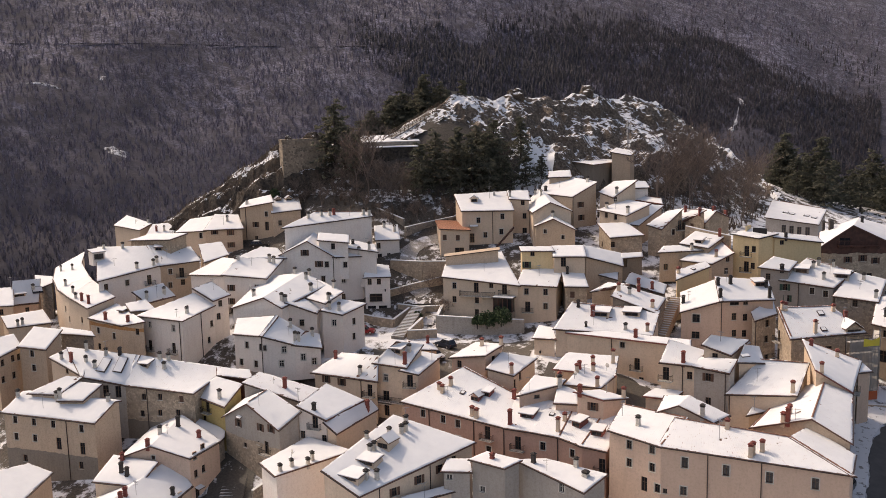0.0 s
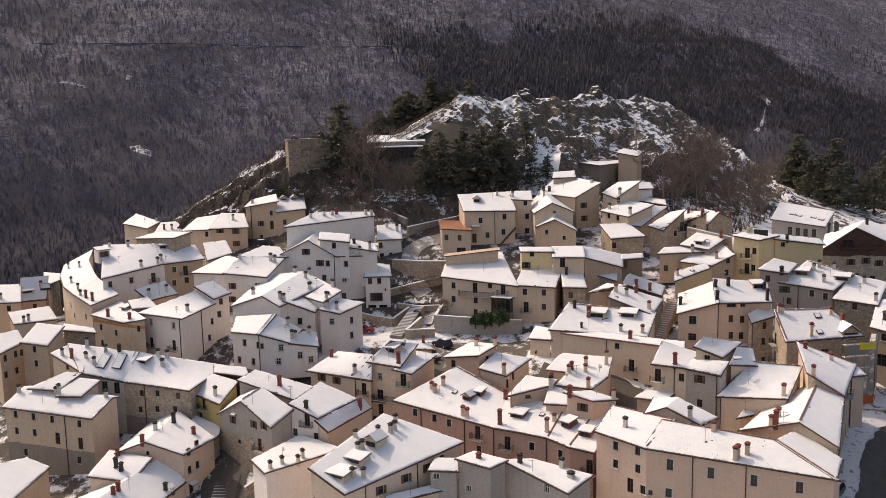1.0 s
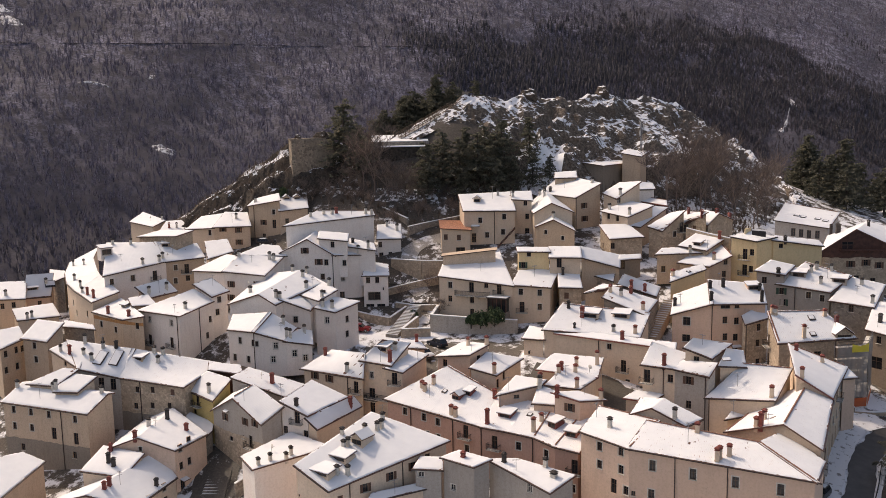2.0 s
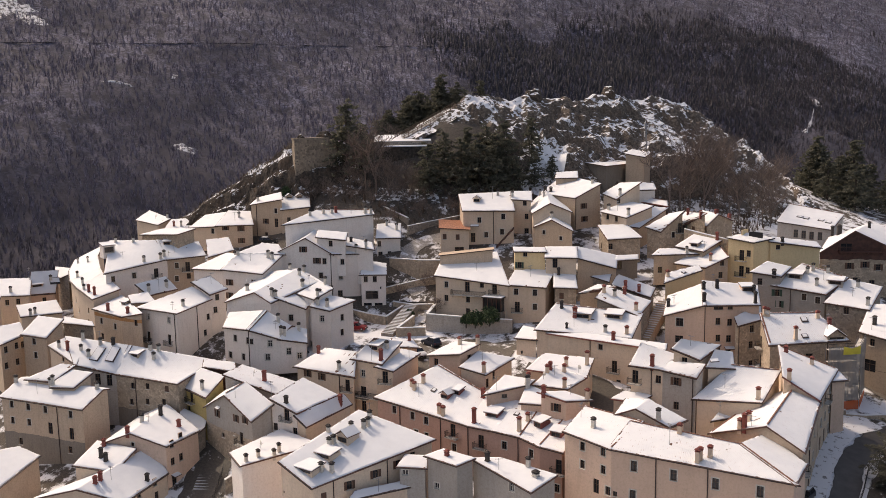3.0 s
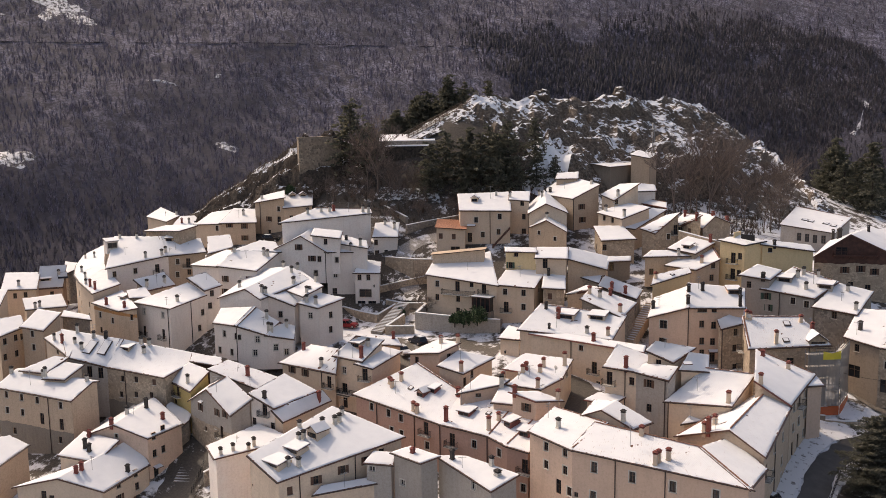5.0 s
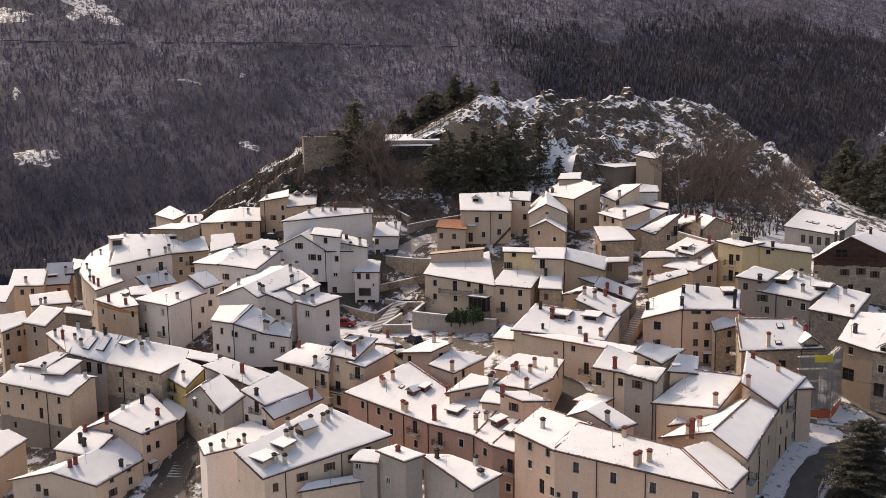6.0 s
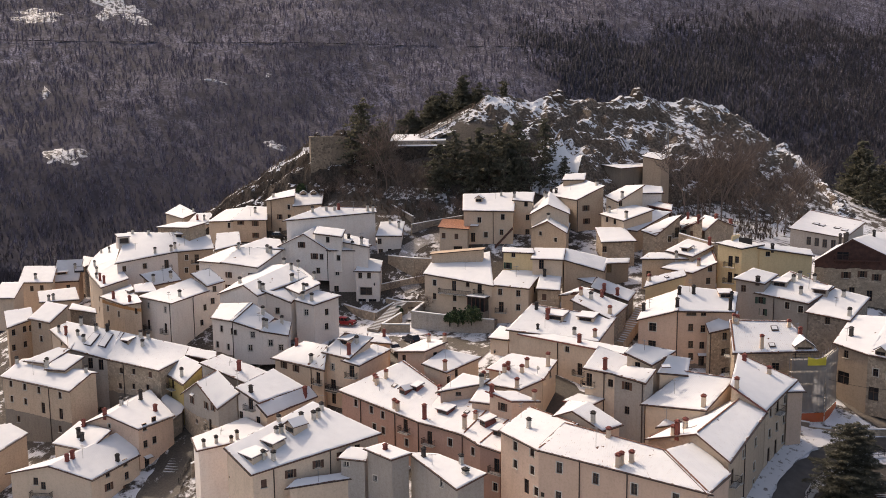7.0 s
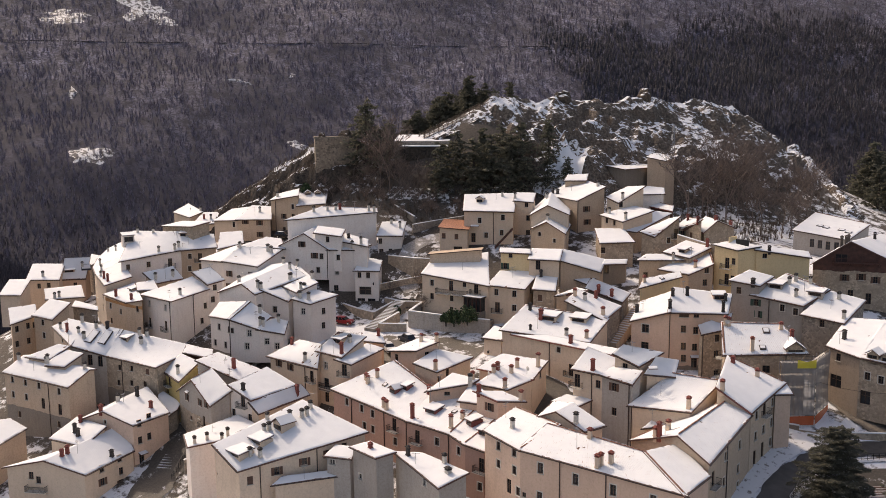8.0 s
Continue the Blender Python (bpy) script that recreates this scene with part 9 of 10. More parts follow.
def wall_line(name, pts, tops, bottoms, thick, mat, label, capped=True):
    """A free or retaining wall along plan points, with a snow cap."""
    top = new(name)
    top.location = (*pts[0], bottoms[0])
    tagged(top, label, "wall", kind="structure")
    o = Vector(top.location)
    for i in range(len(pts) - 1):
        a, b = Vector((*pts[i], 0)), Vector((*pts[i + 1], 0))
        d = (b - a).normalized()
        s = Vector((d.y, -d.x, 0)) * thick / 2
        v = []
        for p, lo, hi in ((a, bottoms[i], tops[i]), (b, bottoms[i + 1], tops[i + 1])):
            for e in (-1, 1):
                for z in (lo, hi):
                    q = p + s * e
                    v.append((q.x - o.x, q.y - o.y, z - o.z))
        f = [(0, 1, 5, 4), (2, 6, 7, 3), (1, 3, 7, 5), (0, 2, 3, 1), (4, 5, 7, 6)]
        part("wall_run", mesh_of("wall_run", v, f, mat), top)
        if capped:
            cv = [(x, y, z) for x, y, z in v]
            c4 = [Vector(cv[k]) for k in (1, 3, 7, 5)]
            part("snow_cap", mesh_of("snow_cap", [q + Vector((0, 0, 0.01)) for q in c4] + [q + Vector((0, 0, 0.14)) for q in c4],
                                     [(4, 5, 6, 7), (0, 1, 5, 4), (1, 2, 6, 5), (2, 3, 7, 6), (3, 0, 4, 7)], MAT["snow"]), top)
    return top


strip("road", [(-7, 120), (-6.6, 132), (-6.6, 140), (-6.8, 146), (-7.4, 152), (-6.7, 158.5), (-5, 165.5), (-1, 171), (6, 176.5), (16, 181)], 3.8, ASPHALT, "dark wet asphalt road curving past the houses")
strip("upper_road", [(-20, 196), (-14, 189), (-9.5, 185.5), (-4.5, 183.5), (3, 184), (14, 188)], 5.5, MUD, "muddy wet lane with slush between the houses")
strip("lane", [(-14.5, 187.5), (-11.5, 184.3), (-8.5, 181.8), (-5, 179.6), (0, 177.8), (8, 180)], 5.2, plain("wet_mud", (0.16, 0.135, 0.11), 0.6, 0, 0.5, 1.0), "wet slushy lane running down past the scaffold", lift=0.22)
strip("forecourt", [(-8.2, 185.4), (-6.2, 183.4), (-3.2, 181.9), (1, 180.9), (9, 183)], 3.0, plain("tan_paving", (0.44, 0.33, 0.215), 0.85, 0, 0.4, 1.5), "tan paved forecourt swept free of snow", "pavement", 0.3)
strip("hill_road", [(-98, 175), (-103.5, 178.5), (-106.6, 184), (-106.8, 189), (-103.5, 193.5), (-100, 198), (-98, 204)], 3.6, slush("slushy_asphalt", (0.27, 0.25, 0.23), 0.52, 0.62), "slushy narrow road bending up the hill")
strip("court", [(-92, 146), (-84, 152), (-76, 157), (-66, 160)], 15, slush("slushy_court", (0.085, 0.070, 0.055), 0.56, 0.64, 0.35), "slushy court with tyre tracks between the houses")
strip("lower_street", [(-92, 127), (-80, 126), (-66, 124), (-50, 122.5), (-40, 119), (-25, 116)], 4.0, ASPHALT, "dark wet street below the pink houses")
strip("yard", [(-62, 153), (-52, 154.5), (-46, 152), (-40, 148)], 9, slush("dark_yard", (0.07, 0.06, 0.05), 0.66, 0.74), "dark wet yard between the houses")
TRODDEN = slush("trodden_snow", (0.20, 0.18, 0.165), 0.36, 0.44, 1.1)
strip("alley", [(-96.0, 105.5), (-99.0, 111.3), (-102.2, 117.1), (-105.2, 122.5)], 7.0, slush("dark_alley", (0.075, 0.064, 0.053), 0.60, 0.68, 0.5), "dark wet alley round the stepped street", "pavement", 0.14)
strip("planted_bed", [(-2.0, 140), (-1.8, 150), (-0.8, 157), (1.2, 162), (4.4, 166.0), (10, 170)], 4.4, slush("dark_planted_bed", (0.05, 0.04, 0.03), 0.58, 0.66, 0.6), "dark planted bed with a little snow under the firs", "ground", 0.16)
strip("snow_bank", [(-12, 130), (-11.0, 140), (-11.4, 148), (-11.2, 156), (-10.3, 163), (-6.8, 169.5)], 4.4, TRODDEN, "trodden snow bank beside the road", "snow", 0.2)
strip("snow_bank", [(-4.3, 140), (-4.6, 148), (-4.9, 153), (-4.0, 159), (-1.6, 165.6), (3, 170.6)], 0.9, TRODDEN, "ploughed snow along the road", "snow", 0.2)
PATCHY = slush("patchy_snow", (0.06, 0.05, 0.042), 0.50, 0.56, 0.9)
strip("snow_patch", [(-126, 197.5), (-121, 199.5), (-116, 202), (-111, 205)], 4.0, PATCHY, "patchy snow at the foot of the wooded hill", "snow", 0.25)
strip("snow_patch", [(-141, 197), (-135, 197), (-129, 197.5)], 3.0, PATCHY, "patchy snow at the foot of the wooded hill", "snow", 0.25)
strip("snow_field", [(-93.5, 219), (-94.5, 226), (-95.5, 232), (-96, 239)], 7, MAT["snow"], "snow field below the crest", "snow", 0.35, surface)
wall_line("terrace_wall", [(-91.6, 171), (-89.2, 164.4), (-81, 167.2), (-72.9, 170)], [33.0, 32.6, 32.2, 32.0], [27, 27, 27, 27], 0.6, plaster("stained_render", (0.50, 0.445, 0.385), 0.75, patches=0.3), "tall stained concrete retaining wall of a terrace garden")
wall_line("retaining_wall", [(-108, 178.5), (-100, 178.3), (-91, 181)], [40.4, 40.6, 40.8], [34, 34, 34], 0.6, MAT["stone"], "dark stone retaining wall under the hill road")
wall_line("stone_wall", [(-109.4, 165.2), (-104, 164.2), (-99.2, 164.2), (-98.2, 169)], [31.4, 31.2, 31.0, 32.5], [27.5, 27.5, 27.5, 28], 0.5, MAT["stone"], "low rubble stone wall beside the steps")
wall_line("stone_wall", [(-111, 190), (-108.5, 195), (-104, 200), (-101, 205)], [46.0, 46.6, 47.5, 48.5], [41, 41.5, 42, 43], 0.5, MAT["greystone"], "stone wall holding the slope above the hill road")
wall_line("terrace_bank", [(-105.4, 172.3), (-100.7, 176.0), (-96.3, 179.2)], [35.0, 36.2, 37.3], [31, 32, 33], 0.6, MAT["stone"], "sloping rubble wall holding a terrace below the hill road")
wall_line("terrace_bank", [(-101.8, 170.6), (-97.0, 170.9), (-92.6, 172.0)], [32.7, 32.5, 32.8], [29, 29, 29], 0.5, MAT["stone"], "low rubble wall of a stepped garden")
strip("snow_patch", [(-106.5, 175.4), (-103.2, 176.8), (-100.6, 178.2)], 2.2, PATCHY, "snow lying on the garden terrace", "snow", 0.25)
strip("snow_patch", [(-101.4, 172.4), (-98.5, 173.2), (-95.5, 174.4)], 1.8, PATCHY, "snow lying on the garden terrace", "snow", 0.25)
strip("snow_patch", [(-96.8, 166.4), (-93.8, 167.2), (-91.6, 168.0)], 2.6, TRODDEN, "snow in the small walled garden", "snow", 0.25)
wall_line("stone_wall", [(-93.2, 165.5), (-92.9, 159.2), (-88.2, 162.3)], [31.6, 30.4, 30.4], [27, 27, 27], 0.5, MAT["stone"], "low stone wall round the court")
wall_line("road_wall", [(-11.0, 168.4), (-8.2, 169.4), (0, 175), (10, 180)], [23.6, 23.5, 23.5, 23.2], [19, 19, 19, 19], 0.5, MAT["stone"], "low rubble wall holding the lane above the road")
wall_line("yard_wall", [(-14.2, 167.6), (-11.0, 168.4)], [24.3, 24.2], [19, 19], 0.4, MAT["concrete"], "grey rendered yard wall")
wall_line("yard_wall", [(-95.5, 113.5), (-93.5, 119), (-92.5, 126)], [14.6, 16.4, 18.2], [10, 11, 13], 0.45, MAT["greystone"], "stone wall beside the stepped street")
wall_line("stone_wall", [(-50.0, 204.03), (-45.1, 202.85), (-40.21, 201.67)], [47.1, 46.4, 45.8], [36, 36, 36], 0.5, MAT["stone"], "rubble stone wall standing behind the snowy roofs")
wall_line("garden_wall", [(-122, 195.5), (-113, 193)], [49.6, 47.5], [45, 43], 0.5, MAT["greystone"], "rough stone wall at the foot of the castle hill", True)


tg = new("terrace_garden", mesh_of("terrace_garden", *box_vf(-82, 170.2, 26, 16.5, 5.0, 5.4, 0.33), MAT["greystone"]))
tagged(tg, "raised stone terrace garden in front of the cream house", "terrace", kind="structure")


def steps(name, a, b, n, width, mat, label, snowed=True, solid=1.2):
    """A flight of steps from a up to b."""
    a, b = Vector(a), Vector(b)
    top = new(name)
    top.location = a
    tagged(top, label, "stairs")
    d = b - a
    run = Vector((d.x, d.y, 0))
    ang = math.atan2(d.y, d.x)
    step = run.length / n
    tread = mesh_of("step", *box_vf(0, 0, -solid, step * 1.02, width, solid), mat)
    white = mesh_of("snow_tread", *box_vf(0.04, 0, 0.004, step * 0.62, width * 0.94, 0.07), MAT["snow"])
    for i in range(n):
        p = d * ((i + 0.5) / n)
        s = part("step", tread, top)
        s.matrix_local = Matrix.Translation((p.x, p.y, d.z * (i + 1) / n)) @ Matrix.Rotation(ang, 4, "Z")
        if snowed:
            part("snow_tread", white, s)
    return top


steps("stepped_street", (-99.6, 112.4, 12.2), (-104.8, 121.8, 16.0), 17, 3.4, MAT["greystone"], "steep stepped street with snow on the treads")
steps("stone_stairs", (-95.0, 158.6, 29.0), (-95.9, 169.0, 33.0), 22, 2.7, MAT["greystone"], "old stone stairs with snow between the walls", True, 2.5)
steps("outdoor_stairs", (-90.0, 194.4, 42.0), (-86.4, 196.2, 46.4), 15, 1.0, MAT["brownwood"], "outdoor stairs along the front of a cream house", False, 0.5)
steps("lane_steps", (-46.5, 171.5, 31), (-45.8, 180.5, 36.5), 18, 2.2, MAT["tan"], "stepped lane between two houses", True, 2.0)


def car(x, y, z, turn, colour, label, length=4.1, tall=1.55, snow_top=True):
    """A parked car: body, cabin glass, wheels, lamps, bumpers."""
    top = new("car")
    top.matrix_world = pose(x, y, z, 0, 0, turn)
    tagged(top, label, "car", "parked cars")
    L, w = length, 1.75
    paint = bpy.data.materials.get("paint_" + colour[0]) or plain("paint_" + colour[0], colour[1], 0.3, 0.1, 0.1)
    prof = [(-L / 2, 0.35), (-L / 2 + 0.03, 0.8), (-L / 2 + 0.12, 0.98), (L * 0.18, 1.0), (L * 0.44, 0.86), (L / 2, 0.68), (L / 2, 0.35), (L / 2 - 0.1, 0.24), (-L / 2 + 0.1, 0.24)]
    n = len(prof)
    v = [(px, e * w / 2 * (0.96 if pz > 0.9 else 1), pz) for e in (-1, 1) for px, pz in prof]
    f = [tuple(range(n - 1, -1, -1)), tuple(range(n, 2 * n))] + [(i, (i + 1) % n, n + (i + 1) % n, n + i) for i in range(n)]
    part("body", mesh_of("body", v, f, paint), top)
    c0, c1, t0, t1 = -L / 2 + 0.1, L * 0.20, -L / 2 + 0.45, L * 0.06
    k = w / 2 * 0.95
    kt = w / 2 * 0.74
    cv = [(c0, -k, 0.97), (c1, -k, 0.97), (c1, k, 0.97), (c0, k, 0.97), (t0, -kt, tall - 0.05), (t1, -kt, tall - 0.05), (t1, kt, tall - 0.05), (t0, kt, tall - 0.05)]
    part("cabin_glass", mesh_of("cabin_glass", cv, [(0, 1, 5, 4), (1, 2, 6, 5), (2, 3, 7, 6), (3, 0, 4, 7), (4, 5, 6, 7)], MAT["glass"]), top)
    part("car_roof", mesh_of("car_roof", *box_vf((t0 + t1) / 2, 0, tall - 0.055, t1 - t0 + 0.12, kt * 2 + 0.08, 0.06, 0, 0.94), paint), top)
    for e in (-1, 1):
        for px in (c0 + 0.9, c1 - 0.75):
            part("pillar", mesh_of("pillar", *bar_vf((px, e * k, 0.97), ((px + (t0 + t1) / 2) / 2, e * kt, tall - 0.03), 0.09), paint), top)
        for px in (-L * 0.30, L * 0.31):
            ring = [(px + 0.32 * math.cos(q * math.tau / 14), e * (w / 2 - 0.2 * s), 0.32 + 0.32 * math.sin(q * math.tau / 14)) for s in (0, 1) for q in range(14)]
            rim = [(px + 0.19 * math.cos(q * math.tau / 10), e * (w / 2 + 0.012), 0.32 + 0.19 * math.sin(q * math.tau / 10)) for q in range(10)]
            wh = part("wheel", mesh_of("wheel", ring, [tuple(range(14)), tuple(range(27, 13, -1))] + [(i, (i + 1) % 14, 14 + (i + 1) % 14, 14 + i) for i in range(14)], MAT["iron"]), top)
            part("rim", mesh_of("rim", rim, [tuple(range(10))], MAT["whiteframe"]), wh)
        part("headlight", mesh_of("headlight", *box_vf(L / 2 - 0.1, e * 0.62, 0.6, 0.24, 0.34, 0.14), MAT["whiteframe"]), top)
        part("tail_light", mesh_of("tail_light", *box_vf(-L / 2 + 0.04, e * 0.72, 0.66, 0.1, 0.2, 0.22), MAT["redtrim"]), top)
    part("bumper", mesh_of("bumper", *box_vf(L / 2 - 0.02, 0, 0.3, 0.16, w * 0.94, 0.2), MAT["iron"]), top)
    part("bumper", mesh_of("bumper", *box_vf(-L / 2 + 0.02, 0, 0.3, 0.16, w * 0.94, 0.2), MAT["iron"]), top)
    if snow_top:
        part("roof_snow", mesh_of("roof_snow", *box_vf((t0 + t1) / 2 - 0.1, 0, tall + 0.002, (t1 - t0) * 0.7, kt * 1.6, 0.07, 0, 0.85), MAT["snow"]), top)
    return top


car(-83.7, 157.4, ground_at(-83.7, 157.4) + 0.14, 160, ("blue", (0.012, 0.016, 0.03)), "dark blue car with snow on its roof below the terrace wall", 4.3, 1.65)
car(-82.6, 151.3, ground_at(-82.6, 151.3) + 0.14, 330, ("white", (0.6, 0.6, 0.6)), "white car parked in the slushy court", snow_top=False)
car(-102.9, 159.1, ground_at(-102.9, 159.1) + 0.14, 20, ("red", (0.22, 0.012, 0.015)), "dark red car parked beside a white house", snow_top=False)
car(-144.4, 179.0, ground_at(-144.4, 179.0) + 0.3, 25, ("black", (0.01, 0.01, 0.012)), "black car with a snowy roof beside the tan house", 4.5)
car(-11.2, 139.8, ground_at(-11.2, 139.8) + 0.15, 262, ("black", (0.01, 0.01, 0.012)), "black car with a snowy roof beside the road")


# the scaffold with its grey netting
def netting(name, rgb, clear):
    m, t, b = node_mat(name)
    n = noise_node(t, 0.7, 5)
    t.links.new(ramp(t, n.outputs[0], (0.3, tuple(v * 0.75 for v in rgb)), (0.7, rgb)).outputs[0], b.inputs["Base Color"])
    b.inputs["Roughness"].default_value = 0.8
    b.inputs["Alpha"].default_value = 1 - clear
    return m


NET, ORANGE, YELLOW = netting("scaffold_net", (0.30, 0.275, 0.255), 0.28), netting("orange_barrier_net", (0.55, 0.10, 0.02), 0.1), netting("yellow_net", (0.75, 0.60, 0.06), 0.1)
sc = new("scaffold")
SC0, SC1, SC2 = Vector((-13.8, 167.4, 24.0)), Vector((-9.7, 170.8, 24.0)), Vector((-10.0, 177.8, 24.0))
sc.location = SC0
tagged(sc, "tube scaffold wrapped in grey netting with an orange barrier", "scaffold")
for a, b, n in ((SC0, SC1, 3), (SC1, SC2, 4)):
    d = (b - a).normalized()
    inn = Vector((-d.y, d.x, 0)) * 1.0
    for i in range(n + 1):
        p = a.lerp(b, i / n) - SC0
        for off in (Vector(), inn):
            part("post", mesh_of("post", *bar_vf(p + off, p + off + Vector((0, 0, 10.7)), 0.07), MAT["metal"]), sc)
    for lv in range(1, 6):
        z = Vector((0, 0, lv * 2.0))
        part("plank", mesh_of("plank", *bar_vf(a - SC0 + inn * 0.5 + z, b - SC0 + inn * 0.5 + z, 0.9, 0.06), MAT["surround"]), sc)
        for hz in (0.5, 1.0):
            part("rail", mesh_of("rail", *bar_vf(a - SC0 + z + Vector((0, 0, hz)), b - SC0 + z + Vector((0, 0, hz)), 0.06), MAT["iron"]), sc)
    m = 24
    nv, nf = [], []
    for j in range(9):
        for i in range(m + 1):
            w = 0.07 * math.sin(i * 1.9 + j * 0.7) + 0.05 * math.sin(i * 0.6 + j)
            q = a.lerp(b, i / m) - SC0 - Vector((-d.y, d.x, 0)) * (0.12 + w)
            nv.append((q.x, q.y, 1.5 + j * 1.12))
    nf = [(j * (m + 1) + i, j * (m + 1) + i + 1, (j + 1) * (m + 1) + i + 1, (j + 1) * (m + 1) + i) for j in range(8) for i in range(m)]
    part("net", mesh_of("net", nv, nf, NET, smooth=True), sc)
    q = [a - SC0 - Vector((-d.y, d.x, 0)) * 0.22, b - SC0 - Vector((-d.y, d.x, 0)) * 0.22]
    part("barrier", mesh_of("barrier", [q[0], q[1], q[1] + Vector((0, 0, 1.5)), q[0] + Vector((0, 0, 1.4))], [(0, 1, 2, 3)], ORANGE), sc)
q0, q1 = SC0.lerp(SC1, 0.45) - SC0, SC1 - SC0
o = Vector((0.12, -0.2, 0))
part("banner", mesh_of("banner", [q0 + o + Vector((0, 0, 9.2)), q1 + o + Vector((0, 0, 9.2)), q1 + o + Vector((0, 0, 10.6)), (q0 + q1) / 2 + o + Vector((0, 0, 10.2)), q0 + o + Vector((0, 0, 10.6))], [(0, 1, 2, 3, 4)], YELLOW), sc)

# the big fir beside the road
BIGFIR = bough_fir_mesh(77, 12.2, 5.9)
plant("fir_tree", BIGFIR, 0.2, 151.0, 1.0, 0.4, "broad dark green fir with flecks of snow beside the road", "tree", "firs beside the road", z=19.8)
plant("fir_tree", BIGFIR, 9.5, 157.0, 0.85, 2.4, "broad dark green fir with flecks of snow beside the road", "tree", "firs beside the road", z=19.5)


LEAVES = tree_material("evergreen_leaves", (0.018, 0.034, 0.014), (0.060, 0.095, 0.036))


def bush(x, y, z, size, label, seed):
    r = random.Random(seed)
    v, f = [], []
    for i in range(1500):
        a, b = r.uniform(0, math.tau), math.asin(r.uniform(-0.3, 1))
        k = size * r.uniform(0.55, 1.0) * (1 + 0.25 * math.sin(3 * a + seed))
        c = Vector((math.cos(a) * math.cos(b) * k, math.sin(a) * math.cos(b) * k, math.sin(b) * k * 1.15))
        n = Vector((r.uniform(-1, 1), r.uniform(-1, 1), r.uniform(-0.3, 1))).normalized()
        s = n.orthogonal().normalized() * r.uniform(0.07, 0.15)
        u = n.cross(s) * 1.3
        o = len(v)
        v += [c - s - u, c + s - u, c + s * 0.6 + u, c - s * 0.6 + u]
        f.append((o, o + 1, o + 2, o + 3))
    ob = new("bush")
    ob.location = (x, y, z)
    tagged(ob, label, "bush")
    part("stem", mesh_of("stem", *box_vf(0, 0, -1.5, 0.2, 0.2, 2.0), MAT["bark"]), ob)
    part("crown", mesh_of("crown", v, f, LEAVES), ob)


bush(-79.3, 166.6, 31.8, 1.7, "dark evergreen bush with snow on the terrace", 3)
bush(-76.7, 167.6, 32.3, 1.9, "large evergreen bush with snow on the terrace", 5)
bush(-81.4, 166.6, 31.6, 1.0, "small evergreen bush on the terrace", 8)
bush(-95.0, 167.0, 31.3, 0.9, "low bush in the snowy garden", 9)
bush(-148, 190, 52.0, 1.6, "evergreen shrub at the foot of the castle rock", 12)
bush(-156, 188, 49.0, 1.5, "evergreen shrub at the foot of the castle rock", 13)


def railing(name, pts, label, tall=1.0, gap=0.9, mat="iron"):
    """A metal railing along plan points on the ground."""
    top = new(name)
    top.location = (*pts[0], ground_at(*pts[0]))
    tagged(top, label, "railing")
    o = Vector(top.location)
    post = mesh_of("post", *bar_vf((0, 0, -0.3), (0, 0, tall), 0.06), MAT[mat])
    for a, b in zip(pts, pts[1:]):
        a, b = (Vector((*p, ground_at(*p) + 0.15)) - o for p in (a, b))
        n = max(1, round((b - a).length / gap))
        for i in range(n):
            part("post", post, top).matrix_local = Matrix.Translation(a.lerp(b, i / n))
        for hz in (0.25, 0.6, tall):
            part("rail", mesh_of("rail", *bar_vf(a + Vector((0, 0, hz)), b + Vector((0, 0, hz)), 0.05), MAT[mat]), top)
    return top


def pergola(x, y, z, turn, wide, deep, n, label):
    """A roof of dark slats with thin lines of snow."""
    top = new("pergola")
    top.matrix_world = pose(x, y, z, 0, 0, turn)
    tagged(top, label, "pergola")
    for e in (-1, 1):
        part("beam", mesh_of("beam", *bar_vf((-wide / 2, e * deep * 0.46, -0.14), (wide / 2, e * deep * 0.46, -0.14), 0.14, 0.2), MAT["brownwood"]), top)
        for g in (-1, 1):
            part("post", mesh_of("post", *box_vf(g * wide * 0.46, e * deep * 0.46, -3.4, 0.14, 0.14, 3.2), MAT["brownwood"]), top)
    slat = mesh_of("slat", *box_vf(0, 0, 0, wide, deep / n * 0.6, 0.06), MAT["brownwood"])
    white = mesh_of("snow_line", *box_vf(0, 0, 0.064, wide * 0.9, deep / n * 0.1, 0.03), MAT["snow"])
    for i in range(n):
        q = part("slat", slat, top)
        q.matrix_local = Matrix.Translation((0, -deep / 2 + deep * (i + 0.5) / n, 0))
        part("snow_line", white, q)


railing("guard_railing", [(-4.4, 134), (-4.5, 140), (-4.6, 146), (-5.0, 152.8), (-4.0, 159), (-1.6, 166), (2.2, 170)], "black iron railing along the inside of the road bend")
pergola(4.5, 154.5, 21.4, 38, 6.0, 6.5, 11, "dark slatted pergola roof with snow between its slats")
railing("stair_railing", [(-96.2, 111.4), (-98.0, 114.5), (-99.6, 117.5)], "iron railing beside the stepped street")


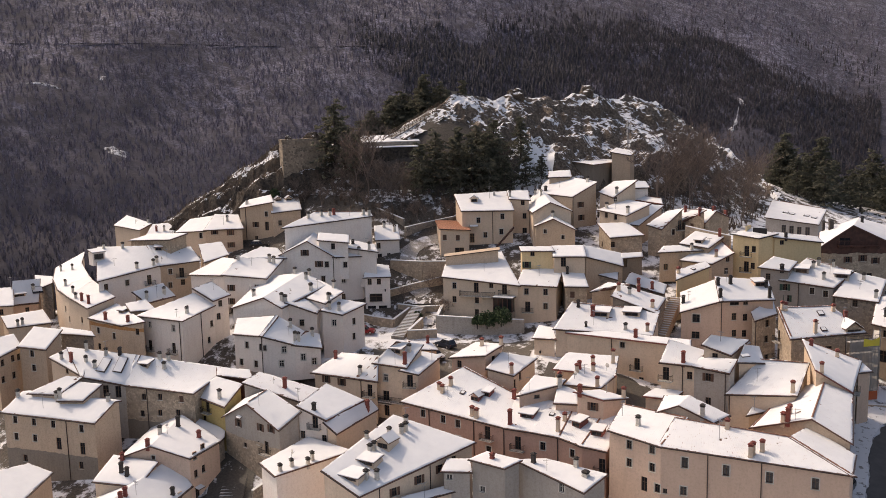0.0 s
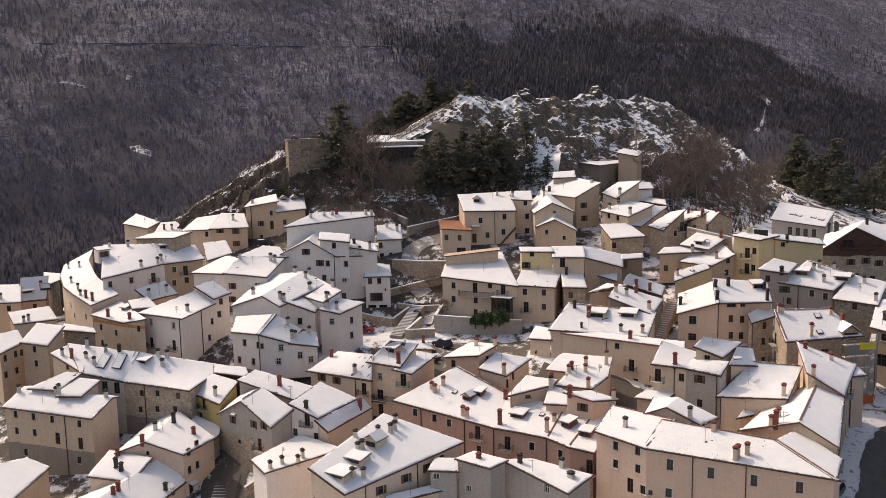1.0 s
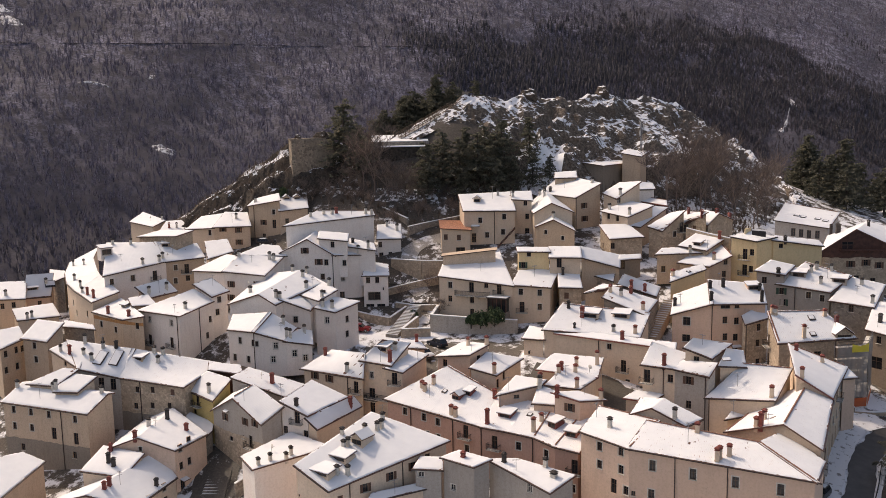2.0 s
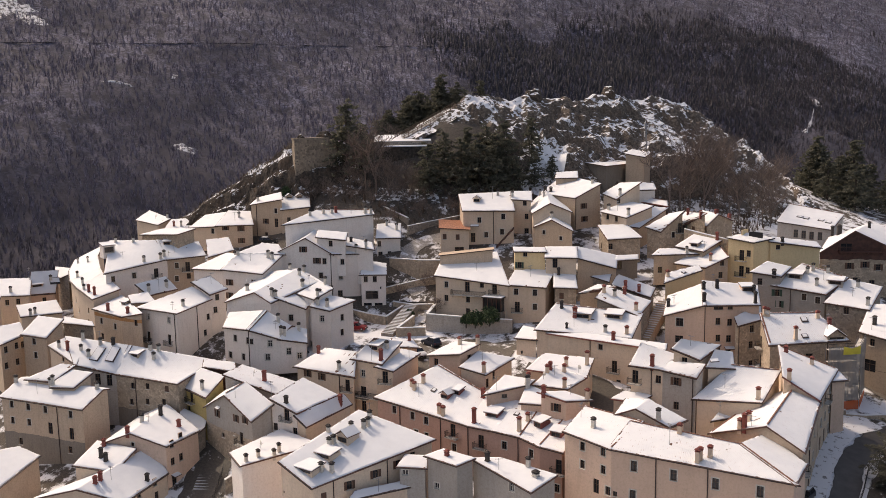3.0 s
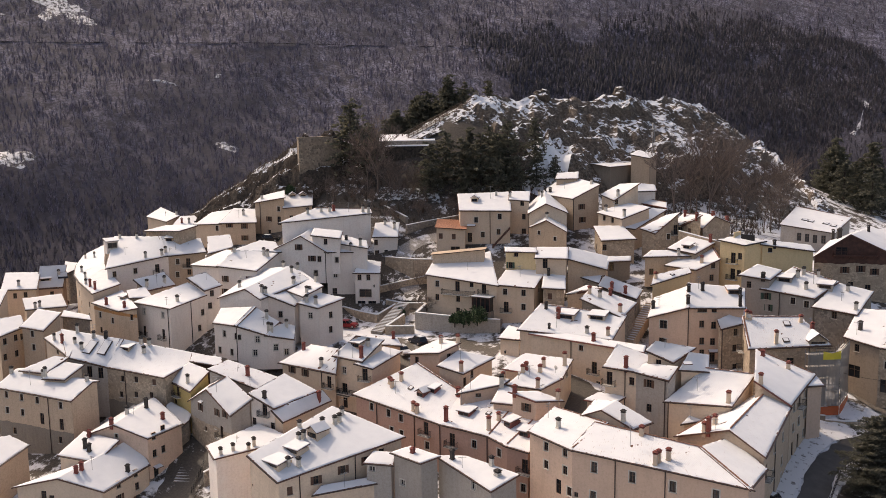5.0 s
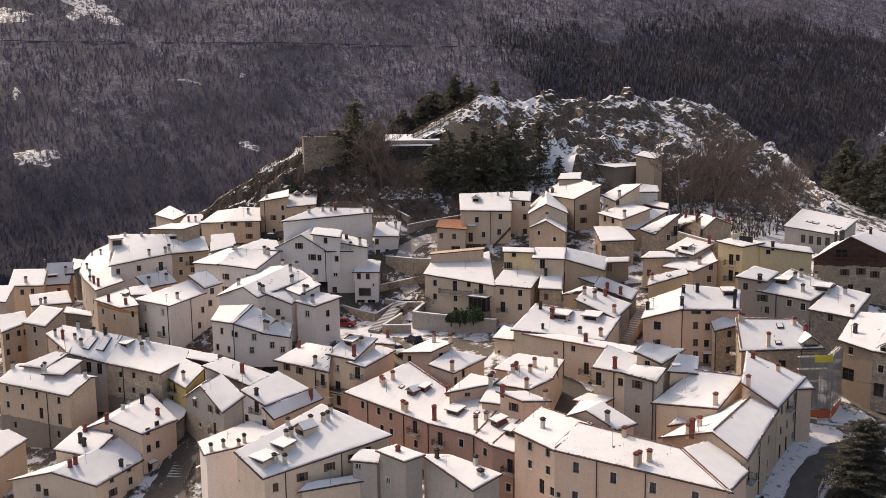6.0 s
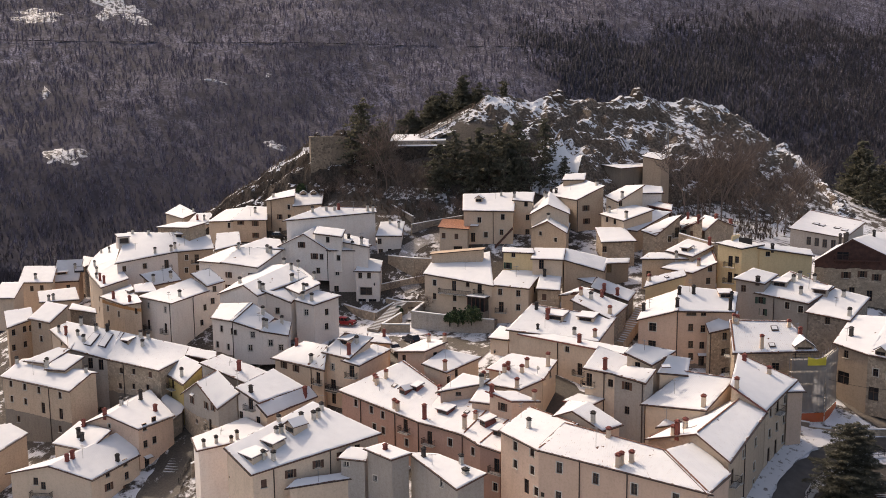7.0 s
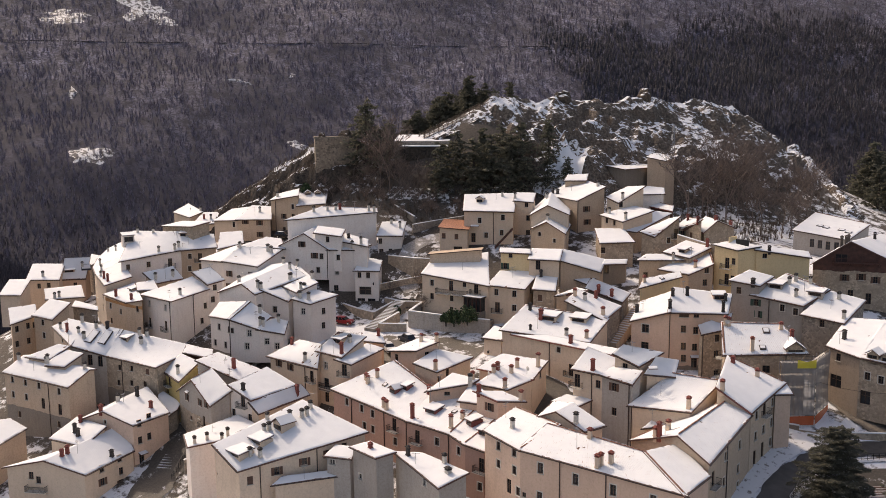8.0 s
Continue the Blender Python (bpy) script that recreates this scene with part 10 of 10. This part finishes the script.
def veranda(x, y, z0, z1, wide, deep, turn, label):
    """A dark glazed timber veranda with a snowy flat roof, built against a house."""
    top = new("veranda")
    top.matrix_world = pose(x, y, z0, 0, 0, turn)
    tagged(top, label, "veranda")
    h = z1 - z0
    part("base", mesh_of("base", *box_vf(0, 0, -3, wide, deep, 3.9), MAT["concrete"]), top)
    part("roof", mesh_of("roof", *box_vf(0, 0, h - 0.2, wide + 0.4, deep + 0.4, 0.2), MAT["gutter"]), top)
    part("snow_cover", mesh_of("snow_cover", *box_vf(0, 0, h + 0.004, wide + 0.2, deep + 0.2, 0.1), MAT["snow"]), top)
    for i in range(5):
        part("post", mesh_of("post", *box_vf(-wide / 2 + 0.08 + i * (wide - 0.16) / 4, -deep / 2 + 0.08, 0.9, 0.14, 0.14, h - 1.1), MAT["brownwood"]), top)
    part("pane", mesh_of("pane", *box_vf(0, 0, 0.9, wide - 0.3, deep - 0.3, h - 1.1), MAT["glass"]), top)


veranda(-77.7, 171.3, 32.2, 36.0, 4.0, 2.2, 6, "dark timber veranda against the cream house")


def cable(a, b, sag, label):
    a, b = Vector(a), Vector(b)
    pts = [a.lerp(b, i / 12) - Vector((0, 0, sag * 4 * (i / 12) * (1 - i / 12))) for i in range(13)]
    vf = join(*[bar_vf(p - a, q - a, 0.035) for p, q in zip(pts, pts[1:])])
    ob = new("overhead_cable", mesh_of("overhead_cable", *vf, MAT["iron"]))
    ob.location = a
    tagged(ob, label, "cable", "overhead cables")


for a, b, sg in (((-40.4, 163, 31.5), (-36.0, 177.5, 31.0), 0.7), ((-56.2, 143.6, 27.0), (-69.5, 146.5, 27.5), 0.5), ((-100, 170, 37), (-90.4, 171, 37), 0.4), ((-9.6, 172.5, 30.5), (3.5, 178.0, 30.0), 0.8)):
    cable(a, b, sg, "thin dark overhead cable strung between house walls")

# the radio mast beside the concrete building
mast = new("radio_mast")
mast.location = (-80.5, 262.0, 50.0)
tagged(mast, "thin lattice radio mast behind the concrete building", "mast")
for dx, dy in ((-0.35, -0.2), (0.35, -0.2), (0, 0.4)):
    part("leg", mesh_of("leg", *bar_vf((dx, dy, -2), (dx * 0.5, dy * 0.5, 17.5), 0.12), MAT["metal"]), mast)
for i in range(16):
    z = 1 + i
    part("brace", mesh_of("brace", *bar_vf((-0.32, -0.18, z), (0.32, -0.18, z + 0.9), 0.06), MAT["metal"]), mast)
for z, a in ((15.5, 0.3), (16.2, 2.4), (13.8, 4.4)):
    part("panel_antenna", mesh_of("panel_antenna", *box_vf(0.6 * math.cos(a), 0.6 * math.sin(a), z, 0.3, 0.3, 1.6, a), MAT["whiteframe"]), mast)
